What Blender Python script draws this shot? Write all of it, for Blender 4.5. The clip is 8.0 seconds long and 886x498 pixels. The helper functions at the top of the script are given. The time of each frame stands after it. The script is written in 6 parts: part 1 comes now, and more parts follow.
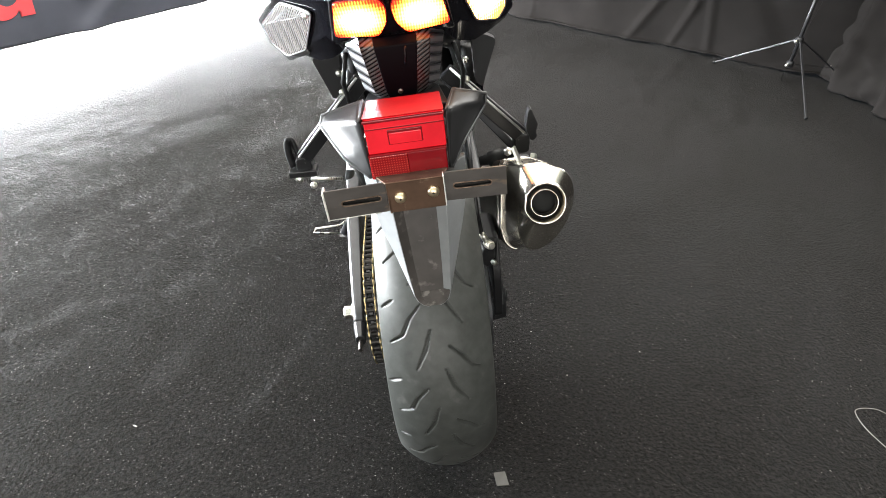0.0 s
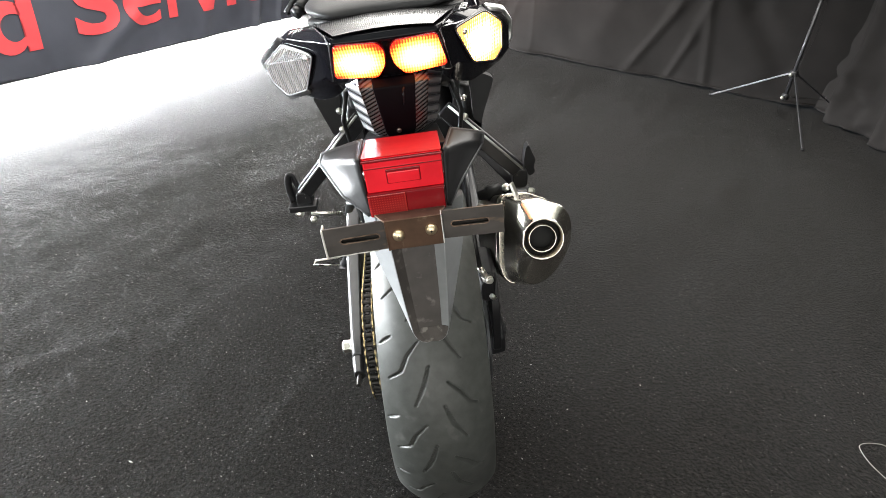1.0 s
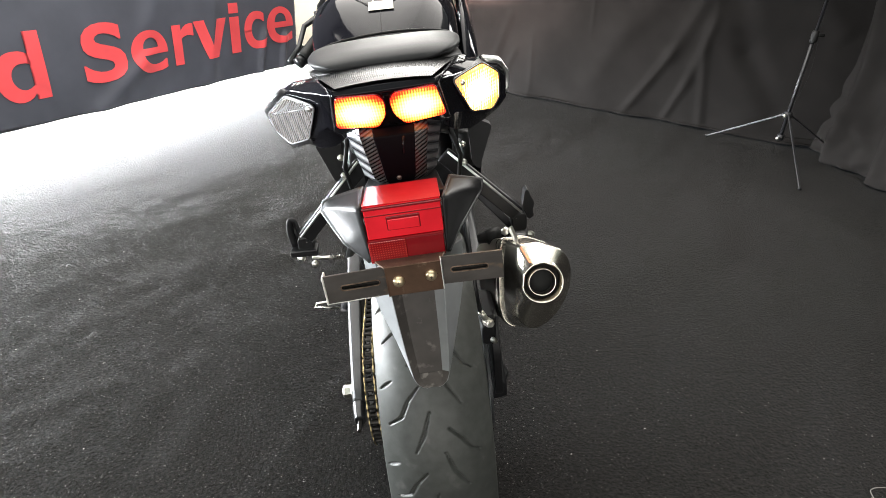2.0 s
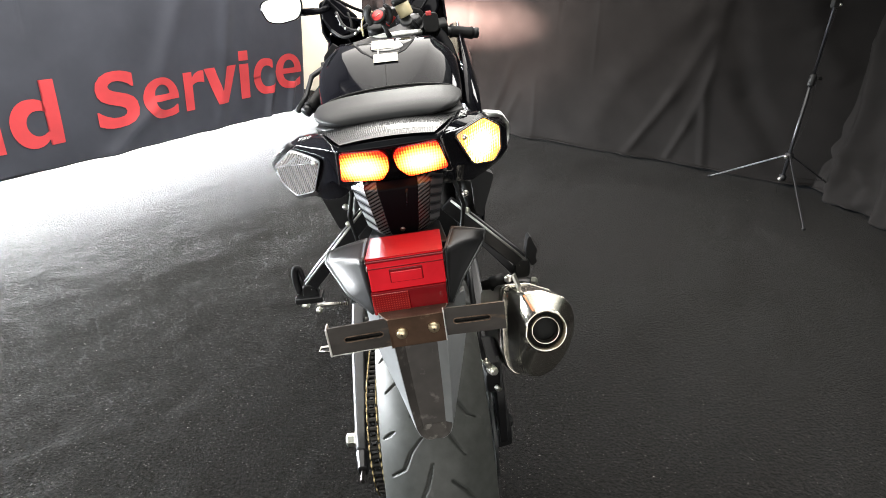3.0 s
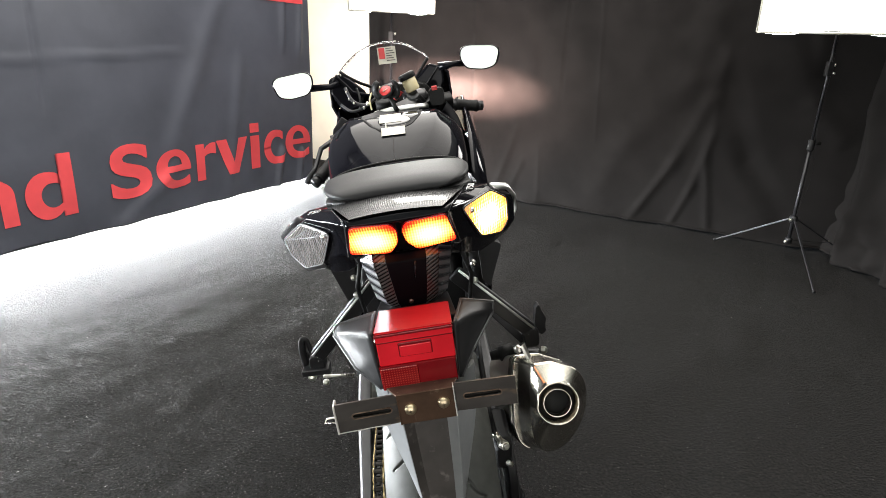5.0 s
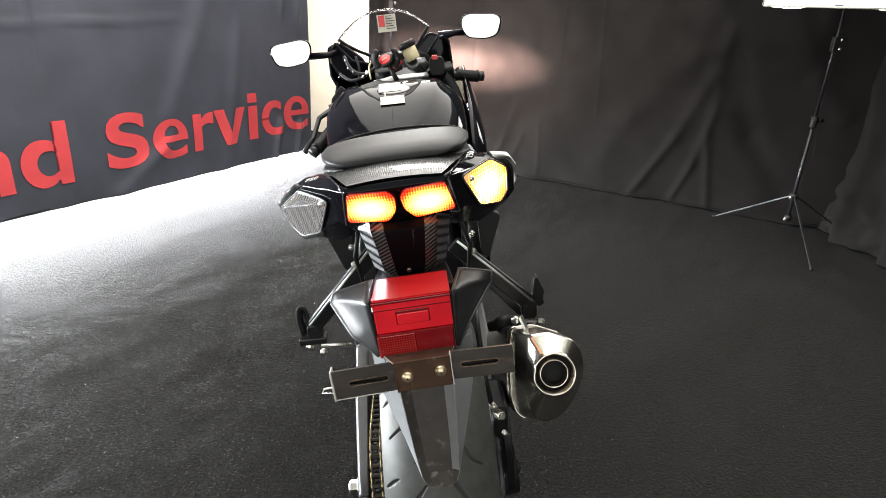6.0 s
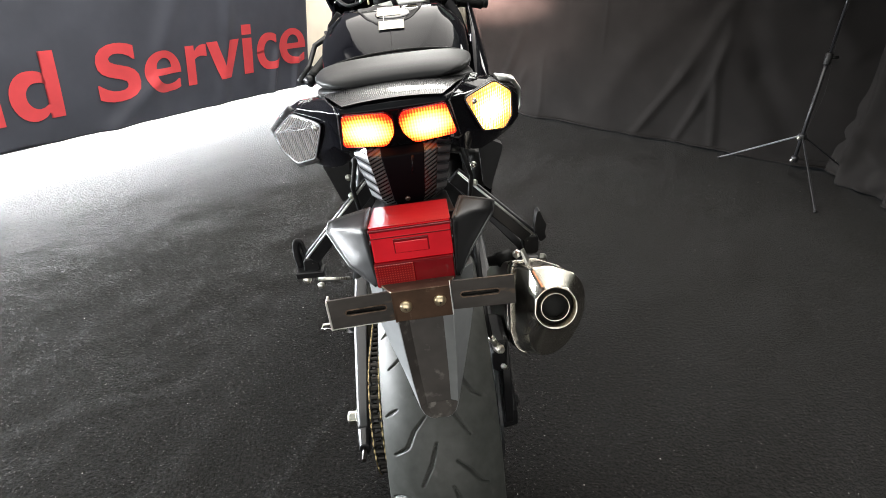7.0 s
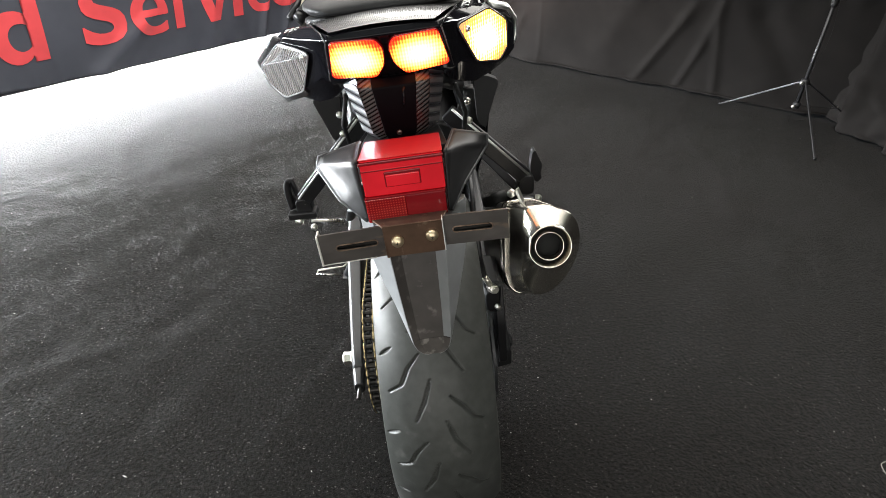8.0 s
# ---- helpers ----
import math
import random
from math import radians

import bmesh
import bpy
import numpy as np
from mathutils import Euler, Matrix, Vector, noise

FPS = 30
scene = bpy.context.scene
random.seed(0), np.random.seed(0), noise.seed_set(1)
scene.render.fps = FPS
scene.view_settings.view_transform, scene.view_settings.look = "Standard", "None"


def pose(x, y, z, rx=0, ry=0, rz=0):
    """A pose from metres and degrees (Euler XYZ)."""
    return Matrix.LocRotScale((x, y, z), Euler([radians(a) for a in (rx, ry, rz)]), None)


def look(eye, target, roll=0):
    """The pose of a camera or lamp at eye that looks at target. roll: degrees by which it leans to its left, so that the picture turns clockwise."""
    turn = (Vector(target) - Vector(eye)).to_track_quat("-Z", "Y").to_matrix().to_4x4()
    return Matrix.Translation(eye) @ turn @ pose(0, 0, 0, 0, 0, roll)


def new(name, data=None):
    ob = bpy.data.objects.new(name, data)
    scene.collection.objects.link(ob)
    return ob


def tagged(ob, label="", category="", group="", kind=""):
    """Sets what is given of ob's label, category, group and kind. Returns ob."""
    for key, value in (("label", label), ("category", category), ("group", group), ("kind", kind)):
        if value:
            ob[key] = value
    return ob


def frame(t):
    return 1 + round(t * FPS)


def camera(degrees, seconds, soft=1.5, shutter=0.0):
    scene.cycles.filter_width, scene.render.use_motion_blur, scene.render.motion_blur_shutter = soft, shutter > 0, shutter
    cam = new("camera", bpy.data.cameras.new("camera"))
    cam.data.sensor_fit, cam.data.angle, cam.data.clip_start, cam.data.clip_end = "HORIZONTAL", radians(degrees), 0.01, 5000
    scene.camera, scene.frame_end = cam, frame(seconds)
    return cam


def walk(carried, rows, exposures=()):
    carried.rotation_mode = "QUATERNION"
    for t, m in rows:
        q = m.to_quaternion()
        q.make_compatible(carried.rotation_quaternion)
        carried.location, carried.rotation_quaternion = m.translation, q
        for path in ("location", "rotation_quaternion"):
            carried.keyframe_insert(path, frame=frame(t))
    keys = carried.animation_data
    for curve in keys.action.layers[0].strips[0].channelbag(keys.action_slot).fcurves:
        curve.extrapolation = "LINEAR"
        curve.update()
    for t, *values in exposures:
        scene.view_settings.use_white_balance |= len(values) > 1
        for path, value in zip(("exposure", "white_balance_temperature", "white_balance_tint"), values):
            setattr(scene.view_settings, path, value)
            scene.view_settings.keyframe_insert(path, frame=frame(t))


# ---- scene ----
cam = camera(73.2, 8.0, soft=0.8)
PATH = [
    (0, (0.008, -0.917, 1.071), (0.168, 0.719, -0.068), 4.5),
    (0.5, (0.011, -0.915, 1.078), (0.169, 0.749, -0.02), 4.4),
    (1, (0.011, -0.915, 1.083), (0.166, 0.774, 0.023), 4.3),
    (1.5, (0.012, -0.916, 1.089), (0.165, 0.803, 0.078), 4.0),
    (2.8, (0.013, -0.917, 1.106), (0.146, 0.889, 0.256), 3.1),
    (3, (0.015, -0.917, 1.112), (0.14, 0.897, 0.279), 3.1),
    (3.5, (0.013, -0.914, 1.119), (0.127, 0.926, 0.342), 2.8),
    (4, (0.013, -0.915, 1.124), (0.115, 0.948, 0.403), 2.6),
    (4.5, (0.011, -0.918, 1.132), (0.111, 0.969, 0.474), 2.3),
    (4.7, (0.011, -0.912, 1.128), (0.11, 0.982, 0.494), 2.2),
    (5.8, (0.014, -0.911, 1.113), (0.119, 0.968, 0.436), 2.8),
    (6, (0.012, -0.908, 1.111), (0.119, 0.958, 0.398), 3.0),
    (6.5, (0.01, -0.897, 1.097), (0.118, 0.931, 0.292), 3.3),
    (7, (0.014, -0.888, 1.083), (0.128, 0.9, 0.194), 3.6),
    (7.5, (0.018, -0.887, 1.073), (0.14, 0.864, 0.115), 3.5),
    (8, (0.021, -0.887, 1.06), (0.15, 0.823, 0.03), 3.9),
]
walk(cam, [(t, look(eye, target, roll)) for t, eye, target, roll in PATH],
     exposures=((0.0, 1.02), (0.5, 0.92), (1.5, 0.71), (3.0, 0.44), (3.5, 0.40), (4.5, 0.14), (6.0, 0.18), (6.5, 0.14), (8.0, 0.29)))

# ---------------------------------------------------------------- world and light
world = bpy.data.worlds.new("world")
scene.world = world
world.use_nodes = True
wn = world.node_tree
sky = wn.nodes.new("ShaderNodeTexSky")
sky.sky_type = "NISHITA"
sky.sun_disc = False
sky.sun_elevation, sky.sun_rotation = radians(35), radians(-60)
wn.nodes["Background"].inputs["Strength"].default_value = 0.05
wn.links.new(sky.outputs["Color"], wn.nodes["Background"].inputs["Color"])


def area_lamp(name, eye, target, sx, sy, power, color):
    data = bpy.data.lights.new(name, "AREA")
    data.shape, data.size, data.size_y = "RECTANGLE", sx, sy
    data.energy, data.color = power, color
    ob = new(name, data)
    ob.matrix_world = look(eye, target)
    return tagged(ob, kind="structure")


# banner wall: start, direction along it, and the side that faces the room
BA = Vector((-1.998, 1.921, 0))
BD = Vector((0.49224, 0.87046, 0))
BN = Vector((0.87046, -0.49224, 0))
GAP = 0.085

# daylight through the slit under the banner
slit = BA + BD * 0.9 - BN * 0.27 + Vector((0, 0, 0.045))
area_lamp("slit_daylight", slit, slit + BN, 3.6, 0.080, 640.0, (0.95, 0.98, 1.0))
# unseen opening to waist height short of the banner, assumed for light from left
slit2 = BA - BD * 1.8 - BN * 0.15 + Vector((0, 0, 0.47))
area_lamp("assumed_side_daylight", slit2, slit2 + BN, 1.9, 0.8, 256.0, (0.92, 0.97, 1.0))
# daylight through the open side of the tent, behind
area_lamp("open_side_daylight", (-0.3, -3.3, 1.15), (0.0, 2.0, 0.9), 4.4, 2.1, 62.0, (1.0, 0.98, 0.93))
# translucent roof panel over the machine
area_lamp("roof_panel_daylight", (-0.25, 1.95, 2.66), (-0.25, 1.95, 0.0), 3.5, 4.3, 205.0, (1.0, 0.955, 0.90))
# daylight on the canvas beside the banner's end
area_lamp("end_daylight", (-1.55, 4.55, 1.3), (-0.6, 5.0, 1.2), 0.5, 2.2, 13.0, (1.0, 0.97, 0.9))
# headlamp of the motorcycle on the curtain in front of it
# The last, widest spot is an added fill that lifts the curtain's right side.
for angle, flat, power, tint, aim in ((12, 0.45, 11000.0, (1.0, 0.74, 0.66), (0.33, 3.9, 0.82)), (24, 0.32, 7600.0, (1.0, 0.66, 0.57), (0.33, 3.9, 0.82)), (42, 0.30, 8200.0, (1.0, 0.66, 0.57), (0.33, 3.9, 0.82)),
                                     (60, 0.8, 900.0, (1.0, 0.82, 0.76), (0.33, 3.9, 0.82)), (80, 1.0, 400.0, (1.0, 0.93, 0.90), (1.1, 3.8, 1.4))):
    beam = bpy.data.lights.new("headlamp_beam_and_fill", "SPOT")
    beam.energy, beam.color, beam.spot_size, beam.spot_blend, beam.shadow_soft_size = power, tint, radians(angle), 1.0, 0.03
    beam_ob = tagged(new("headlamp_beam_and_fill", beam), kind="structure")
    beam_ob.matrix_world = look((-0.02, 1.68, 0.78), aim) @ Matrix.Diagonal((1.0, flat, 1.0, 1.0))

# ---------------------------------------------------------------- materials


def mat(name, color, rough=0.5, metal=0.0, var=0.25, scale=40.0, bump=0.0, bscale=200.0, bump2=0.0, bscale2=100.0, coat=0.0, sheen=0.0, emit=None, estr=0.0, wear=None, stretch=(1, 1, 1)):
    """A Principled surface with two scales of colour change, a fine relief and, if given, worn patches of another colour."""
    m = bpy.data.materials.new(name)
    m.use_nodes = True
    nt = m.node_tree
    b = nt.nodes["Principled BSDF"]
    tc = nt.nodes.new("ShaderNodeTexCoord")
    mp = nt.nodes.new("ShaderNodeMapping")
    mp.inputs["Scale"].default_value = stretch
    nt.links.new(tc.outputs["Object"], mp.inputs["Vector"])

    def noise_node(sc, detail=6.0):
        n = nt.nodes.new("ShaderNodeTexNoise")
        n.inputs["Scale"].default_value, n.inputs["Detail"].default_value = sc, detail
        nt.links.new(mp.outputs["Vector"], n.inputs["Vector"])
        return n

    n1, n2 = noise_node(scale), noise_node(scale * 0.13)
    add = nt.nodes.new("ShaderNodeMath")
    add.operation = "ADD"
    nt.links.new(n1.outputs["Fac"], add.inputs[0])
    nt.links.new(n2.outputs["Fac"], add.inputs[1])
    rng = nt.nodes.new("ShaderNodeMapRange")
    rng.inputs["From Min"].default_value, rng.inputs["From Max"].default_value = 0.65, 1.35
    rng.inputs["To Min"].default_value, rng.inputs["To Max"].default_value = 1 - var, 1 + var
    nt.links.new(add.outputs[0], rng.inputs["Value"])
    mul = nt.nodes.new("ShaderNodeMix")
    mul.data_type, mul.blend_type = "RGBA", "MULTIPLY"
    mul.inputs["Factor"].default_value = 1.0
    mul.inputs["A"].default_value = (*color, 1)
    nt.links.new(rng.outputs["Result"], mul.inputs["B"])
    out = mul.outputs["Result"]
    if wear:
        n3 = noise_node(wear[1], 8.0)
        ramp = nt.nodes.new("ShaderNodeMapRange")
        ramp.inputs["From Min"].default_value, ramp.inputs["From Max"].default_value = wear[2], wear[2] + 0.12
        nt.links.new(n3.outputs["Fac"], ramp.inputs["Value"])
        mx = nt.nodes.new("ShaderNodeMix")
        mx.data_type = "RGBA"
        nt.links.new(ramp.outputs["Result"], mx.inputs["Factor"])
        nt.links.new(out, mx.inputs["A"])
        mx.inputs["B"].default_value = (*wear[0], 1)
        out = mx.outputs["Result"]
    nt.links.new(out, b.inputs["Base Color"])
    rr = nt.nodes.new("ShaderNodeMapRange")
    rr.inputs["To Min"].default_value, rr.inputs["To Max"].default_value = max(0.02, rough * 0.8), min(1, rough * 1.2)
    nt.links.new(n2.outputs["Fac"], rr.inputs["Value"])
    nt.links.new(rr.outputs["Result"], b.inputs["Roughness"])
    b.inputs["Metallic"].default_value = metal
    b.inputs["Coat Weight"].default_value = coat
    b.inputs["Coat Roughness"].default_value = 0.04
    b.inputs["Sheen Weight"].default_value = sheen
    if bump:
        nb = noise_node(bscale, 4.0)
        bp = nt.nodes.new("ShaderNodeBump")
        bp.inputs["Strength"].default_value, bp.inputs["Distance"].default_value = bump, 0.4 / bscale
        nt.links.new(nb.outputs["Fac"], bp.inputs["Height"])
        if bump2:
            nc = noise_node(bscale2, 3.0)
            bq = nt.nodes.new("ShaderNodeBump")
            bq.inputs["Strength"].default_value, bq.inputs["Distance"].default_value = bump2, 0.6 / bscale2
            nt.links.new(nc.outputs["Fac"], bq.inputs["Height"])
            nt.links.new(bq.outputs["Normal"], bp.inputs["Normal"])
        nt.links.new(bp.outputs["Normal"], b.inputs["Normal"])
    if emit:
        b.inputs["Emission Color"].default_value = (*emit, 1)
        b.inputs["Emission Strength"].default_value = estr
    return m


M = {}
def carpet_mat():
    """Needle felt: dark fibres with pale broken tips in clumps, matt."""
    m = bpy.data.materials.new("carpet_felt")
    m.use_nodes = True
    nt = m.node_tree
    b = nt.nodes["Principled BSDF"]
    tc = nt.nodes.new("ShaderNodeTexCoord")

    def tex(kind, scale, detail=2.0):
        n = nt.nodes.new(kind)
        n.inputs["Scale"].default_value = scale
        if kind == "ShaderNodeTexNoise":
            n.inputs["Detail"].default_value = detail
        nt.links.new(tc.outputs["Object"], n.inputs["Vector"])
        return n

    def rng(src, a, b_, lo, hi):
        n = nt.nodes.new("ShaderNodeMapRange")
        for key, val in (("From Min", a), ("From Max", b_), ("To Min", lo), ("To Max", hi)):
            n.inputs[key].default_value = val
        nt.links.new(src, n.inputs["Value"])
        return n.outputs["Result"]

    def math_(op, x, y):
        n = nt.nodes.new("ShaderNodeMath")
        n.operation = op
        nt.links.new(x, n.inputs[0])
        nt.links.new(y, n.inputs[1])
        return n.outputs[0]

    fibre, clump, patch = tex("ShaderNodeTexNoise", 420, 3.0), tex("ShaderNodeTexNoise", 125, 4.0), tex("ShaderNodeTexNoise", 5, 5.0)
    grain = math_("MULTIPLY", rng(fibre.outputs["Fac"], 0.36, 0.70, 0.3, 2.05), rng(clump.outputs["Fac"], 0.37, 0.64, 0.2, 2.0))
    tone = math_("MULTIPLY", grain, rng(patch.outputs["Fac"], 0.3, 0.7, 0.90, 1.12))
    mul = nt.nodes.new("ShaderNodeMix")
    mul.data_type, mul.blend_type = "RGBA", "MULTIPLY"
    mul.inputs["Factor"].default_value = 1.0
    mul.inputs["A"].default_value = (0.0074, 0.0065, 0.0060, 1)
    nt.links.new(tone, mul.inputs["B"])
    nt.links.new(mul.outputs["Result"], b.inputs["Base Color"])
    b.inputs["Roughness"].default_value = 0.95
    b.inputs["Specular IOR Level"].default_value = 0.1
    b.inputs["Sheen Weight"].default_value = 0.04
    b.inputs["Sheen Roughness"].default_value = 0.6
    hi = math_("ADD", rng(clump.outputs["Fac"], 0.3, 0.7, 0.0, 1.0), rng(fibre.outputs["Fac"], 0.3, 0.7, 0.0, 0.55))
    bp = nt.nodes.new("ShaderNodeBump")
    bp.inputs["Strength"].default_value, bp.inputs["Distance"].default_value = 1.0, 0.0062
    nt.links.new(hi, bp.inputs["Height"])
    wrinkle = tex("ShaderNodeTexNoise", 26, 4.0)
    dips = tex("ShaderNodeTexNoise", 5.5, 2.0)
    br = nt.nodes.new("ShaderNodeBump")
    br.inputs["Strength"].default_value, br.inputs["Distance"].default_value = 0.08, 0.04
    nt.links.new(dips.outputs["Fac"], br.inputs["Height"])
    bq = nt.nodes.new("ShaderNodeBump")
    bq.inputs["Strength"].default_value, bq.inputs["Distance"].default_value = 0.09, 0.02
    nt.links.new(wrinkle.outputs["Fac"], bq.inputs["Height"])
    nt.links.new(br.outputs["Normal"], bq.inputs["Normal"])
    nt.links.new(bq.outputs["Normal"], bp.inputs["Normal"])
    nt.links.new(bp.outputs["Normal"], b.inputs["Normal"])
    return m


M["carpet"] = carpet_mat()
M["curtain"] = mat("black_curtain_cloth", (0.0084, 0.0077, 0.0074), 0.9, var=0.3, scale=7, bump=0.25, bscale=900)
M["curtain"].node_tree.nodes["Principled BSDF"].inputs["Specular IOR Level"].default_value = 0.03
M["banner"] = mat("black_banner_vinyl", (0.067, 0.072, 0.092), 0.5, var=0.25, scale=5, bump=0.06, bscale=500)
M["red_print"] = mat("red_banner_print", (0.76, 0.085, 0.095), 0.36, var=0.12, scale=9)
M["canvas"] = mat("cream_canvas", (0.78, 0.70, 0.56), 0.8, var=0.08, scale=6, bump=0.1, bscale=700)
M["ceiling"] = mat("grey_tent_cloth", (0.40, 0.43, 0.39), 0.9, var=0.1, scale=3, bump=0.1, bscale=500)
M["rubber"] = mat("tyre_rubber", (0.045, 0.047, 0.044), 0.46, var=0.35, scale=60, bump=0.18, bscale=700, wear=((0.078, 0.078, 0.074), 30, 0.64))
M["rubber"].node_tree.nodes["Principled BSDF"].inputs["Specular IOR Level"].default_value = 0.35
M["rubber_dark"] = mat("black_rubber", (0.009, 0.009, 0.009), 0.5, var=0.3, scale=80, bump=0.2, bscale=900)
M["rubber_dark"].node_tree.nodes["Principled BSDF"].inputs["Specular IOR Level"].default_value = 0.2
M["plastic"] = mat("textured_black_plastic", (0.046, 0.046, 0.048), 0.36, var=0.25, scale=90, bump=0.18, bscale=1400, wear=((0.05, 0.048, 0.046), 70, 0.68))
M["wing"] = mat("moulded_black_plastic", (0.016, 0.016, 0.017), 0.46, var=0.25, scale=90, bump=0.12, bscale=1400, wear=((0.028, 0.027, 0.026), 70, 0.68))
M["wing"].node_tree.nodes["Principled BSDF"].inputs["Specular IOR Level"].default_value = 0.3
M["gloss"] = mat("gloss_black_paint", (0.006, 0.006, 0.008), 0.07, var=0.15, scale=20, coat=0.06)
M["gloss"].node_tree.nodes["Principled BSDF"].inputs["Specular IOR Level"].default_value = 0.11
M["frame"] = mat("satin_black_metal", (0.015, 0.015, 0.0165), 0.36, 0.3, var=0.25, scale=60, bump=0.06, bscale=900, wear=((0.09, 0.09, 0.09), 90, 0.70))
M["grey_alloy"] = mat("grey_painted_alloy", (0.027, 0.028, 0.030), 0.42, 0.1, var=0.2, scale=50, bump=0.06, bscale=900)
M["steel"] = mat("brushed_stainless_steel", (0.62, 0.585, 0.52), 0.23, 1.0, var=0.18, scale=30, bump=0.05, bscale=500, stretch=(1, 0.2, 1), wear=((0.40, 0.36, 0.30), 18, 0.60))
M["can_dark"] = mat("smoked_stainless_can", (0.20, 0.185, 0.165), 0.34, 1.0, var=0.2, scale=30, bump=0.05, bscale=500)
M["bright"] = mat("zinc_plated_bolt", (0.68, 0.66, 0.60), 0.28, 1.0, var=0.2, scale=200)
M["bracket"] = mat("raw_dark_steel", (0.10, 0.090, 0.084), 0.40, 0.75, var=0.5, scale=28, bump=0.12, bscale=600, wear=((0.24, 0.17, 0.12), 42, 0.60), stretch=(0.5, 1, 1.4))
M["copper"] = mat("browned_steel", (0.115, 0.068, 0.045), 0.40, 0.7, var=0.4, scale=50, bump=0.1, bscale=700, wear=((0.30, 0.22, 0.16), 90, 0.64))
M["gold"] = mat("gold_chain_plate", (0.44, 0.35, 0.19), 0.36, 1.0, var=0.4, scale=160, wear=((0.03, 0.028, 0.025), 120, 0.55))
M["chain_dark"] = mat("oily_chain_roller", (0.03, 0.028, 0.026), 0.4, 0.8, var=0.4, scale=200)
M["leather"] = mat("black_seat_vinyl", (0.024, 0.024, 0.0255), 0.5, var=0.15, scale=30, bump=0.35, bscale=1600)
M["leather"].node_tree.nodes["Principled BSDF"].inputs["Specular IOR Level"].default_value = 0.24
M["white_tape"] = mat("white_tape", (0.52, 0.50, 0.42), 0.6, var=0.06, scale=60)
M["white_paint"] = mat("white_lettering", (0.62, 0.62, 0.62), 0.5, var=0.1, scale=90)
# Faint emission is put into the red lamp plastics, reflectors and trim included.
M["red_lens"] = mat("glowing_red_plastic", (0.46, 0.014, 0.024), 0.16, var=0.3, scale=22, bump=0.06, bscale=40, coat=0.8, emit=(1.0, 0.012, 0.02), estr=0.20)
M["red_top"] = mat("red_glow_top", (0.24, 0.006, 0.010), 0.38, var=0.25, scale=30, bump=0.05, bscale=40, coat=0.12, emit=(1.0, 0.012, 0.02), estr=0.12)
M["red_lens_dark"] = mat("glowing_dark_red_plastic", (0.14, 0.004, 0.007), 0.2, var=0.15, scale=60, coat=0.5, emit=(1.0, 0.012, 0.02), estr=0.04)
M["red_part"] = mat("red_anodised", (0.55, 0.03, 0.03), 0.35, var=0.1, scale=60)
M["yellow_plastic"] = mat("yellowed_clear_plastic", (0.62, 0.54, 0.33), 0.25, var=0.15, scale=50, coat=0.4)
M["softbox_cloth"] = mat("white_softbox_front", (0.85, 0.85, 0.85), 0.8, var=0.02, scale=8, emit=(1.0, 0.98, 0.94), estr=12.0)
M["bowl"] = mat("silvered_reflector_bowl", (0.75, 0.74, 0.72), 0.3, 0.9, var=0.15, scale=120, bump=0.3, bscale=300)
M["rib_clear"] = mat("clear_ribbed_plastic", (0.26, 0.26, 0.27), 0.15, var=0.1, scale=60, coat=0.6)
M["seam"] = mat("polished_panel_edge", (0.10, 0.10, 0.105), 0.15, 0.5, var=0.1, scale=60)
M["soot"] = mat("sooty_bore", (0.006, 0.006, 0.006), 0.9, var=0.3, scale=60)
M["lint"] = mat("pale_lint", (0.55, 0.53, 0.50), 0.9, var=0.3, scale=40)
M["thread"] = mat("pale_wire", (0.20, 0.19, 0.17), 0.5, var=0.2, scale=60)
M["paper"] = mat("grey_paper_scrap", (0.085, 0.082, 0.074), 0.8, var=0.15, scale=40)
M["mirror"] = mat("mirror_glass", (0.46, 0.52, 0.48), 0.015, 1.0, var=0.01, scale=5)
M["dial"] = mat("dark_gauge_face", (0.02, 0.02, 0.022), 0.12, var=0.2, scale=40, coat=1.0)


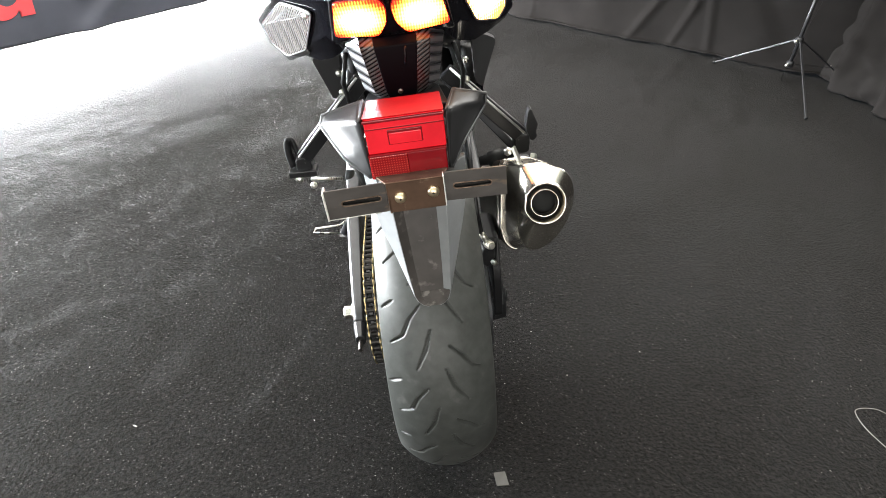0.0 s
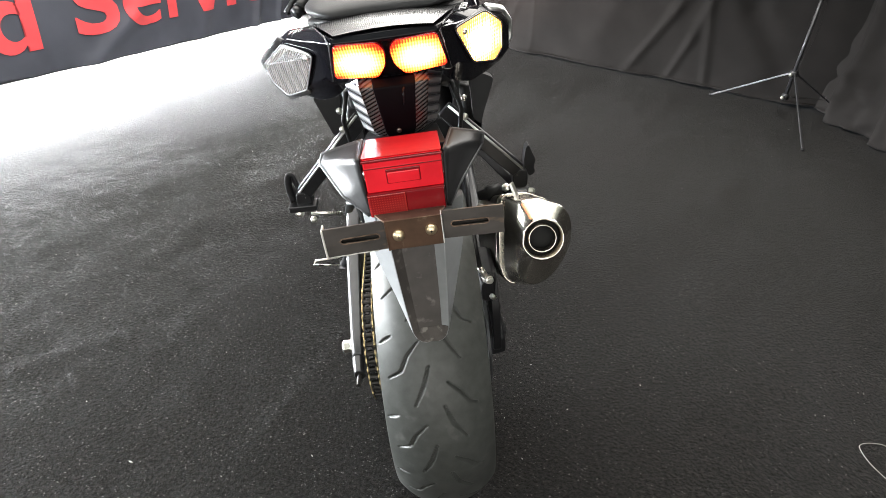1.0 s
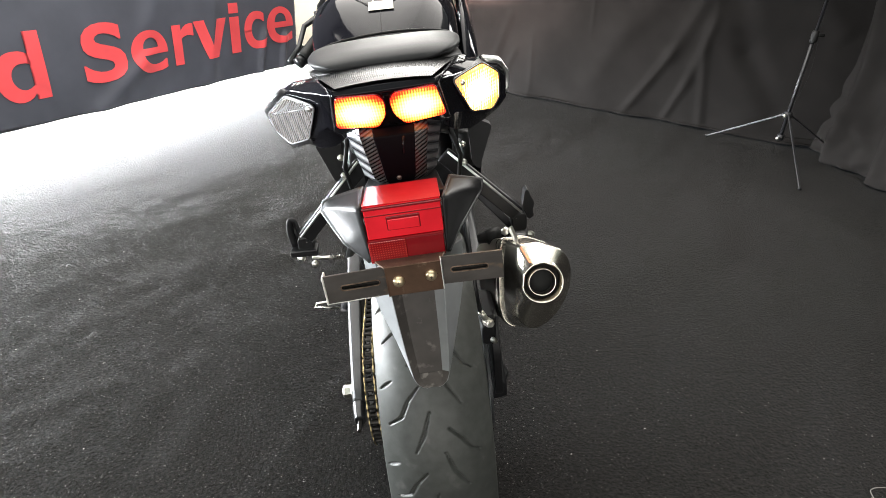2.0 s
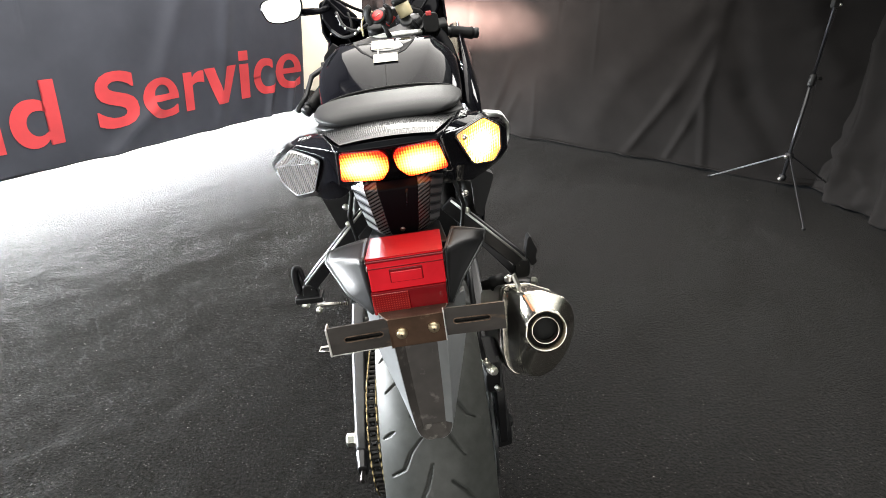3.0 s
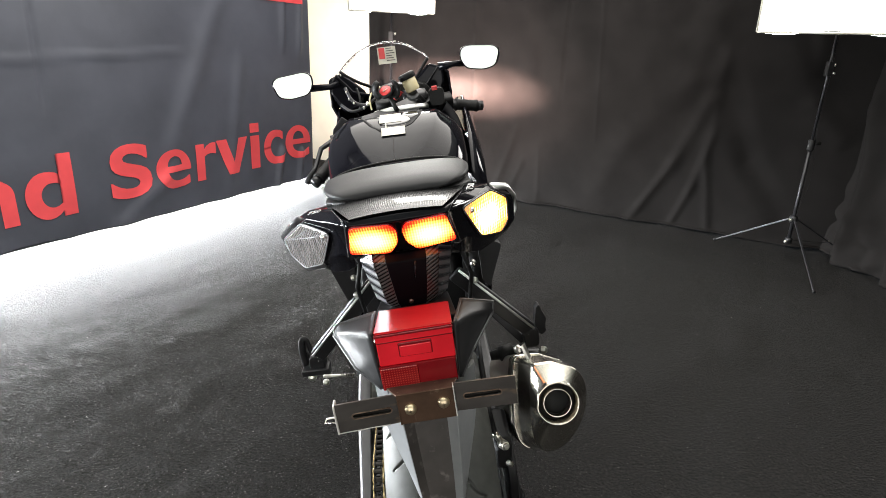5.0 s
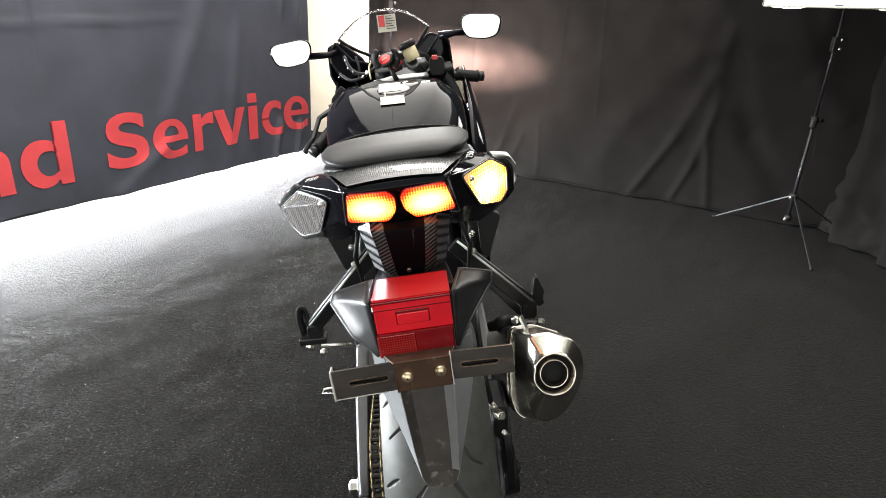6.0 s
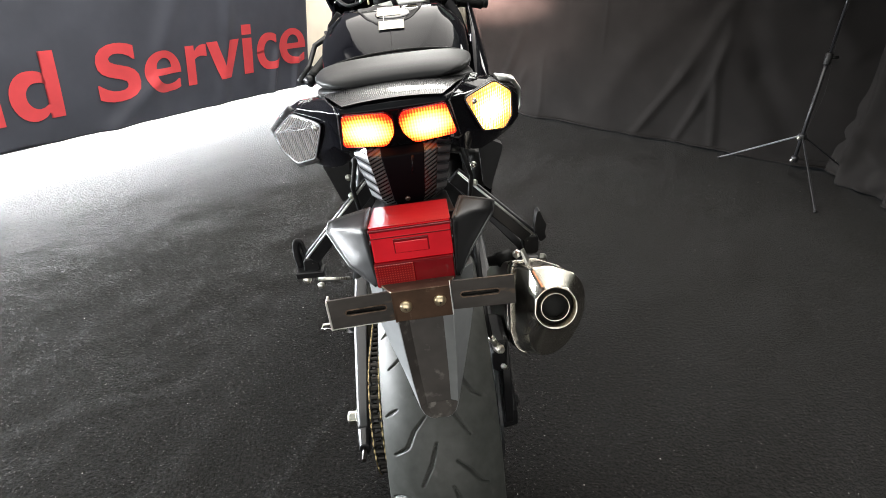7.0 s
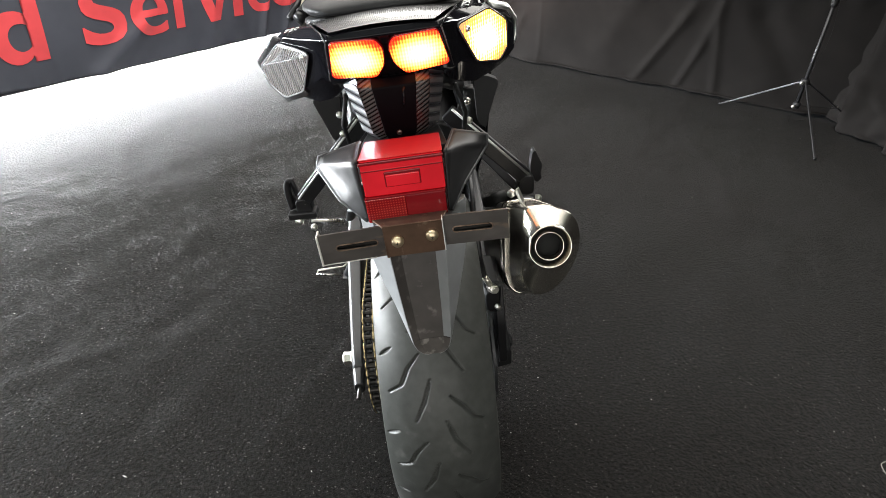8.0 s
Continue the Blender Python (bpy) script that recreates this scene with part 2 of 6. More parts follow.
def lamp_mat(name, core, mid, rim, edge, estr, ribs, stops, depth):
    """A lit lens: a pale hot core that turns to the lens colour towards its ends, cut by fine upright ribs and a cross grid."""
    m = bpy.data.materials.new(name)
    m.use_nodes = True
    nt = m.node_tree
    b = nt.nodes["Principled BSDF"]
    tc = nt.nodes.new("ShaderNodeTexCoord")
    gr = nt.nodes.new("ShaderNodeTexGradient")
    gr.gradient_type = "SPHERICAL"
    mp = nt.nodes.new("ShaderNodeMapping")
    mp.inputs["Location"].default_value = (-0.5 / 0.66, -0.5 / 0.9, -0.5 / 0.72)
    mp.inputs["Scale"].default_value = (1 / 0.66, 1 / 0.9, 1 / 0.72)
    nt.links.new(tc.outputs["Generated"], mp.inputs["Vector"])
    nt.links.new(mp.outputs["Vector"], gr.inputs["Vector"])

    def wave_node(axis, scale):
        w = nt.nodes.new("ShaderNodeTexWave")
        w.bands_direction = axis
        w.inputs["Scale"].default_value, w.inputs["Distortion"].default_value, w.inputs["Detail Scale"].default_value = scale, 0.7, 3.0
        nt.links.new(tc.outputs["Object"], w.inputs["Vector"])
        return w

    def mix_add(src, k, add):
        n = nt.nodes.new("ShaderNodeMath")
        n.operation = "MULTIPLY_ADD"
        n.inputs[1].default_value = k
        nt.links.new(src, n.inputs[0])
        if isinstance(add, float):
            n.inputs[2].default_value = add
        else:
            nt.links.new(add, n.inputs[2])
        return n.outputs[0]

    upright, level = wave_node("X", ribs), wave_node("Z", ribs * 0.6)
    cloud = nt.nodes.new("ShaderNodeTexNoise")
    cloud.inputs["Scale"].default_value, cloud.inputs["Detail"].default_value = 70, 3.0
    nt.links.new(tc.outputs["Object"], cloud.inputs["Vector"])
    f = mix_add(upright.outputs["Fac"], 0.5 * depth, gr.outputs["Fac"])
    f = mix_add(level.outputs["Fac"], 0.25 * depth, f)
    f = mix_add(mix_add(cloud.outputs["Fac"], 0.5 * depth, f), 0.62, 0.0)
    ramp = nt.nodes.new("ShaderNodeValToRGB")
    ramp.color_ramp.elements[0].position, ramp.color_ramp.elements[0].color = stops[0], (*edge, 1)
    ramp.color_ramp.elements[1].position, ramp.color_ramp.elements[1].color = stops[3], (*core, 1)
    for at, col in ((stops[1], rim), (stops[2], mid)):
        ramp.color_ramp.elements.new(at).color = (*col, 1)
    nt.links.new(f, ramp.inputs["Fac"])
    b.inputs["Base Color"].default_value = (*rim, 1)
    b.inputs["Roughness"].default_value = 0.15
    b.inputs["Coat Weight"].default_value = 0.6
    nt.links.new(ramp.outputs["Color"], b.inputs["Emission Color"])
    b.inputs["Emission Strength"].default_value = estr
    bp = nt.nodes.new("ShaderNodeBump")
    bp.inputs["Strength"].default_value, bp.inputs["Distance"].default_value = 0.5, 0.001
    nt.links.new(upright.outputs["Fac"], bp.inputs["Height"])
    nt.links.new(bp.outputs["Normal"], b.inputs["Normal"])
    return m


M["tail_lens"] = lamp_mat("lit_tail_lens", (1.0, 0.54, 0.20), (1.0, 0.20, 0.026), (0.80, 0.028, 0.004), (0.26, 0.004, 0.003), 5.0, 95, (0.13, 0.21, 0.32, 0.56), 0.28)
M["amber_lens"] = lamp_mat("lit_amber_lens", (1.0, 0.70, 0.26), (0.90, 0.43, 0.07), (0.42, 0.15, 0.012), (0.10, 0.055, 0.025), 7.0, 100, (0.26, 0.38, 0.49, 0.64), 0.55)


def clear_mat(name, color, rough, ribs):
    m = bpy.data.materials.new(name)
    m.use_nodes = True
    nt = m.node_tree
    b = nt.nodes["Principled BSDF"]
    b.inputs["Base Color"].default_value = (*color, 1)
    b.inputs["Roughness"].default_value = rough
    b.inputs["IOR"].default_value = 1.45
    b.inputs["Transmission Weight"].default_value = 1.0
    if ribs:
        tc = nt.nodes.new("ShaderNodeTexCoord")
        wave = nt.nodes.new("ShaderNodeTexWave")
        wave.bands_direction = "X"
        wave.inputs["Scale"].default_value = ribs
        nt.links.new(tc.outputs["Object"], wave.inputs["Vector"])
        bp = nt.nodes.new("ShaderNodeBump")
        bp.inputs["Strength"].default_value, bp.inputs["Distance"].default_value = 0.8, 0.002
        nt.links.new(wave.outputs["Fac"], bp.inputs["Height"])
        nt.links.new(bp.outputs["Normal"], b.inputs["Normal"])
    return m


M["clear_lens"] = clear_mat("clear_signal_lens", (0.97, 0.97, 0.98), 0.05, 100)


def ribbed_mat():
    """Pale ribbed plastic over a silvered bowl, a little see-through."""
    m = mat("pale_ribbed_lens", (0.62, 0.62, 0.66), 0.16, var=0.25, scale=60, coat=0.8)
    nt = m.node_tree
    b = nt.nodes["Principled BSDF"]
    tc = nt.nodes.new("ShaderNodeTexCoord")
    mp = nt.nodes.new("ShaderNodeMapping")
    mp.inputs["Rotation"].default_value = (0, radians(4), 0)
    nt.links.new(tc.outputs["Object"], mp.inputs["Vector"])
    wave = nt.nodes.new("ShaderNodeTexWave")
    wave.bands_direction = "X"
    wave.inputs["Scale"].default_value, wave.inputs["Distortion"].default_value = 95, 0.4
    nt.links.new(mp.outputs["Vector"], wave.inputs["Vector"])
    ramp = nt.nodes.new("ShaderNodeValToRGB")
    ramp.color_ramp.elements[0].position, ramp.color_ramp.elements[0].color = 0.2, (0.10, 0.085, 0.08, 1)
    ramp.color_ramp.elements[1].position, ramp.color_ramp.elements[1].color = 0.75, (0.38, 0.34, 0.325, 1)
    nt.links.new(wave.outputs["Fac"], ramp.inputs["Fac"])
    nt.links.new(ramp.outputs["Color"], b.inputs["Base Color"])
    b.inputs["Transmission Weight"].default_value = 0.25
    bp = nt.nodes.new("ShaderNodeBump")
    bp.inputs["Strength"].default_value, bp.inputs["Distance"].default_value = 0.6, 0.001
    nt.links.new(wave.outputs["Fac"], bp.inputs["Height"])
    nt.links.new(bp.outputs["Normal"], b.inputs["Normal"])
    return m


M["ribbed_lens"] = ribbed_mat()
# Flap pale for light on its facets; dusty middle also darkens its shaded slope.
M["flap"] = mat("pale_lit_plastic", (0.215, 0.222, 0.228), 0.4, var=0.18, scale=40, bump=0.1, bscale=900)
M["dusty"] = mat("dusty_shaded_brown_plastic", (0.058, 0.051, 0.047), 0.5, var=0.4, scale=30, bump=0.15, bscale=700, wear=((0.15, 0.135, 0.125), 55, 0.58))
M["brassy"] = mat("yellow_zinc_screw", (0.74, 0.60, 0.40), 0.34, 0.9, var=0.3, scale=220, wear=((0.35, 0.26, 0.17), 160, 0.58))
M["pale_edge"] = mat("worn_and_lit_steel_edge", (0.72, 0.69, 0.65), 0.42, 0.25, var=0.3, scale=120, wear=((0.22, 0.18, 0.15), 90, 0.58))
M["rust"] = mat("rusty_cut_edge", (0.19, 0.125, 0.09), 0.5, 0.35, var=0.5, scale=150, wear=((0.09, 0.06, 0.045), 110, 0.54))
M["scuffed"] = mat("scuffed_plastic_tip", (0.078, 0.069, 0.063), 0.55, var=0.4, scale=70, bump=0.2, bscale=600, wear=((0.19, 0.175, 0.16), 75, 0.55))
M["polished"] = mat("polished_alloy_and_glint", (0.80, 0.80, 0.78), 0.42, 1.0, var=0.1, scale=60)
M["panel"] = mat("dull_black_panel", (0.0028, 0.0024, 0.0036), 0.4, var=0.2, scale=60)
M["panel"].node_tree.nodes["Principled BSDF"].inputs["Specular IOR Level"].default_value = 0.03
M["satin"] = mat("satin_black_plastic", (0.006, 0.0058, 0.0068), 0.5, var=0.2, scale=60, bump=0.05, bscale=900)
M["satin"].node_tree.nodes["Principled BSDF"].inputs["Specular IOR Level"].default_value = 0.3


def pile_mat():
    m = bpy.data.materials.new("carpet_fibres")
    m.use_nodes = True
    nt = m.node_tree
    b = nt.nodes["Principled BSDF"]
    geo = nt.nodes.new("ShaderNodeNewGeometry")
    ramp = nt.nodes.new("ShaderNodeValToRGB")
    ramp.color_ramp.elements[0].position, ramp.color_ramp.elements[0].color = 0.0, (0.0032, 0.0029, 0.0027, 1)
    ramp.color_ramp.elements[1].position, ramp.color_ramp.elements[1].color = 0.84, (0.0158, 0.0141, 0.0130, 1)
    e = ramp.color_ramp.elements.new(1.0)
    e.color = (0.145, 0.14, 0.135, 1)
    nt.links.new(geo.outputs["Random Per Island"], ramp.inputs["Fac"])
    nt.links.new(ramp.outputs["Color"], b.inputs["Base Color"])
    b.inputs["Roughness"].default_value = 0.85
    b.inputs["Specular IOR Level"].default_value = 0.2
    return m


M["pile"] = pile_mat()


def screen_mat():
    m = bpy.data.materials.new("clear_windscreen")
    m.use_nodes = True
    nt = m.node_tree
    nt.nodes.remove(nt.nodes["Principled BSDF"])
    tr = nt.nodes.new("ShaderNodeBsdfTransparent")
    tr.inputs["Color"].default_value = (0.86, 0.86, 0.87, 1)
    gl = nt.nodes.new("ShaderNodeBsdfGlossy")
    gl.inputs["Roughness"].default_value = 0.05
    mx = nt.nodes.new("ShaderNodeMixShader")
    mx.inputs["Fac"].default_value = 0.09
    nt.links.new(tr.outputs[0], mx.inputs[1])
    nt.links.new(gl.outputs[0], mx.inputs[2])
    nt.links.new(mx.outputs[0], nt.nodes["Material Output"].inputs["Surface"])
    return m


M["screen"] = screen_mat()


def carbon_mat(name="carbon_fibre_twill", turn=28, bands=70, light=0.07, dark=0.008):
    """Twill weave: diagonal bands of two tilts under a clear coat."""
    m = bpy.data.materials.new(name)
    m.use_nodes = True
    nt = m.node_tree
    b = nt.nodes["Principled BSDF"]
    tc = nt.nodes.new("ShaderNodeTexCoord")
    mp = nt.nodes.new("ShaderNodeMapping")
    mp.inputs["Rotation"].default_value = (0, radians(turn), 0)
    nt.links.new(tc.outputs["Object"], mp.inputs["Vector"])
    wave = nt.nodes.new("ShaderNodeTexWave")
    wave.bands_direction = "Z"
    wave.wave_profile = "TRI"
    wave.inputs["Scale"].default_value = bands
    nt.links.new(mp.outputs["Vector"], wave.inputs["Vector"])
    ramp = nt.nodes.new("ShaderNodeValToRGB")
    ramp.color_ramp.elements[0].position, ramp.color_ramp.elements[0].color = 0.42, (dark, dark, dark * 1.1, 1)
    ramp.color_ramp.elements[1].position, ramp.color_ramp.elements[1].color = 0.58, (light, light, light * 1.04, 1)
    nt.links.new(wave.outputs["Fac"], ramp.inputs["Fac"])
    nt.links.new(ramp.outputs["Color"], b.inputs["Base Color"])
    rr = nt.nodes.new("ShaderNodeMapRange")
    rr.inputs["To Min"].default_value, rr.inputs["To Max"].default_value = 0.22, 0.5
    nt.links.new(wave.outputs["Fac"], rr.inputs["Value"])
    nt.links.new(rr.outputs["Result"], b.inputs["Roughness"])
    b.inputs["Metallic"].default_value = 0.35
    bp = nt.nodes.new("ShaderNodeBump")
    bp.inputs["Strength"].default_value, bp.inputs["Distance"].default_value = 0.4, 0.0006
    nt.links.new(wave.outputs["Fac"], bp.inputs["Height"])
    nt.links.new(bp.outputs["Normal"], b.inputs["Normal"])
    b.inputs["Coat Weight"].default_value = 0.3
    return m


M["carbon"] = carbon_mat()
# Pale metallic weave stands in for daylight mirrored by the facet's clear coat.
M["carbon_gloss"] = carbon_mat("carbon_fibre_lit_facet", -22, 26, 0.52, 0.26)
M["carbon_gloss"].node_tree.nodes["Principled BSDF"].inputs["Metallic"].default_value = 1.0
M["carbon_gloss"].node_tree.nodes["Principled BSDF"].inputs["Coat Weight"].default_value = 1.0
M["carbon_fine"] = carbon_mat("carbon_fibre_plain", 35, 240, 0.030)


def reflector_mat():
    """A red reflector with a fine square grid of prisms and a faint added glow."""
    m = M["red_lens"].copy()
    m.name = "glowing_gridded_reflector"
    nt = m.node_tree
    b = nt.nodes["Principled BSDF"]
    tc = nt.nodes.new("ShaderNodeTexCoord")
    vor = nt.nodes.new("ShaderNodeTexVoronoi")
    vor.inputs["Scale"].default_value, vor.inputs["Randomness"].default_value = 330, 0.0
    nt.links.new(tc.outputs["Object"], vor.inputs["Vector"])
    ramp = nt.nodes.new("ShaderNodeValToRGB")
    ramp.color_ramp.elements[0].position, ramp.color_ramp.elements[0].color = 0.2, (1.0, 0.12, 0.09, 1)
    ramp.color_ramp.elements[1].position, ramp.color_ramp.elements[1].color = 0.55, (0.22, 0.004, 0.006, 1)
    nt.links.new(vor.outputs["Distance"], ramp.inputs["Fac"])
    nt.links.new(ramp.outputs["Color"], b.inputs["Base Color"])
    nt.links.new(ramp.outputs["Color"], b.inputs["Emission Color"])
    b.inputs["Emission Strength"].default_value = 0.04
    return m


M["reflector"] = reflector_mat()

# ---------------------------------------------------------------- building helpers


def part(name, bm, material, parent=None, label="", smooth=False, bevel=0.0, seg=2):
    """Links a bmesh as one mesh object under a thing or a part."""
    bmesh.ops.recalc_face_normals(bm, faces=bm.faces[:])
    me = bpy.data.meshes.new(name)
    bm.to_mesh(me)
    bm.free()
    me.materials.append(M[material] if isinstance(material, str) else material)
    if smooth or bevel:
        for p in me.polygons:
            p.use_smooth = True
    ob = new(name, me)
    if parent is not None:
        ob.parent = parent
    if label:
        ob["label"] = label
    if bevel:
        md = ob.modifiers.new("bevel", "BEVEL")
        md.width, md.segments, md.limit_method, md.angle_limit, md.harden_normals = bevel, seg, "ANGLE", radians(28), True
    return ob


def thing(name, m, label, category, group="", kind=""):
    ob = new(name)
    ob.empty_display_size = 0.1
    ob.matrix_world = m
    return tagged(ob, label, category, group, kind)


def loft(rings, caps=True, close=True, bm=None):
    bm = bm or bmesh.new()
    rows = [[bm.verts.new(p) for p in ring] for ring in rings]
    n = len(rows[0])
    for a, b in zip(rows, rows[1:]):
        for i in range(n if close else n - 1):
            j = (i + 1) % n
            bm.faces.new((a[i], a[j], b[j], b[i]))
    if caps and close:
        bm.faces.new(rows[0][::-1])
        bm.faces.new(rows[-1])
    return bm


def box(x0, x1, y0, y1, z0, z1, bm=None):
    lo = [(x0, y0, z0), (x1, y0, z0), (x1, y1, z0), (x0, y1, z0)]
    hi = [(x, y, z1) for x, y, _ in lo]
    return loft([lo, hi], bm=bm)


def prism(poly, v0, v1, axis="v", slope=0.0, bm=None):
    """A polygon of (u, w) pushed from v0 to v1; slope turns v with u."""
    if axis == "v":
        return loft([[(u, v0 + slope * u, w) for u, w in poly], [(u, v1 + slope * u, w) for u, w in poly]], bm=bm)
    return loft([[(v0, a, b) for a, b in poly], [(v1, a, b) for a, b in poly]], bm=bm)


def tube(path, r, n=10, bm=None, taper=None, flat=1.0):
    pts = [Vector(p) for p in path]
    rings, side = [], None
    for i, p in enumerate(pts):
        t = (pts[min(i + 1, len(pts) - 1)] - pts[max(i - 1, 0)]).normalized()
        side = t.orthogonal().normalized() if side is None else (side - t * side.dot(t)).normalized()
        up = t.cross(side)
        rr = r * (taper[i] if taper else 1)
        rings.append([p + rr * (math.cos(a) * side + flat * math.sin(a) * up) for a in (2 * math.pi * k / n for k in range(n))])
    return loft(rings, bm=bm)


def bar(a, b, across, width, thick, bm=None):
    """A flat bar from a to b, its width along the direction across."""
    a, b = Vector(a), Vector(b)
    t = (b - a).normalized()
    s = (Vector(across) - t * Vector(across).dot(t)).normalized()
    q = t.cross(s)
    ring = lambda p: [p + s * i * width / 2 + q * j * thick / 2 for i, j in ((-1, -1), (1, -1), (1, 1), (-1, 1))]  # noqa: E731
    return loft([ring(a), ring(b)], bm=bm)


def lathe(profile, centre, axis, n=32, caps=True, bm=None):
    """Turns (radius, height) pairs round an axis through centre."""
    ax = Vector(axis).normalized()
    s = ax.orthogonal().normalized()
    q = ax.cross(s)
    c = Vector(centre)
    return loft([[c + ax * h + r * (math.cos(a) * s + math.sin(a) * q) for a in (2 * math.pi * k / n for k in range(n))] for r, h in profile], caps=caps, bm=bm)


def ball(centre, r, scale=(1, 1, 1), n=12, bm=None):
    prof = [(max(1e-4, math.sin(math.pi * k / 8)), -math.cos(math.pi * k / 8)) for k in range(9)]
    c = Vector(centre)
    return loft([[c + Vector((r * scale[0] * a * math.cos(2 * math.pi * j / n), r * scale[1] * a * math.sin(2 * math.pi * j / n), r * scale[2] * h)) for j in range(n)] for a, h in prof], bm=bm)


def superring(cu, v, cw, hu, hw, n=28, p=2.6, lower=1.0):
    """A rounded section across the machine; lower squeezes its under half."""
    out = []
    for k in range(n):
        a = 2 * math.pi * k / n
        c, s = math.cos(a), math.sin(a)
        u = math.copysign(abs(c) ** (2 / p), c) * hu
        w = math.copysign(abs(s) ** (2 / p), s) * hw
        out.append((cu + u * (lower if w < 0 else 1), v, cw + w))
    return out


def rounded(poly, r, n=4):
    """A polygon with its corners rounded."""
    out = []
    k = len(poly)
    for i in range(k):
        p, a, b = Vector(poly[i]), Vector(poly[i - 1]), Vector(poly[(i + 1) % k])
        p0 = p + (a - p).normalized() * min(r, (a - p).length * 0.45)
        p1 = p + (b - p).normalized() * min(r, (b - p).length * 0.45)
        for j in range(n + 1):
            t = j / n
            q = p0 * (1 - t) ** 2 + p * 2 * t * (1 - t) + p1 * t * t
            out.append((q.x, q.y))
    return out


def lettering(name, text, material, parent, m, size, depth, bold=0.0, label=""):
    cu = bpy.data.curves.new(name, "FONT")
    cu.body, cu.size, cu.extrude, cu.offset = text, size, depth, bold
    tmp = new(name, cu)
    me = bpy.data.meshes.new_from_object(tmp.evaluated_get(bpy.context.evaluated_depsgraph_get()))
    bpy.data.objects.remove(tmp)
    bpy.data.curves.remove(cu)
    me.materials.clear()
    me.materials.append(M[material])
    ob = new(name, me)
    ob.parent = parent
    ob.matrix_basis = m
    if label:
        ob["label"] = label
    return ob

# ---------------------------------------------------------------- the tent
CREASES = (((-0.12, 0.40), (-0.144, 0.34), (-0.235, 0.124), (-0.309, -0.044)), ((-0.512, 0.964), (-0.327, 1.128)), ((-0.673, 1.613), (-0.425, 1.774)), ((-1.373, 1.198), (-1.107, 1.13)),
           ((-0.399, 0.421), (-0.495, 0.072), (-0.635, -0.165)), ((-0.624, 0.387), (-0.942, 0.199)), ((-1.048, 1.391), (-0.995, 1.567)))
FX, FY = np.linspace(-3.9, 3.0, 461), np.linspace(-3.6, 5.6, 615)


def carpet_heights():
    """Swells that run slantwise over the carpet, with a few low creases; flat where something stands."""
    gx, gy = np.meshgrid(FX, FY)
    z = np.array([[0.0014 * noise.noise(Vector((x * 1.7, y * 1.7, 0))) + 0.0017 * noise.noise(Vector((x * 4.0 - y * 3.0, x * 1.0 + y * 1.3, 3))) for x in FX] for y in FY])
    z += np.array([[0.0010 * noise.noise(Vector((x * 11 - y * 6, x * 4 + y * 5, 6))) for x in FX] for y in FY])
    flat = np.clip((np.hypot(gx - 0.1, (gy - 0.5) * 0.5) - 0.25) / 0.5, 0, 1)
    z = (z - 0.001) * flat
    for line in CREASES:
        best = np.full(gx.shape, 9.0)
        for (ax, ay), (bx, by) in zip(line, line[1:]):
            dx, dy = bx - ax, by - ay
            t = np.clip(((gx - ax) * dx + (gy - ay) * dy) / (dx * dx + dy * dy), 0, 1)
            best = np.minimum(best, np.hypot(gx - ax - t * dx, gy - ay - t * dy))
        z += (0.0009 * np.exp(-(best / 0.012) ** 2) if line is CREASES[0] else 0.0008 * np.exp(-(best / 0.03) ** 2))
    return z


FZ = carpet_heights()


def floor_z(x, y):
    """Height of the carpet, between the corners of its grid."""
    u = np.clip((np.asarray(x) - FX[0]) / (FX[1] - FX[0]), 0, len(FX) - 1.001)
    v = np.clip((np.asarray(y) - FY[0]) / (FY[1] - FY[0]), 0, len(FY) - 1.001)
    i, j = u.astype(int), v.astype(int)
    u, v = u - i, v - j
    return (FZ[j, i] * (1 - u) + FZ[j, i + 1] * u) * (1 - v) + (FZ[j + 1, i] * (1 - u) + FZ[j + 1, i + 1] * u) * v


def make_floor():
    gx, gy = np.meshgrid(FX, FY)
    n = len(FX)
    q = (np.arange(len(FY) - 1)[:, None] * n + np.arange(n - 1)[None]).reshape(-1, 1)
    me = bpy.data.meshes.new("floor")
    me.from_pydata(np.stack([gx, gy, FZ], 2).reshape(-1, 3), [], (q + np.array([[0, 1, n + 1, n]])).tolist())
    me.polygons.foreach_set("use_smooth", [True] * len(me.polygons))
    me.materials.append(M["carpet"])
    return tagged(new("floor", me), "dark grey needle-felt carpet covering the tent floor, dusty with lint", "carpet", kind="structure")


make_floor()
gb = box(-40, 40, -40, 40, -0.12, -0.1)
tagged(part("ground", gb, "paper"), "pale paved ground outside and under the tent", "ground", kind="structure")


def ridge(s, z, s0, z0, s1, z1, width, height):
    """A fold along a line on a hanging cloth."""
    d = Vector((s1 - s0, z1 - z0))
    q = Vector((s - s0, z - z0))
    t = q.dot(d) / d.length_squared
    off = (q.x * d.y - q.y * d.x) / d.length
    end = max(0.0, 1 - (max(0, -t) + max(0, t - 1)) * 5.0)
    return height * end * math.exp(-((off / width) ** 2))


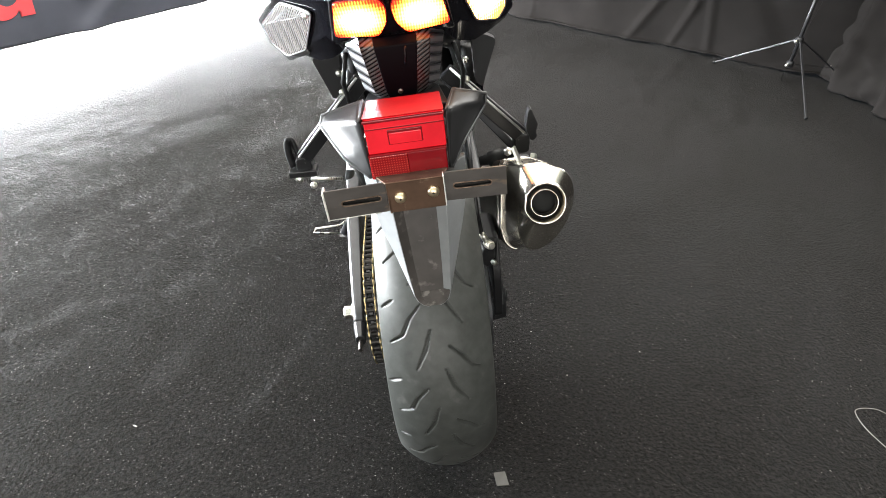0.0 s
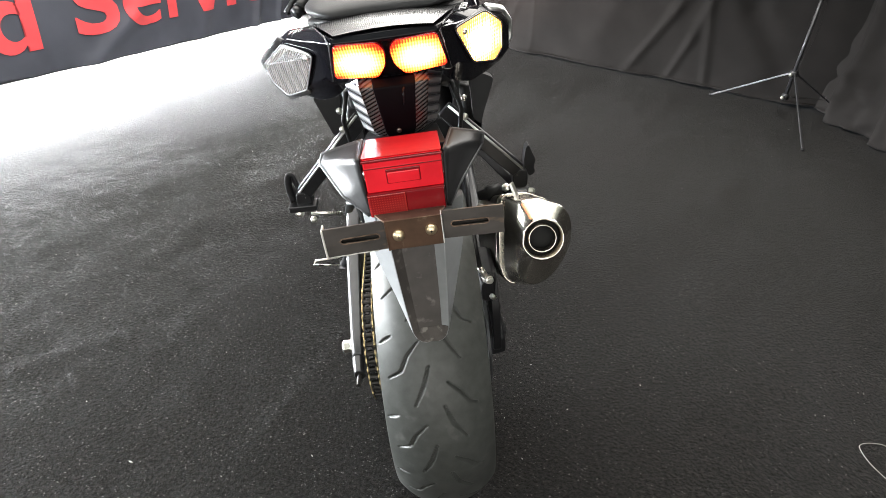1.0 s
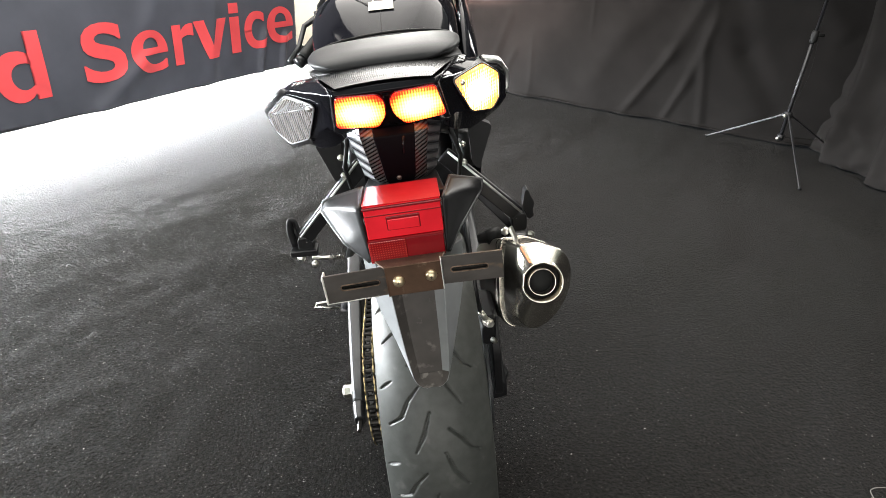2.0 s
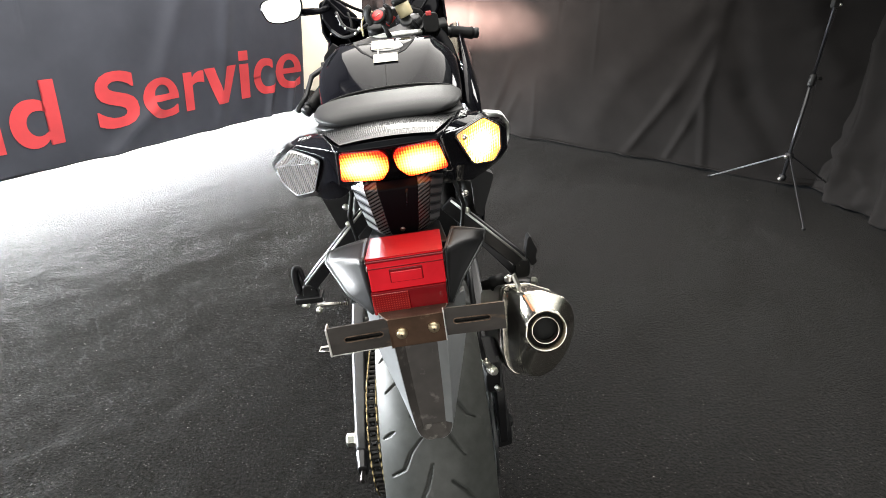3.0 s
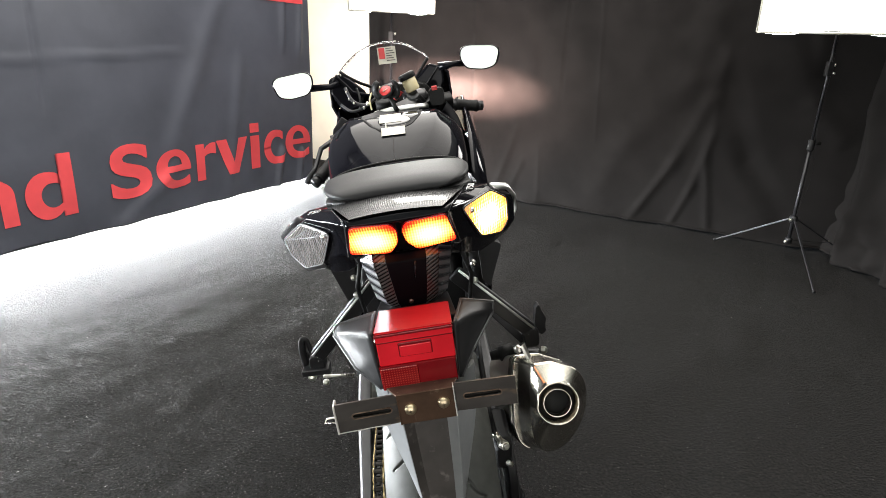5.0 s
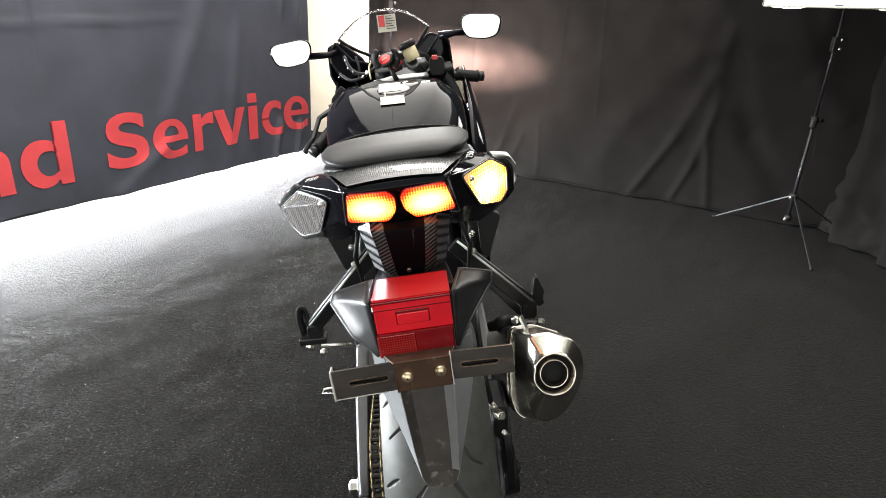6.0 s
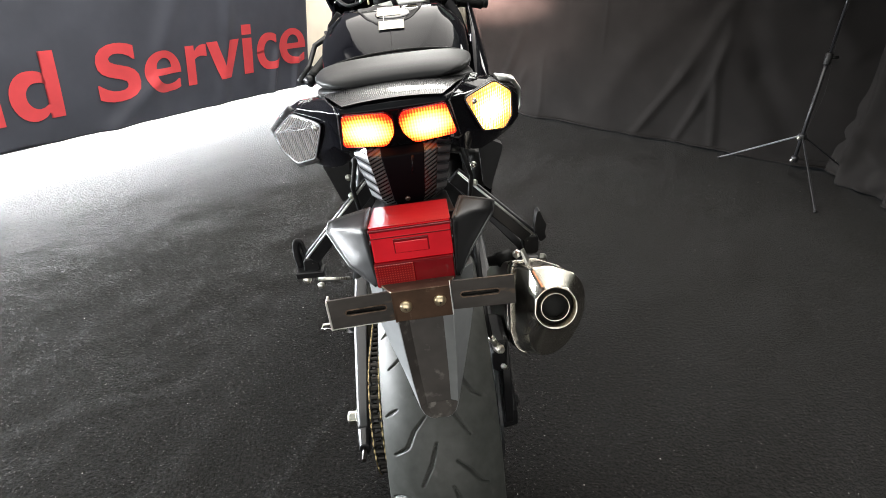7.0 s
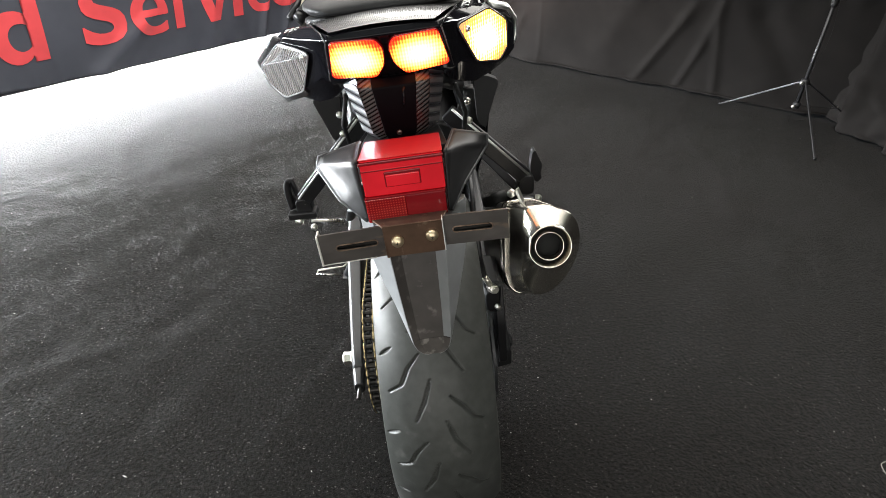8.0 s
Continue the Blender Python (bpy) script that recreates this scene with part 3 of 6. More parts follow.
def cloth_wall(name, start, end, z0, z1, fold, material, label, category, ns=200, nz=90, thick=0.006):
    a, b = Vector((*start, 0)), Vector((*end, 0))
    d = (b - a).normalized()
    n = Vector((d.y, -d.x, 0))
    length = (b - a).length
    bm = bmesh.new()
    rows = []
    for back in (0, 1):
        grid = []
        for j in range(nz + 1):
            z = z0 + (z1 - z0) * (j / nz) ** 1.15
            row = []
            for i in range(ns + 1):
                s = length * i / ns
                off, lift = fold(s, z)
                row.append(bm.verts.new(a + d * s + n * (off - back * thick) + Vector((0, 0, z + lift))))
            grid.append(row)
        rows.append(grid)
    for back, grid in enumerate(rows):
        for p, q in zip(grid, grid[1:]):
            for i in range(ns):
                f = (p[i], p[i + 1], q[i + 1], q[i])
                bm.faces.new(f if not back else f[::-1])
    for j in range(nz):
        for i in (0, ns):
            bm.faces.new((rows[0][j][i], rows[0][j + 1][i], rows[1][j + 1][i], rows[1][j][i]))
    for i in range(ns):
        for j in (0, nz):
            bm.faces.new((rows[0][j][i], rows[0][j][i + 1], rows[1][j][i + 1], rows[1][j][i]))
    return tagged(part(name, bm, material, smooth=True), label, category, kind="structure")


def right_fold(s, z):
    p = Vector((s * 1.1, z * 0.5, 0.3))
    o = 0.03 * noise.noise(p) + 0.010 * noise.noise(p * 3.3)
    for line in ((2.33, 0.0, 2.58, 0.45, 0.030, 0.045), (2.58, 0.45, 2.74, 0.85, 0.045, 0.045), (2.74, 0.85, 2.80, 1.20, 0.05, 0.030), (2.61, 0.0, 2.71, 0.28, 0.026, 0.032), (2.71, 0.28, 2.80, 0.66, 0.03, 0.028), (2.86, 0.0, 2.78, 0.48, 0.028, 0.030),
                 (2.78, 0.48, 2.80, 1.10, 0.035, 0.02), (2.08, 0.19, 2.25, 0.55, 0.09, 0.03), (2.25, 0.55, 2.60, 0.97, 0.09, 0.045), (2.60, 0.97, 2.74, 1.5, 0.08, 0.04), (2.84, 0.98, 3.03, 0.51, 0.07, -0.05), (3.03, 0.51, 3.28, 0.19, 0.07, -0.045),
                 (3.02, 1.5, 3.32, 0.90, 0.07, 0.04), (3.32, 0.90, 3.51, 0.69, 0.07, 0.04), (1.755, 2.2, 1.74, 0.94, 0.013, -0.022), (1.95, 2.2, 2.02, 0.66, 0.012, 0.014), (1.42, 1.41, 1.52, 1.0, 0.04, 0.02),
                 (1.22, 0.0, 1.40, 0.55, 0.03, 0.03), (1.34, 0.0, 1.46, 0.3, 0.025, 0.022), (1.60, 0.40, 1.62, 0.0, 0.02, 0.015), (1.02, 0.55, 1.0, 1.6, 0.018, 0.018), (0.9, 0.0, 0.98, 0.55, 0.03, 0.03), (0.52, 0.3, 0.5, 2.0, 0.05, 0.04),
                 (3.3, 1.2, 3.25, 2.0, 0.06, 0.05), (0.28, 0.0, 0.3, 2.4, 0.05, 0.05), (0.12, 0.0, 0.1, 2.4, 0.04, 0.05)):
        o += 0.4 * ridge(s, z, *line)
    o += 0.05 * max(0.0, 1 - z / 0.12) ** 2 * (0.6 + noise.noise(Vector((s * 4, 0, 5))))
    return o, 0.012 + 0.012 * noise.noise(Vector((s * 3, 9, 0))) if z < 0.02 else 0.0


cloth_wall("wall_east", (-0.40, 4.46), (2.66, 2.50), 0.0, 2.7, right_fold, "curtain", "black cloth curtain wall with slanting gathers and a hem on the carpet", "curtain", ns=330, nz=120)


def corner_fold(s, z):
    p = Vector((s * 1.6, z * 0.6, 4.0))
    o = 0.05 * noise.noise(p) + 0.02 * noise.noise(p * 3.0)
    spread = max(0.0, 1 - z / 0.55)
    o += (0.10 + 0.07 * max(0.0, 1 - abs(s - 0.3) / 0.6)) * spread ** 1.4 * (0.75 + 0.6 * noise.noise(Vector((s * 5.0, z * 2.0, 2.0))))
    o += 0.05 * spread * abs(noise.noise(Vector((s * 7.0 + z * 5.0, z * 9.0, 7.0)))) + 0.02 * spread * noise.noise(Vector((s * 15.0, z * 16.0, 1.0)))
    o += ridge(s, z, 0.25, 0.0, 0.12, 0.9, 0.07, 0.08) + ridge(s, z, 0.6, 0.0, 0.42, 0.8, 0.06, 0.07)
    return o, (0.01 + 0.02 * noise.noise(Vector((s * 6, 3, 0)))) if z < 0.02 else 0.0


cloth_wall("wall_south_east", (2.66, 2.55), (2.74, -3.5), 0.0, 2.7, corner_fold, "curtain", "black cloth curtain wall bunched along its foot", "curtain", ns=420, nz=110)


def plain_fold(s, z):
    return 0.03 * noise.noise(Vector((s * 1.5, z * 0.5, 8))), 0.0


# banner wall, hung clear of the floor; it runs on beyond the printed part
def banner_fold(s, z):
    s -= 0.72
    o = 0.012 * noise.noise(Vector((s * 1.3, z * 0.9, 1.5))) + 0.006 * noise.noise(Vector((s * 4.1, z * 2.2, 7)))
    low = max(0.0, 1 - (z - GAP) / 0.3)
    o += 0.02 * low ** 2 * noise.noise(Vector((s * 6.0, 0, 2)))
    o += ridge(s, z, 0.66, GAP, 1.02, 0.33, 0.05, 0.018) + ridge(s, z, 1.05, 0.5, 1.5, 1.35, 0.07, 0.016) + ridge(s, z, 1.5, 0.2, 1.65, 0.95, 0.05, 0.014)
    o += ridge(s, z, 1.95, GAP, 2.02, 0.34, 0.03, 0.028) + ridge(s, z, 2.2, GAP, 2.24, 0.3, 0.025, 0.028) + ridge(s, z, 0.33, 0.85, 0.33, 1.5, 0.012, -0.012)
    o += ridge(s, z, 0.2, 1.0, 1.1, 1.04, 0.012, 0.008) + ridge(s, z, 2.25, 1.1, 2.3, 1.7, 0.03, 0.02) + ridge(s, z, 2.08, 1.15, 2.1, 1.7, 0.025, 0.016)
    lift = low * 0.018 * noise.noise(Vector((s * 3.2, 4, 4)))
    return o, lift


b0, b1 = BA - BD * 0.72, BA + BD * 2.375
banner = cloth_wall("wall_west", b0.xy, b1.xy, GAP, 2.7, banner_fold, "banner", "black vinyl banner wall with large red lettering, hung clear of the floor", "banner", ns=260, nz=110)


def on_banner(s, z, out=0.0):
    return BA + BD * s + BN * (banner_fold(s + 0.72, z)[0] + out) + Vector((0, 0, z))


def arc(cx, cy, rx, ry, a0, a1, n=14):
    return [(cx + rx * math.cos(radians(a0 + (a1 - a0) * k / n)), cy + ry * math.sin(radians(a0 + (a1 - a0) * k / n))) for k in range(n + 1)]


# heavy sans-serif letters, each in a box one wide and one high: the outline, then its hole
GLYPHS = {
    "n": [[(0, 0), (0, 1), (0.3, 1), (0.3, 0.88), (0.39, 0.95), (0.5, 0.995), (0.64, 1.01), (0.78, 0.98)] + arc(0.72, 0.66, 0.28, 0.30, 60, 0, 6) + [(1, 0), (0.69, 0), (0.69, 0.5), (0.685, 0.64), (0.65, 0.74), (0.57, 0.785), (0.47, 0.78), (0.38, 0.75), (0.31, 0.71), (0.31, 0)]],
    "d": [[(1, 0), (1, 1), (0.70, 1), (0.70, 0.685), (0.63, 0.715), (0.54, 0.735)] + arc(0.42, 0.362, 0.42, 0.376, 90, 270) + [(0.53, 0.002), (0.62, 0.035), (0.70, 0.09), (0.70, 0)],
          [(0.70, 0.22), (0.70, 0.53), (0.63, 0.552)] + arc(0.535, 0.36, 0.225, 0.195, 90, 270) + [(0.62, 0.18)]],
    "S": [[(0.92, 0.70), (0.92, 0.935), (0.80, 0.975), (0.65, 1.0), (0.50, 1.005), (0.33, 0.985), (0.18, 0.925), (0.08, 0.83), (0.045, 0.71), (0.065, 0.59), (0.14, 0.505), (0.27, 0.445), (0.42, 0.405), (0.56, 0.37), (0.65, 0.33), (0.685, 0.275), (0.66, 0.225), (0.59, 0.19), (0.47, 0.178), (0.34, 0.19), (0.21, 0.23), (0.10, 0.285), (0.045, 0.325),
           (0.01, 0.325), (0.01, 0.075), (0.14, 0.03), (0.30, 0.0), (0.47, -0.005), (0.66, 0.015), (0.82, 0.07), (0.94, 0.165), (0.985, 0.29), (0.965, 0.42), (0.88, 0.515), (0.75, 0.575), (0.58, 0.62), (0.44, 0.655), (0.35, 0.695), (0.325, 0.745), (0.36, 0.79), (0.44, 0.82), (0.55, 0.825), (0.67, 0.805), (0.79, 0.76), (0.88, 0.70)]],
    "e": [[(1, 0.43)] + arc(0.5, 0.5, 0.5, 0.5, 4, 282, 26) + [(0.76, 0.018), (0.87, 0.045), (0.95, 0.078), (0.95, 0.285), (0.91, 0.285), (0.82, 0.23), (0.72, 0.198)] + arc(0.62, 0.44, 0.325, 0.25, 270, 182, 8),
          [(0.298, 0.585), (0.725, 0.585)] + arc(0.515, 0.60, 0.21, 0.225, 4, 176, 10)],
    "r": [[(0, 0), (0, 1), (0.41, 1), (0.41, 0.85), (0.53, 0.935), (0.68, 0.99), (0.86, 1.01), (1, 1), (1, 0.69), (0.95, 0.69), (0.83, 0.715), (0.68, 0.72), (0.53, 0.695), (0.41, 0.65), (0.41, 0)]],
    "v": [[(0, 1), (0.325, 1), (0.505, 0.33), (0.685, 1), (1, 1), (0.665, 0), (0.335, 0)]],
    "c": [[(0.97, 0.71), (0.97, 0.925), (0.83, 0.98), (0.68, 1.0)] + arc(0.56, 0.5, 0.56, 0.502, 90, 270, 18) + [(0.70, 0.004), (0.85, 0.025), (0.97, 0.075), (0.97, 0.29), (0.91, 0.29), (0.82, 0.235), (0.72, 0.205)] + arc(0.64, 0.5, 0.30, 0.295, 270, 90, 14) + [(0.72, 0.79), (0.82, 0.765), (0.91, 0.71)]],
}


def banner_letter(ch, s0, s1, z0, z1):
    """One letter, fitted to its width and height and laid on the folds of the banner."""
    cu = bpy.data.curves.new("letter", "CURVE")
    cu.dimensions, cu.fill_mode = "2D", "BOTH"
    for loop in GLYPHS[ch]:
        sp = cu.splines.new("POLY")
        sp.points.add(len(loop) - 1)
        for q, (x, y) in zip(sp.points, loop):
            q.co = (x, y, 0, 1)
        sp.use_cyclic_u = True
    tmp = new("letter", cu)
    me = bpy.data.meshes.new_from_object(tmp.evaluated_get(bpy.context.evaluated_depsgraph_get()))
    bpy.data.objects.remove(tmp)
    bpy.data.curves.remove(cu)
    bm = bmesh.new()
    bm.from_mesh(me)
    bmesh.ops.remove_doubles(bm, verts=bm.verts[:], dist=1e-5)
    # the two filled sides of the flat curve: keep one
    bmesh.ops.delete(bm, geom=[f for f in bm.faces if f.normal.z < 0], context="FACES")
    for cut in range(1, 20):
        for co, no in (((cut / 20, 0, 0), (1, 0, 0)), ((0, cut / 20, 0), (0, 1, 0))):
            bmesh.ops.bisect_plane(bm, geom=bm.verts[:] + bm.edges[:] + bm.faces[:], plane_co=co, plane_no=no)
    for v in bm.verts:
        v.co = on_banner(s0 + v.co.x * (s1 - s0), z0 + v.co.y * (z1 - z0), 0.0045)
    ob = part("letter", bm, "red_print", banner, smooth=True)
    bpy.data.meshes.remove(me)
    return ob


def banner_block(s0, s1, z0, z1):
    bm = bmesh.new()
    grid = [[bm.verts.new(on_banner(s0 + (s1 - s0) * i / 6, z0 + (z1 - z0) * j / 20, 0.0045)) for i in range(7)] for j in range(21)]
    for p, q in zip(grid, grid[1:]):
        for i in range(6):
            bm.faces.new((p[i], p[i + 1], q[i + 1], q[i]))
    return bm


K = (1.13 - GAP) / 1.13


def bz(z):
    return 1.13 - K * (1.13 - z)


for ch, s0, s1, z0, z1 in (("n", -0.13, 0.125, 0.137, 0.392), ("d", 0.172, 0.443, 0.138, 0.492), ("S", 0.655, 0.951, 0.160, 0.494), ("e", 0.981, 1.262, 0.160, 0.424),
                           ("r", 1.313, 1.492, 0.172, 0.428), ("v", 1.497, 1.807, 0.176, 0.436), ("i", 1.838, 1.932, 0.180, 0.528), ("c", 1.979, 2.206, 0.185, 0.455), ("e", 2.228, 2.530, 0.195, 0.470)):
    if ch == "i":
        stem = banner_block(s0 * K, s1 * K, bz(z0), bz(z0 + 0.73 * (z1 - z0)))
        letter = part("letter", stem, "red_print", banner, smooth=True)
        part("letter_dot", banner_block(s0 * K, s1 * K, bz(z1 - 0.20 * (z1 - z0)), bz(z1)), "red_print", letter, smooth=True)
        continue
    banner_letter(ch, s0 * K, s1 * K, bz(z0), bz(z1))


def banner_stripe(s0, s1, z0, z1, name, material):
    bm = bmesh.new()
    grid = [[bm.verts.new(on_banner(s0 + (s1 - s0) * i / 40, z0 + (z1 - z0) * j / 4, 0.005)) for i in range(41)] for j in range(5)]
    for p, q in zip(grid, grid[1:]):
        for i in range(40):
            bm.faces.new((p[i], p[i + 1], q[i + 1], q[i]))
    return part(name, bm, material, banner, smooth=True)


banner_stripe(0.9, 2.478 * K, bz(1.420), bz(1.50), "print_stripe", "red_print")

wb = box(-2.6, 0.02, -0.02, 0.02, -0.05, 2.75)
ob = tagged(part("wall_canvas", wb, "canvas"), "cream canvas wall lit by daylight beside the banner", "canvas wall", kind="structure")
ob.matrix_world = pose(-0.2, 4.78, 0, 0, 0, -32.5)
b2 = BA - BD * 3.05
cloth_wall("wall_west_valance", b2.xy, b0.xy, 0.94, 2.7, plain_fold, "curtain", "black cloth tent side, assumed rolled up to waist height", "curtain", ns=40, nz=20)
cloth_wall("wall_west_rear", (-3.7, -3.5), b2.xy, 0.0, 2.7, plain_fold, "curtain", "black cloth curtain wall of the tent", "curtain", ns=40, nz=20)
wb = box(-3.8, 2.9, -3.62, -3.56, -0.05, 2.75)
tagged(part("wall_south", wb, "curtain"), "black cloth at the tent's entrance side", "curtain", kind="structure")
cb = box(-4.2, 3.1, -3.7, 5.6, 2.70, 2.74)
tagged(part("ceiling", cb, "ceiling"), "grey cloth tent ceiling", "ceiling", kind="structure")


# ---------------------------------------------------------------- lights on stands
def softbox_stand(foot, turn, legs, clip, top, half, bottom, height, face_turn, lean=0.0):
    at = lambda z: lean * (z - legs[1])  # noqa: E731
    root = thing("softbox_light", pose(*foot, 0, 0, 0, turn), "white softbox lamp glowing on a thin black tripod stand", "studio light", "softbox lamps on stands")
    part("lower_pole", tube([(at(0.13), 0, 0.13), (at(clip), 0, clip)], 0.0098, 12), "frame", root, smooth=True)
    part("upper_pole", tube([(at(clip), 0, clip), (at(top), 0, top)], 0.0074, 12), "frame", root, smooth=True)
    part("clamp", lathe([(0.016, clip - 0.035), (0.018, clip - 0.03), (0.018, clip + 0.02), (0.014, clip + 0.026)], (at(clip), 0, 0), (0, 0, 1), 14), "rubber_dark", root, smooth=True)
    part("clamp_knob", tube([(at(clip) + 0.015, 0, clip), (at(clip) + 0.05, 0, clip + 0.004)], 0.008, 8, taper=[0.6, 1.2]), "rubber_dark", root, smooth=True)
    part("head_clamp", box(at(top) - 0.018, at(top) + 0.012, -0.016, 0.016, top - 0.36, top - 0.285), "rubber_dark", root, bevel=0.004)
    for z in (top - 0.30, top - 0.345):
        part("bolt", ball((at(z) + 0.022, -0.01, z), 0.009), "bright", root, smooth=True)
    part("collar", lathe([(0.018, legs[1] - 0.02), (0.022, legs[1] - 0.015), (0.022, legs[1] + 0.015), (0.016, legs[1] + 0.02)], (0, 0, 0), (0, 0, 1), 14), "frame", root, smooth=True)
    part("brace_collar", lathe([(0.016, 0.125), (0.02, 0.13), (0.02, 0.155), (0.014, 0.16)], (0, 0, 0), (0, 0, 1), 14), "frame", root, smooth=True)
    for z in (legs[1], 0.14):
        part("bolt", ball((-0.03, -0.02, z), 0.010), "bright", root, smooth=True)
    for k in legs[2:]:
        a = radians(k)
        c, s = math.cos(a), math.sin(a)
        leg = part("leg", bar((0.02 * c, 0.02 * s, legs[1]), (legs[0] * c, legs[0] * s, 0.008), (-s, c, 0), 0.010, 0.009), "frame", root, bevel=0.0025)
        part("rubber_foot", ball((legs[0] * c, legs[0] * s, 0.010), 0.0105, (1, 1, 0.9)), "rubber_dark", leg, smooth=True)
        if k == legs[-1]:
            mid = 0.55
            part("brace", bar((0.018 * c, 0.018 * s, 0.142), (legs[0] * c * mid, legs[0] * s * mid, legs[1] * (1 - mid) + 0.004), (-s, c, 0), 0.004, 0.003), "soot", root)
            part("rivet", ball((legs[0] * c * mid, legs[0] * s * mid, legs[1] * (1 - mid) + 0.012), 0.006), "bright", root, smooth=True)
    # box: a cloth pyramid with a slightly bellied lit front
    tilt = pose(0, 0, bottom, 0, 0, face_turn) @ pose(0, 0, 0, 0, 0, 0)
    n = 15
    bm = bmesh.new()
    grid = []
    for j in range(n + 1):
        row = []
        for i in range(n + 1):
            x, z = -half + 2 * half * i / n, height * j / n
            belly = 0.03 * (1 - (x / half) ** 2) * (1 - (2 * j / n - 1) ** 2)
            sag = -0.012 * math.sin(3.1 * (i / n) * math.pi) * (1 if j == 0 else 0.2)
            row.append(bm.verts.new(tilt @ Vector((x, -0.16 - belly, z + sag))))
        grid.append(row)
    for p, q in zip(grid, grid[1:]):
        for i in range(n):
            bm.faces.new((p[i], p[i + 1], q[i + 1], q[i]))
    part("diffuser", bm, "softbox_cloth", root, "glowing white cloth front", smooth=True)
    rim = [tilt @ Vector(p) for p in ((-half, -0.165, 0), (half, -0.165, 0), (half, -0.165, height), (-half, -0.165, height))]
    back = [tilt @ Vector(p) for p in ((-0.07, 0.12, height / 2 - 0.07), (0.07, 0.12, height / 2 - 0.07), (0.07, 0.12, height / 2 + 0.07), (-0.07, 0.12, height / 2 + 0.07))]
    part("housing", loft([rim, back], caps=False), "rubber_dark", root, "black cloth housing")
    for p, q in zip(rim, rim[1:] + rim[:1]):
        part("rim", tube([p, q], 0.006, 6), "white_tape", root, smooth=True)
    return root


softbox_stand((2.19, 2.31), 0.0, (0.475, 0.27, 256, 116, 6), 0.70, 1.42, 0.36, 1.270, 0.75, -34, 0.006)
softbox_stand((-0.155, 3.02), 0.0, (0.45, 0.30, 40, 160, 280), 0.80, 1.50, 0.25, 1.318, 0.7, 3)


def smooth_path(pts, n=6):
    """A curve through points, rounded at each of them."""
    p = [Vector(q) for q in pts]
    p = [p[0] * 2 - p[1]] + p + [p[-1] * 2 - p[-2]]
    out = []
    for a, b, c, d in zip(p, p[1:], p[2:], p[3:]):
        for k in range(n):
            t = k / n
            out.append(0.5 * (2 * b + (c - a) * t + (2 * a - 5 * b + 4 * c - d) * t * t + (3 * b - a - 3 * c + d) * t ** 3))
    return out + [p[-2]]


cab = tube(smooth_path([(2.205, 2.32, 1.30), (2.218, 2.32, 1.1), (2.208, 2.32, 0.86), (2.222, 2.32, 0.72), (2.236, 2.31, 0.5), (2.215, 2.33, 0.3), (2.25, 2.42, 0.02), (2.4, 2.5, 0.008)]), 0.0011, 6)
tagged(part("lamp_cable", cab, "rubber_dark", smooth=True), "thin black lamp cable hanging beside the light stand", "cable")

# ---------------------------------------------------------------- litter on the carpet
def at_floor(x, y, up=0.0):
    return (x, y, float(floor_z(x, y)) + up)


pb = prism([(-0.016, -0.012), (0.015, -0.014), (0.017, 0.010), (-0.013, 0.013)], 0, 0.0012, "u")
ob = tagged(part("paper_scrap", pb, "paper"), "small grey scrap of paper lying on the carpet", "paper scrap")
ob.matrix_world = Matrix.Translation((0.233, -0.199, 0.004)) @ pose(0, 0, 0, 0, -90, 12)
cb = tube(smooth_path([at_floor(x, y, 0.005) for x, y in ((1.188, -0.032), (1.172, -0.019), (1.145, -0.015), (1.121, -0.019), (1.109, -0.032), (1.106, -0.073), (1.121, -0.128), (1.15, -0.20))]), 0.0010, 6)
tagged(part("loose_wire", cb, "thread", smooth=True), "thin pale bent wire lying on the carpet", "wire")


def carpet_pile():
    """Short matted fibre tufts, three-sided and leaning, thinner away from the machine."""
    rng = np.random.default_rng(11)
    n = 1150000
    x, y = rng.uniform(-2.6, 2.4, n), rng.uniform(-0.85, 4.0, n)
    near = np.clip(1.15 - 0.33 * np.hypot(x * 0.8, y + 0.6), 0.12, 1.0)
    off = (x - BA.x) * BN.x + (y - BA.y) * BN.y
    keep = (rng.random(n) < near * np.clip(1.0 - 0.75 * (x - 0.2) / 0.5, 0.25, 1.0) * np.clip((off - 0.5) / 0.8, 0, 1)) & (y < 3.95 - 0.64 * x)
    x, y, near = x[keep], y[keep], near[keep]
    n = len(x)
    r = rng.uniform(0.0009, 0.0026, n) / near ** 0.4
    h = rng.uniform(0.0004, 0.0017, n)
    a = rng.uniform(0, 2 * math.pi, n)
    z = floor_z(x, y) - 0.0002
    co = np.zeros((n, 4, 3))
    for k in range(3):
        b = a + k * 2.0944
        long = 1.9 if k == 0 else 0.8
        co[:, k, 0], co[:, k, 1], co[:, k, 2] = x + r * long * np.cos(b), y + r * long * np.sin(b), z
    co[:, 3, 0], co[:, 3, 1], co[:, 3, 2] = x + rng.normal(0, 0.5, n) * r, y + rng.normal(0, 0.5, n) * r, z + h
    faces = np.arange(n)[:, None, None] * 4 + np.array([[0, 1, 3], [1, 2, 3], [2, 0, 3]])[None]
    me = bpy.data.meshes.new("carpet_pile")
    me.from_pydata(co.reshape(-1, 3), [], faces.reshape(-1, 3).tolist())
    me.materials.append(M["pile"])
    return tagged(new("carpet_pile", me), "matted dark grey fibres of the felt carpet", "carpet pile", kind="stuff")


carpet_pile()


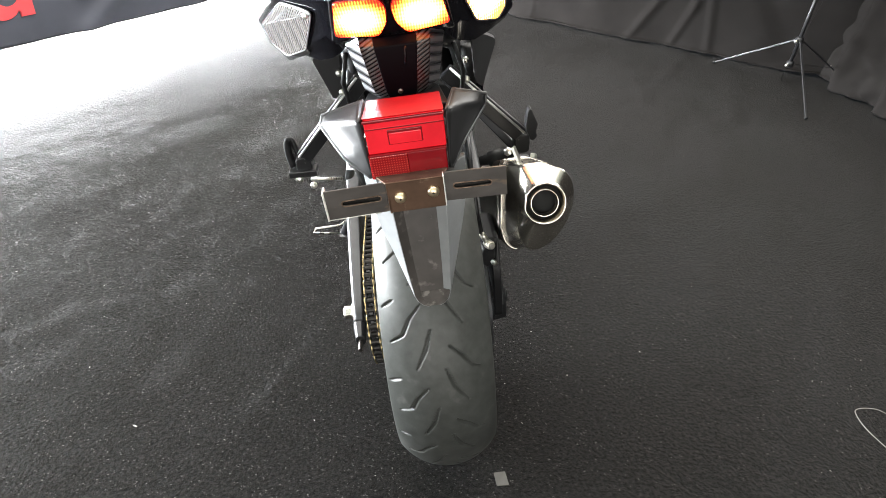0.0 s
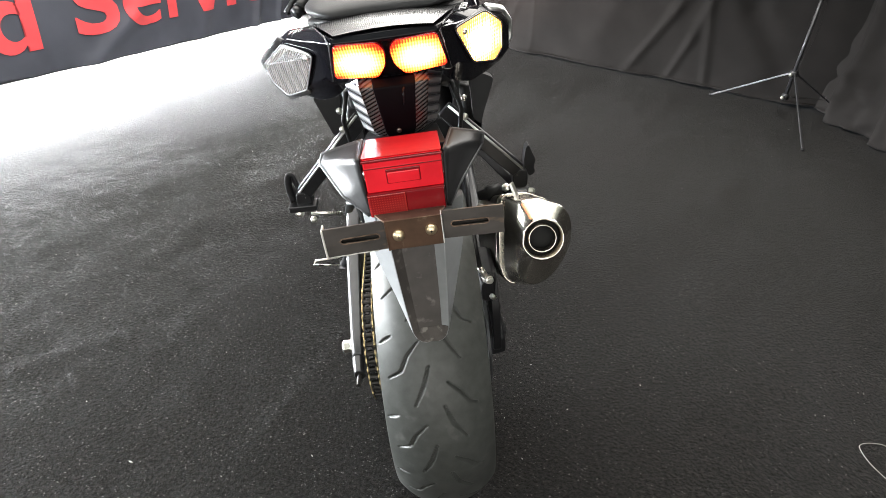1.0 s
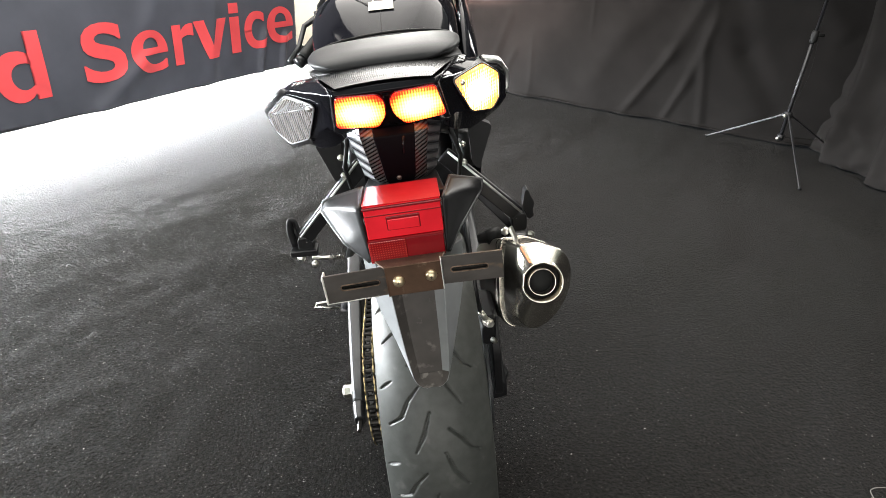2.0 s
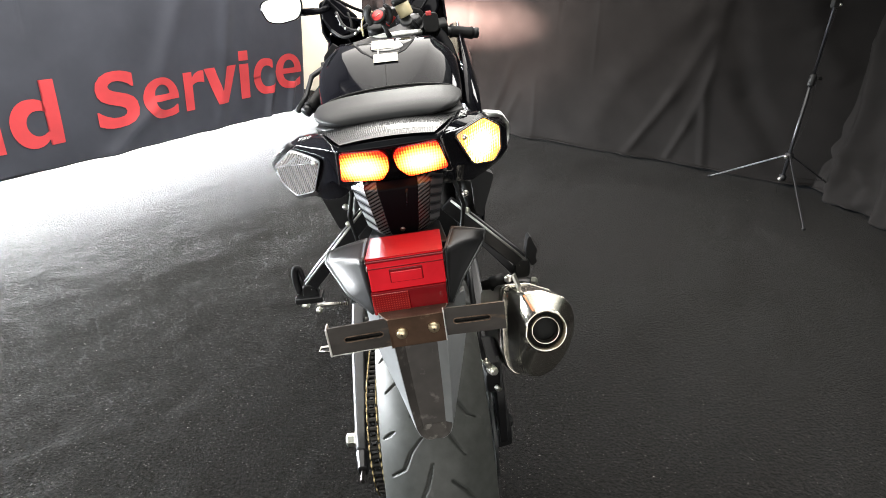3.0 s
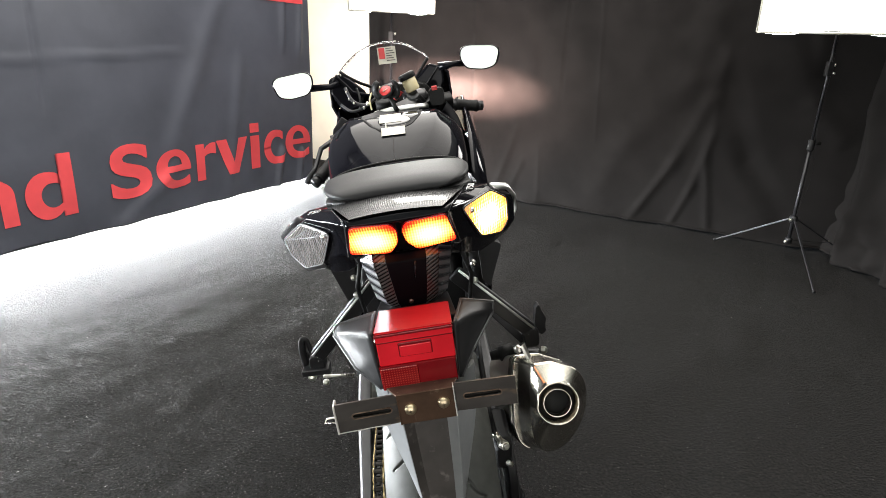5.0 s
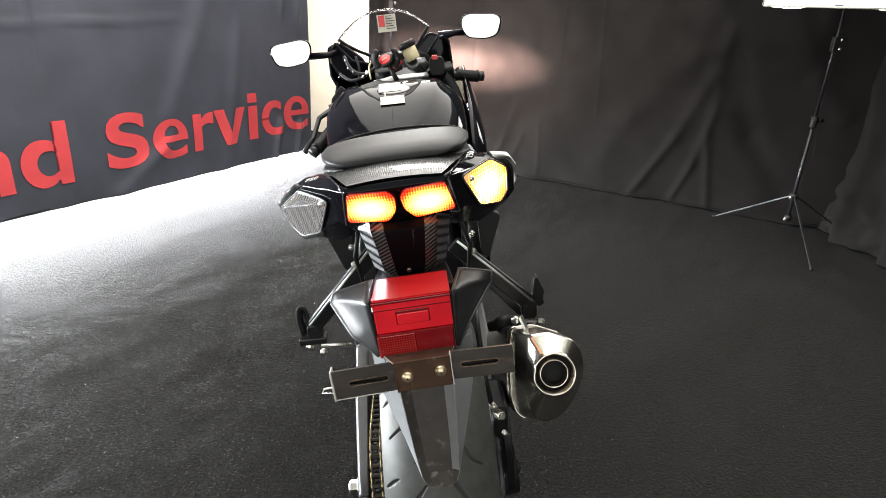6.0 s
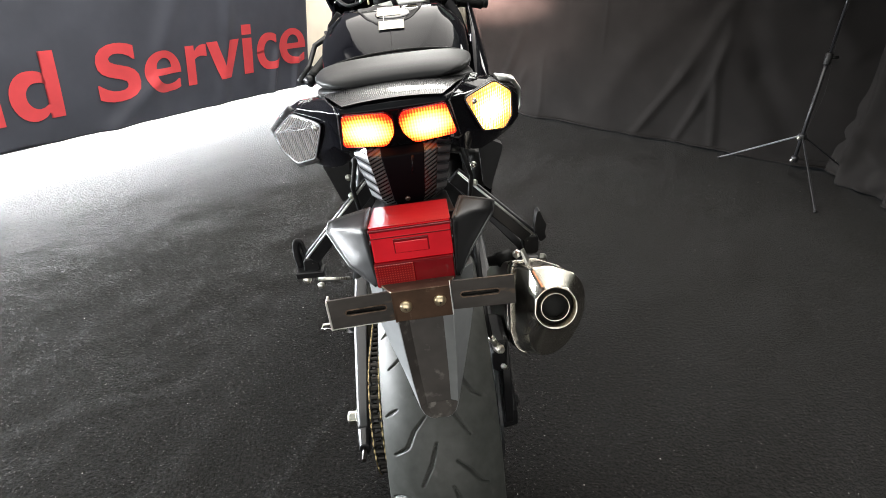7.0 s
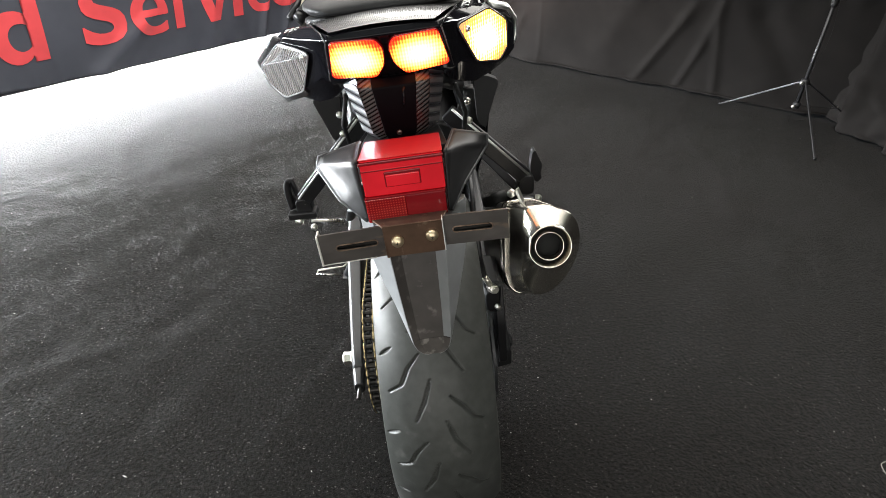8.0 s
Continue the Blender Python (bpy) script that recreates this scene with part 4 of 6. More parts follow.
def lint():
    bm = bmesh.new()
    rnd = random.Random(5)
    spots = [(0.647, 0.171), (0.277, 0.059), (0.436, 0.087), (-0.693, 0.103), (-0.533, -0.063)]
    for k in range(900):
        x, y = spots[k] if k < len(spots) else (rnd.uniform(-1.7, 1.9), rnd.uniform(-0.75, 2.6))
        if k >= len(spots) and rnd.random() > (0.85 if x < 0 else 0.35):
            continue
        r = rnd.uniform(0.0004, 0.0010) if k >= len(spots) else 0.0017
        stretch = rnd.choice((1, 1, 1.4, 4))
        a = rnd.uniform(0, math.pi)
        c = Vector(at_floor(x, y, 0.0035))
        d, e = Vector((math.cos(a), math.sin(a), 0)), Vector((-math.sin(a), math.cos(a), 0))
        top = bm.verts.new(c + Vector((0, 0, r)))
        ring = [bm.verts.new(c + d * r * stretch * i + e * r * j) for i, j in ((1, 0), (0, 1), (-1, 0), (0, -1))]
        for i in range(4):
            bm.faces.new((ring[i], ring[(i + 1) % 4], top))
    return tagged(part("lint", bm, "lint"), "specks of pale lint scattered over the carpet", "lint", kind="stuff")


lint()

# ---------------------------------------------------------------- the motorcycle: u to its right, v ahead, w up, from the rear contact
bike = thing("motorcycle", pose(0.125, 0, 0, 0, -8.4, 1.2), "black sports motorcycle leaning on its side stand, tail lamps lit", "motorcycle")
AX = 0.3155
TYRE = 0.105


def mirror(poly):
    return [(-u, w) for u, w in poly][::-1]


# rear wheel
GROOVES = (((28.3, -0.059), (30.4, -0.040), (34.7, -0.029), (38.2, -0.012)), ((31.5, 0.001), (25.8, -0.009), (20.3, -0.024)), ((26.5, 0.027), (23.4, 0.044), (19.3, 0.059), (18.2, 0.070)),
           ((19.9, 0.019), (14.4, 0.029), (8.6, 0.049)), ((39.0, -0.068), (40.6, -0.052)))


def groove_depth(deg, u):
    best = 0.0
    for line in GROOVES:
        pts = [(a * 0.0055, b) for a, b in line]
        mid = sum(a for a, _ in line) / len(line)
        d0 = (deg - mid + 12) % 24 - 12 + mid
        x = d0 * 0.0055
        far = 1.0
        total = len(pts) - 1
        for i in range(total):
            (ax, ay), (bx, by) = pts[i], pts[i + 1]
            l2 = (bx - ax) ** 2 + (by - ay) ** 2
            t = min(1, max(0, ((x - ax) * (bx - ax) + (u - ay) * (by - ay)) / l2))
            dist = math.hypot(x - ax - t * (bx - ax), u - ay - t * (by - ay))
            g = (i + t) / total
            wide = 0.0028 * (0.45 + 0.55 * math.sin(math.pi * min(0.95, max(0.05, g))))
            far = min(far, dist / wide)
        best = max(best, 1 - max(0.0, far - 0.55) / 0.6 if far < 1.15 else 0.0)
    return best


def tyre_mesh(fine):
    """The tyre's section is swept round the axle, finely where the tread shows."""
    angles = [(-40 + 110 * k / 480) for k in range(481)] + [70 + 250 * k / 60 for k in range(1, 60)] if fine else [360 * k / 96 for k in range(96)]
    us = [-0.0845 + 0.169 * k / 92 for k in range(93)] if fine else [-0.055 + 0.11 * k / 20 for k in range(21)]
    half, rad, curve = (0.0845, AX, TYRE) if fine else (0.055, 0.298, 0.066)
    rings = []
    for a in angles:
        ca, sa = math.cos(radians(a)), math.sin(radians(a))
        prof = [(u, rad - (curve - math.sqrt(curve ** 2 - u * u)) - (0.0070 * groove_depth(a, u + 0.009) if fine and -40 <= a <= 70 else 0)) for u in us]
        edge = prof[-1][1]
        prof += [(half + 0.001, edge - 0.012), (half - 0.004, edge - 0.028), (half - 0.018, 0.222), (half - 0.026, 0.214)]
        prof = [(-half + 0.026, 0.214), (-half + 0.018, 0.222), (-half + 0.004, edge - 0.028), (-half - 0.001, edge - 0.012)] + prof
        rings.append([(u, -r * ca, r * sa) for u, r in prof])
    rings.append(rings[0])
    bm = loft(rings, caps=False, close=False)
    bmesh.ops.remove_doubles(bm, verts=bm.verts[:], dist=1e-5)
    return bm


def wheel(name, pos, fine, sprocket):
    root = part(name, lathe([(0.205, -0.062), (0.214, -0.066), (0.217, -0.06), (0.203, -0.04), (0.195, 0.0), (0.203, 0.04), (0.217, 0.06), (0.214, 0.066), (0.205, 0.062), (0.19, 0.03), (0.186, 0), (0.19, -0.03), (0.205, -0.062)], (0, 0, 0), (1, 0, 0), 64, caps=False), "frame", bike, "black cast wheel rim", smooth=True)
    root.matrix_basis = Matrix.Translation(pos)
    part("tyre", tyre_mesh(fine), "rubber", root, "worn black road tyre with curved grooves" if fine else "black road tyre", smooth=True)
    part("hub", lathe([(0.045, -0.07), (0.05, -0.05), (0.038, 0), (0.05, 0.05), (0.045, 0.07)], (0, 0, 0), (1, 0, 0), 24), "frame", root, smooth=True)
    for k in range(3):
        for off in (-9, 9):
            a, b = radians(120 * k), radians(120 * k + off)
            part("spoke", bar((0, 0.04 * math.cos(a), 0.04 * math.sin(a)), (0, 0.192 * math.cos(b), 0.192 * math.sin(b)), (1, 0, 0), 0.036, 0.02), "frame", root, bevel=0.004)
    return root


rear = wheel("rear_wheel", (0.009, 0, AX), True, True)
part("brake_disc", lathe([(0.065, 0.098), (0.11, 0.098), (0.11, 0.103), (0.065, 0.103), (0.065, 0.098)], (0, 0, 0), (1, 0, 0), 48, caps=False), "grey_alloy", rear, smooth=False)


# sprocket and chain
SC = Vector((-0.105, 0, AX + 0.004))
FRONT = Vector((-0.105, 0.60, 0.375))
RS, RF = 0.1120, 0.0404


def sprocket_mesh():
    teeth = 44
    ring = []
    for k in range(teeth * 4):
        r = RS - 0.004 + (0.005 if k % 4 in (0, 1) else -0.004)
        a = 2 * math.pi * (k + 0.5) / (teeth * 4)
        ring.append((r * math.cos(a), r * math.sin(a)))
    bm = bmesh.new()
    hole = [(0.07 * math.cos(2 * math.pi * (k + 0.5) / (teeth * 4)), 0.07 * math.sin(2 * math.pi * (k + 0.5) / (teeth * 4))) for k in range(teeth * 4)]
    layers = [[(x, *p) for p in loop] for x, loop in ((-0.003, ring), (0.003, ring), (0.003, hole), (-0.003, hole), (-0.003, ring))]
    return loft([[Vector(p) + SC for p in layer] for layer in layers], caps=False, bm=bm)


part("sprocket", sprocket_mesh(), "frame", bike)


def chain_loop():
    """Points one pitch apart round both sprockets."""
    d = Vector((FRONT.y - SC.y, FRONT.z - SC.z))
    base = math.atan2(d.y, d.x)
    tip = math.acos((RS - RF) / d.length)
    pts = []
    for k in range(61):
        a = base + tip + (2 * math.pi - 2 * tip) * k / 60
        pts.append(Vector((SC.y + RS * math.cos(a), SC.z + RS * math.sin(a))))
    for k in range(25):
        a = base - tip + 2 * tip * k / 24
        pts.append(Vector((FRONT.y + RF * math.cos(a), FRONT.z + RF * math.sin(a))))
    pts.append(pts[0])
    lens = [0.0]
    for a, b in zip(pts, pts[1:]):
        lens.append(lens[-1] + (b - a).length)
    n = int(lens[-1] / 0.015875)
    out, j = [], 0
    for k in range(n):
        s = lens[-1] * k / n
        while lens[j + 1] < s:
            j += 1
        t = (s - lens[j]) / (lens[j + 1] - lens[j])
        out.append(pts[j].lerp(pts[j + 1], t))
    return out


def link_mesh(name, outer):
    """A pair of waisted side plates with their pins, or a pair of inner plates with rollers."""
    bm = bmesh.new()
    p = 0.015875
    shape = []
    for k in range(10):
        a = math.pi / 2 + math.pi * k / 9
        shape.append((0.0072 * math.cos(a), 0.0072 * math.sin(a)))
    shape.append((p / 2, -0.0052))
    for k in range(10):
        a = -math.pi / 2 + math.pi * k / 9
        shape.append((p + 0.0072 * math.cos(a), 0.0072 * math.sin(a)))
    shape.append((p / 2, 0.0052))
    x = 0.0078 if outer else 0.0055
    for side in (-1, 1):
        loft([[(side * x, *q) for q in shape], [(side * (x + 0.0019), *q) for q in shape]], bm=bm)
    for c in (0, p):
        lathe([(0.003 if outer else 0.0051, -x - 0.003 if outer else -x), (0.003 if outer else 0.0051, x + 0.003 if outer else x)], (0, c, 0), (1, 0, 0), 10, bm=bm)
    bmesh.ops.recalc_face_normals(bm, faces=bm.faces[:])
    me = bpy.data.meshes.new(name)
    bm.to_mesh(me)
    bm.free()
    me.materials.append(M["gold" if outer else "chain_dark"])
    return me


pts = chain_loop()
chain = new("chain")
chain.parent = bike
chain["label"] = "gold and black drive chain"
plates = (link_mesh("outer_link", True), link_mesh("inner_link", False))
for k, p in enumerate(pts):
    q = pts[(k + 1) % len(pts)]
    a = math.atan2(q.y - p.y, q.x - p.x)
    ob = new("link", plates[k % 2])
    ob.parent = chain
    ob.matrix_basis = Matrix.Translation((SC.x, p.x, p.y)) @ Matrix.Rotation(a, 4, "X")


# swing arm
def arm_rings(side, inner, outer, waist=0.0):
    """Box-section beam, drawn in towards the axle by the waist."""
    rings = []
    for v, w0, w1, k in ((-0.052, 0.285, 0.328, 1.0), (-0.03, 0.270, 0.345, 0.95), (0.06, 0.272, 0.362, 0.55), (0.2, 0.29, 0.405, 0.12), (0.38, 0.31, 0.455, 0.0), (0.56, 0.33, 0.475, 0.0)):
        a, b = side * (inner - waist * k * 0.35), side * (outer - waist * k)
        rings.append([(a, v, w0), (b, v, w0 + 0.006), (b, v, w1 - 0.008), (b - side * 0.006, v, w1), (a, v, w1)])
    return rings


swing = part("swing_arm", loft(arm_rings(-1, 0.134, 0.166, 0.017)), "grey_alloy", bike, "grey painted alloy swing arm", bevel=0.004)
part("arm_beam", loft(arm_rings(1, 0.118, 0.146)), "frame", swing, bevel=0.004)
part("pivot", tube([(-0.16, 0.55, 0.40), (0.146, 0.55, 0.40)], 0.035, 20), "frame", swing, smooth=True)
nut = part("axle_nut", lathe([(0.018, 0.147), (0.018, 0.156), (0.0125, 0.157), (0.0135, 0.170), (0.0115, 0.172), (0.007, 0.174)], (0, 0, AX - 0.012), (-1, 0, 0), 6), "bright", swing, "bright axle nut", bevel=0.001)
part("washer", lathe([(0.019, 0.148), (0.019, 0.154), (0.01, 0.154)], (0, 0, AX - 0.012), (-1, 0, 0), 24), "bright", swing)
part("adjuster_block", loft([superring(-0.136, -0.085, 0.302, 0.010, 0.012, 10), superring(-0.138, -0.05, 0.305, 0.0135, 0.02, 10)]), "frame", swing, bevel=0.002)
part("adjuster_bolt", tube([(-0.136, -0.11, 0.302), (-0.136, -0.08, 0.302)], 0.0045, 6), "chain_dark", swing)
part("axle_end", lathe([(0.013, 0.146), (0.013, 0.152), (0.010, 0.154)], (0, 0, AX - 0.01), (1, 0, 0), 6), "frame", swing)

# rear brake
cal = part("rear_caliper", loft([superring(0.118, v, 0.435, hu, hw, 14, 4) for v, hu, hw in ((-0.045, 0.012, 0.02), (-0.03, 0.02, 0.034), (0.05, 0.021, 0.036), (0.075, 0.014, 0.022))]), "satin", bike, "black rear brake caliper", bevel=0.002)
part("caliper_bracket", prism(rounded([(-0.06, 0.30), (0.03, 0.27), (0.10, 0.33), (0.08, 0.44), (-0.03, 0.47), (-0.055, 0.40)], 0.015), 0.122, 0.137, "u"), "satin", bike, bevel=0.002)
part("banjo", lathe([(0.0075, -0.012), (0.0085, -0.01), (0.0085, 0.008), (0.0055, 0.009), (0.0055, 0.014)], (0.118, -0.052, 0.468), (0.3, -0.9, 0.3), 6), "bright", cal, "bright banjo bolt", bevel=0.0008)
part("hose_fitting", tube([(0.1045, -0.050, 0.494), (0.1135, -0.053, 0.476)], 0.0055, 8), "bright", cal, smooth=True)
part("bleed_screw", lathe([(0.0055, -0.006), (0.0055, 0.004), (0.003, 0.006)], (0.1260, -0.054, 0.4285), (0.4, -0.85, 0.2), 6), "bright", cal)
part("brake_hose", tube([(0.1045, -0.050, 0.494), (0.0985, -0.048, 0.540), (0.096, -0.02, 0.60), (0.096, 0.05, 0.67)], 0.0050, 8), "frame", bike, smooth=True)

# silencer: a three-cornered can that points up and back, with a coned end cap
CAN_C = Vector((0.205, -0.090, 0.570))
CAN_W = Vector((0, 0.287, 0.958))
CAN_D = Vector((-0.10, 0.90, -0.45))
CAN = rounded([(-0.034, 0.063), (0.000, 0.064), (0.036, 0.048), (0.047, 0.032), (0.051, 0.012), (0.048, -0.012), (0.039, -0.036), (0.024, -0.058), (0.007, -0.074), (-0.012, -0.083), (-0.030, -0.081), (-0.041, -0.069), (-0.045, -0.045), (-0.043, -0.010), (-0.040, 0.030)], 0.008, 4)


def can_ring(s, k, out=0.0):
    """The can's section s metres ahead of its rim, scaled by k; out lifts it towards the rear."""
    c = CAN_C + CAN_D * s
    return [c + Vector((a * k, 0, 0)) + CAN_W * (b * k) + Vector((0, -0.958, 0.287)) * out for a, b in CAN]


OC = Vector((0.2018, -0.1175, 0.5815))
OA = Vector((0.03, -0.95, 0.30)).normalized()


def outlet_ring(r, h):
    out = []
    for p in can_ring(0, 1):
        d = p - OC
        d = (d - OA * d.dot(OA)).normalized()
        out.append(OC + d * r + OA * h)
    return out


def between_rings(a, b, t, sink=0.0):
    return [p.lerp(q, t) - OA * sink for p, q in zip(a, b)]


muffler = part("silencer", loft([can_ring(0.088, 1.09), can_ring(0.10, 1.12), can_ring(0.20, 1.12), can_ring(0.32, 1.0), can_ring(0.42, 0.75), can_ring(0.47, 0.42)]), "can_dark", bike, "stainless silencer with a polished end cap and a round outlet", smooth=True)
rim_ring, lip_ring = can_ring(0.0, 0.985, 0.003), outlet_ring(0.0352, -0.004)
part("end_cap", loft([can_ring(0.090, 1.05), can_ring(0.089, 1.13), can_ring(0.06, 1.10), can_ring(0.025, 1.045), can_ring(0.006, 1.012), can_ring(0.001, 1.0, 0.001), rim_ring, between_rings(rim_ring, lip_ring, 0.08), between_rings(rim_ring, lip_ring, 0.55, 0.0012), between_rings(rim_ring, lip_ring, 0.92), lip_ring,
                      outlet_ring(0.0345, 0.001), outlet_ring(0.0330, 0.0025), outlet_ring(0.0312, 0.001), outlet_ring(0.0300, -0.02)], caps=False), "steel", muffler, "polished stainless end cap", smooth=True)
part("outlet_well", lathe([(0.0310, -0.018), (0.0300, -0.03), (0.012, -0.032)], OC, OA, 40, caps=True), "soot", muffler, smooth=True)
part("outlet_pipe", lathe([(0.0215, -0.12), (0.0228, -0.10), (0.0228, -0.003), (0.0218, -0.001), (0.0206, -0.003), (0.0204, -0.12)], OC, OA, 40, caps=False), "steel", muffler, smooth=True)
part("outlet_bore", lathe([(0.0202, -0.012), (0.0198, -0.09), (0.001, -0.091)], OC, OA, 32, caps=False), "soot", muffler, smooth=True)
part("drain_hole", lathe([(0.0036, -0.004), (0.0036, 0.0016)], (0.1915, -0.1085, 0.5000), (0.0, -0.98, -0.15), 14), "chain_dark", muffler)
part("end_seam", tube(can_ring(0.0925, 1.135) + can_ring(0.0925, 1.135)[:1], 0.0022, 6), "steel", muffler, smooth=True)
part("clamp_band", loft([can_ring(0.118, 1.12), can_ring(0.119, 1.15), can_ring(0.131, 1.15), can_ring(0.132, 1.12)], caps=False), "steel", muffler, smooth=True)
part("hanger", bar((0.1695, -0.010, 0.632), (0.1835, -0.028, 0.594), (0.2, 1, 0), 0.020, 0.005), "bright", bike, "silencer hanger strap", bevel=0.001)
part("hanger_bolt", lathe([(0.0075, 0.0), (0.0075, 0.006), (0.004, 0.008)], (0.1640, 0.0, 0.6200), (-0.6, -0.8, 0.1), 6), "bright", bike)

# tail section: a slight twist of the rear subframe to the right
TWIST = Matrix.Translation((0, 0, 0.85)) @ Matrix.Rotation(radians(-1.7), 4, "Y") @ Matrix.Translation((0, 0, -0.85))


def rear_part(*a, **k):
    ob = part(*a, **k)
    ob.matrix_basis = TWIST
    return ob


def tail_rib(u, tf, c, lt, lb, ch, bf):
    mid = ((tf[0] * 0.35 + c[0] * 0.65), tf[1] * 0.35 + c[1] * 0.65 + 0.003)
    return [(u, v, w) for v, w in (tf, mid, c, lt, lb, ch, bf)]


HALF = [(0.0, (0.12, 0.925), (-0.207, 0.9415), (-0.2135, 0.9330), (-0.1400, 0.866), (-0.128, 0.859), (0.10, 0.84)),
        (0.035, (0.12, 0.923), (-0.206, 0.9408), (-0.2120, 0.9330), (-0.1385, 0.866), (-0.127, 0.859), (0.10, 0.84)),
        (0.062, (0.12, 0.920), (-0.200, 0.9385), (-0.2060, 0.9325), (-0.1370, 0.868), (-0.125, 0.860), (0.10, 0.838)),
        (0.075, (0.11, 0.916), (-0.174, 0.9380), (-0.1850, 0.9310), (-0.1330, 0.866), (-0.112, 0.846), (0.10, 0.84)),
        (0.085, (0.10, 0.912), (-0.140, 0.9385), (-0.1625, 0.9280), (-0.1420, 0.878), (-0.103, 0.839), (0.09, 0.845)),
        (0.106, (0.05, 0.905), (-0.105, 0.9330), (-0.1330, 0.9260), (-0.1160, 0.866), (-0.085, 0.832), (0.05, 0.852)),
        (0.130, (0.02, 0.900), (-0.080, 0.9300), (-0.1030, 0.9255), (-0.0830, 0.852), (-0.064, 0.836), (0.02, 0.853)),
        (0.155, (0.01, 0.890), (-0.045, 0.9130), (-0.0650, 0.9060), (-0.0500, 0.849), (-0.036, 0.842), (0.01, 0.855)),
        (0.168, (0.00, 0.885), (-0.030, 0.8980), (-0.0440, 0.8900), (-0.0390, 0.858), (-0.030, 0.857), (0.00, 0.862))]
ribs = [tail_rib(-r[0], *r[1:]) for r in HALF[::-1]] + [tail_rib(r[0], *r[1:]) for r in HALF[1:]]
tail = rear_part("tail_cowl", loft(ribs), "gloss", bike, "gloss black tail fairing", bevel=0.003)
part("carbon_panel", loft([[(u, v, w + 0.0045 - 0.95 * u * u) for u in (-U, -U * 0.6, -U * 0.2, U * 0.2, U * 0.6, U)] for v, U, w in ((-0.2065, 0.0575, 0.9402), (-0.2010, 0.0605, 0.9412), (-0.18, 0.069, 0.9425), (-0.15, 0.079, 0.9428), (-0.12, 0.089, 0.9412), (-0.08, 0.096, 0.939))], caps=False, close=False), "carbon_fine", tail, "carbon fibre top panel", smooth=True)
LAMP = [(-0.0596, 0.9318), (-0.0090, 0.9300), (-0.0030, 0.9170), (-0.0055, 0.8930), (-0.0180, 0.8730), (-0.0720, 0.8790)]


def lean(bm, k):
    """Undercuts a face: the lower, the further ahead."""
    for v in bm.verts:
        v.co.y += (0.94 - v.co.z) * k
    return bm


def grow(poly, k, cu, cw):
    return [((u - cu) * k + cu, (w - cw) * k + cw) for u, w in poly]


for poly, side in ((LAMP, -1), (mirror(LAMP), 1)):
    lamp = part("tail_lamp", lean(prism(rounded(poly, 0.0065), -0.220, -0.2290, slope=side * 0.1), 1.1), "tail_lens", tail, "lit tail lamp with a ribbed red lens", bevel=0.0022, seg=3)
    part("lamp_bezel", lean(prism(rounded(grow(poly, 1.035, side * 0.036, 0.903), 0.007), -0.214, -0.2275, slope=side * 0.1), 1.1), "red_lens_dark", lamp, bevel=0.0015)

# turn signals in the ends of the tail
SIGNALS = {-1: [(-0.1870, 0.8757), (-0.1415, 0.9145), (-0.1106, 0.9120), (-0.0963, 0.9090), (-0.1065, 0.8857), (-0.1207, 0.8550), (-0.1575, 0.8350), (-0.1800, 0.8500)],
           1: [(0.0838, 0.9232), (0.1280, 0.9277), (0.1547, 0.9027), (0.1546, 0.8658), (0.1417, 0.8537), (0.1078, 0.8681)]}
SV, SA, SK = -0.2812, 1.297, 0.26


def on_signal(u, w, out=0.0):
    return (u, SV + SA * abs(u) + SK * (0.94 - w) - out, w)


def span(poly, u):
    """Lowest and highest point of a polygon at a given u."""
    ws = []
    for (a, b), (c, d) in zip(poly, poly[1:] + poly[:1]):
        if (a - u) * (c - u) < 0:
            ws.append(b + (d - b) * (u - a) / (c - a))
    return (min(ws), max(ws)) if len(ws) > 1 else None


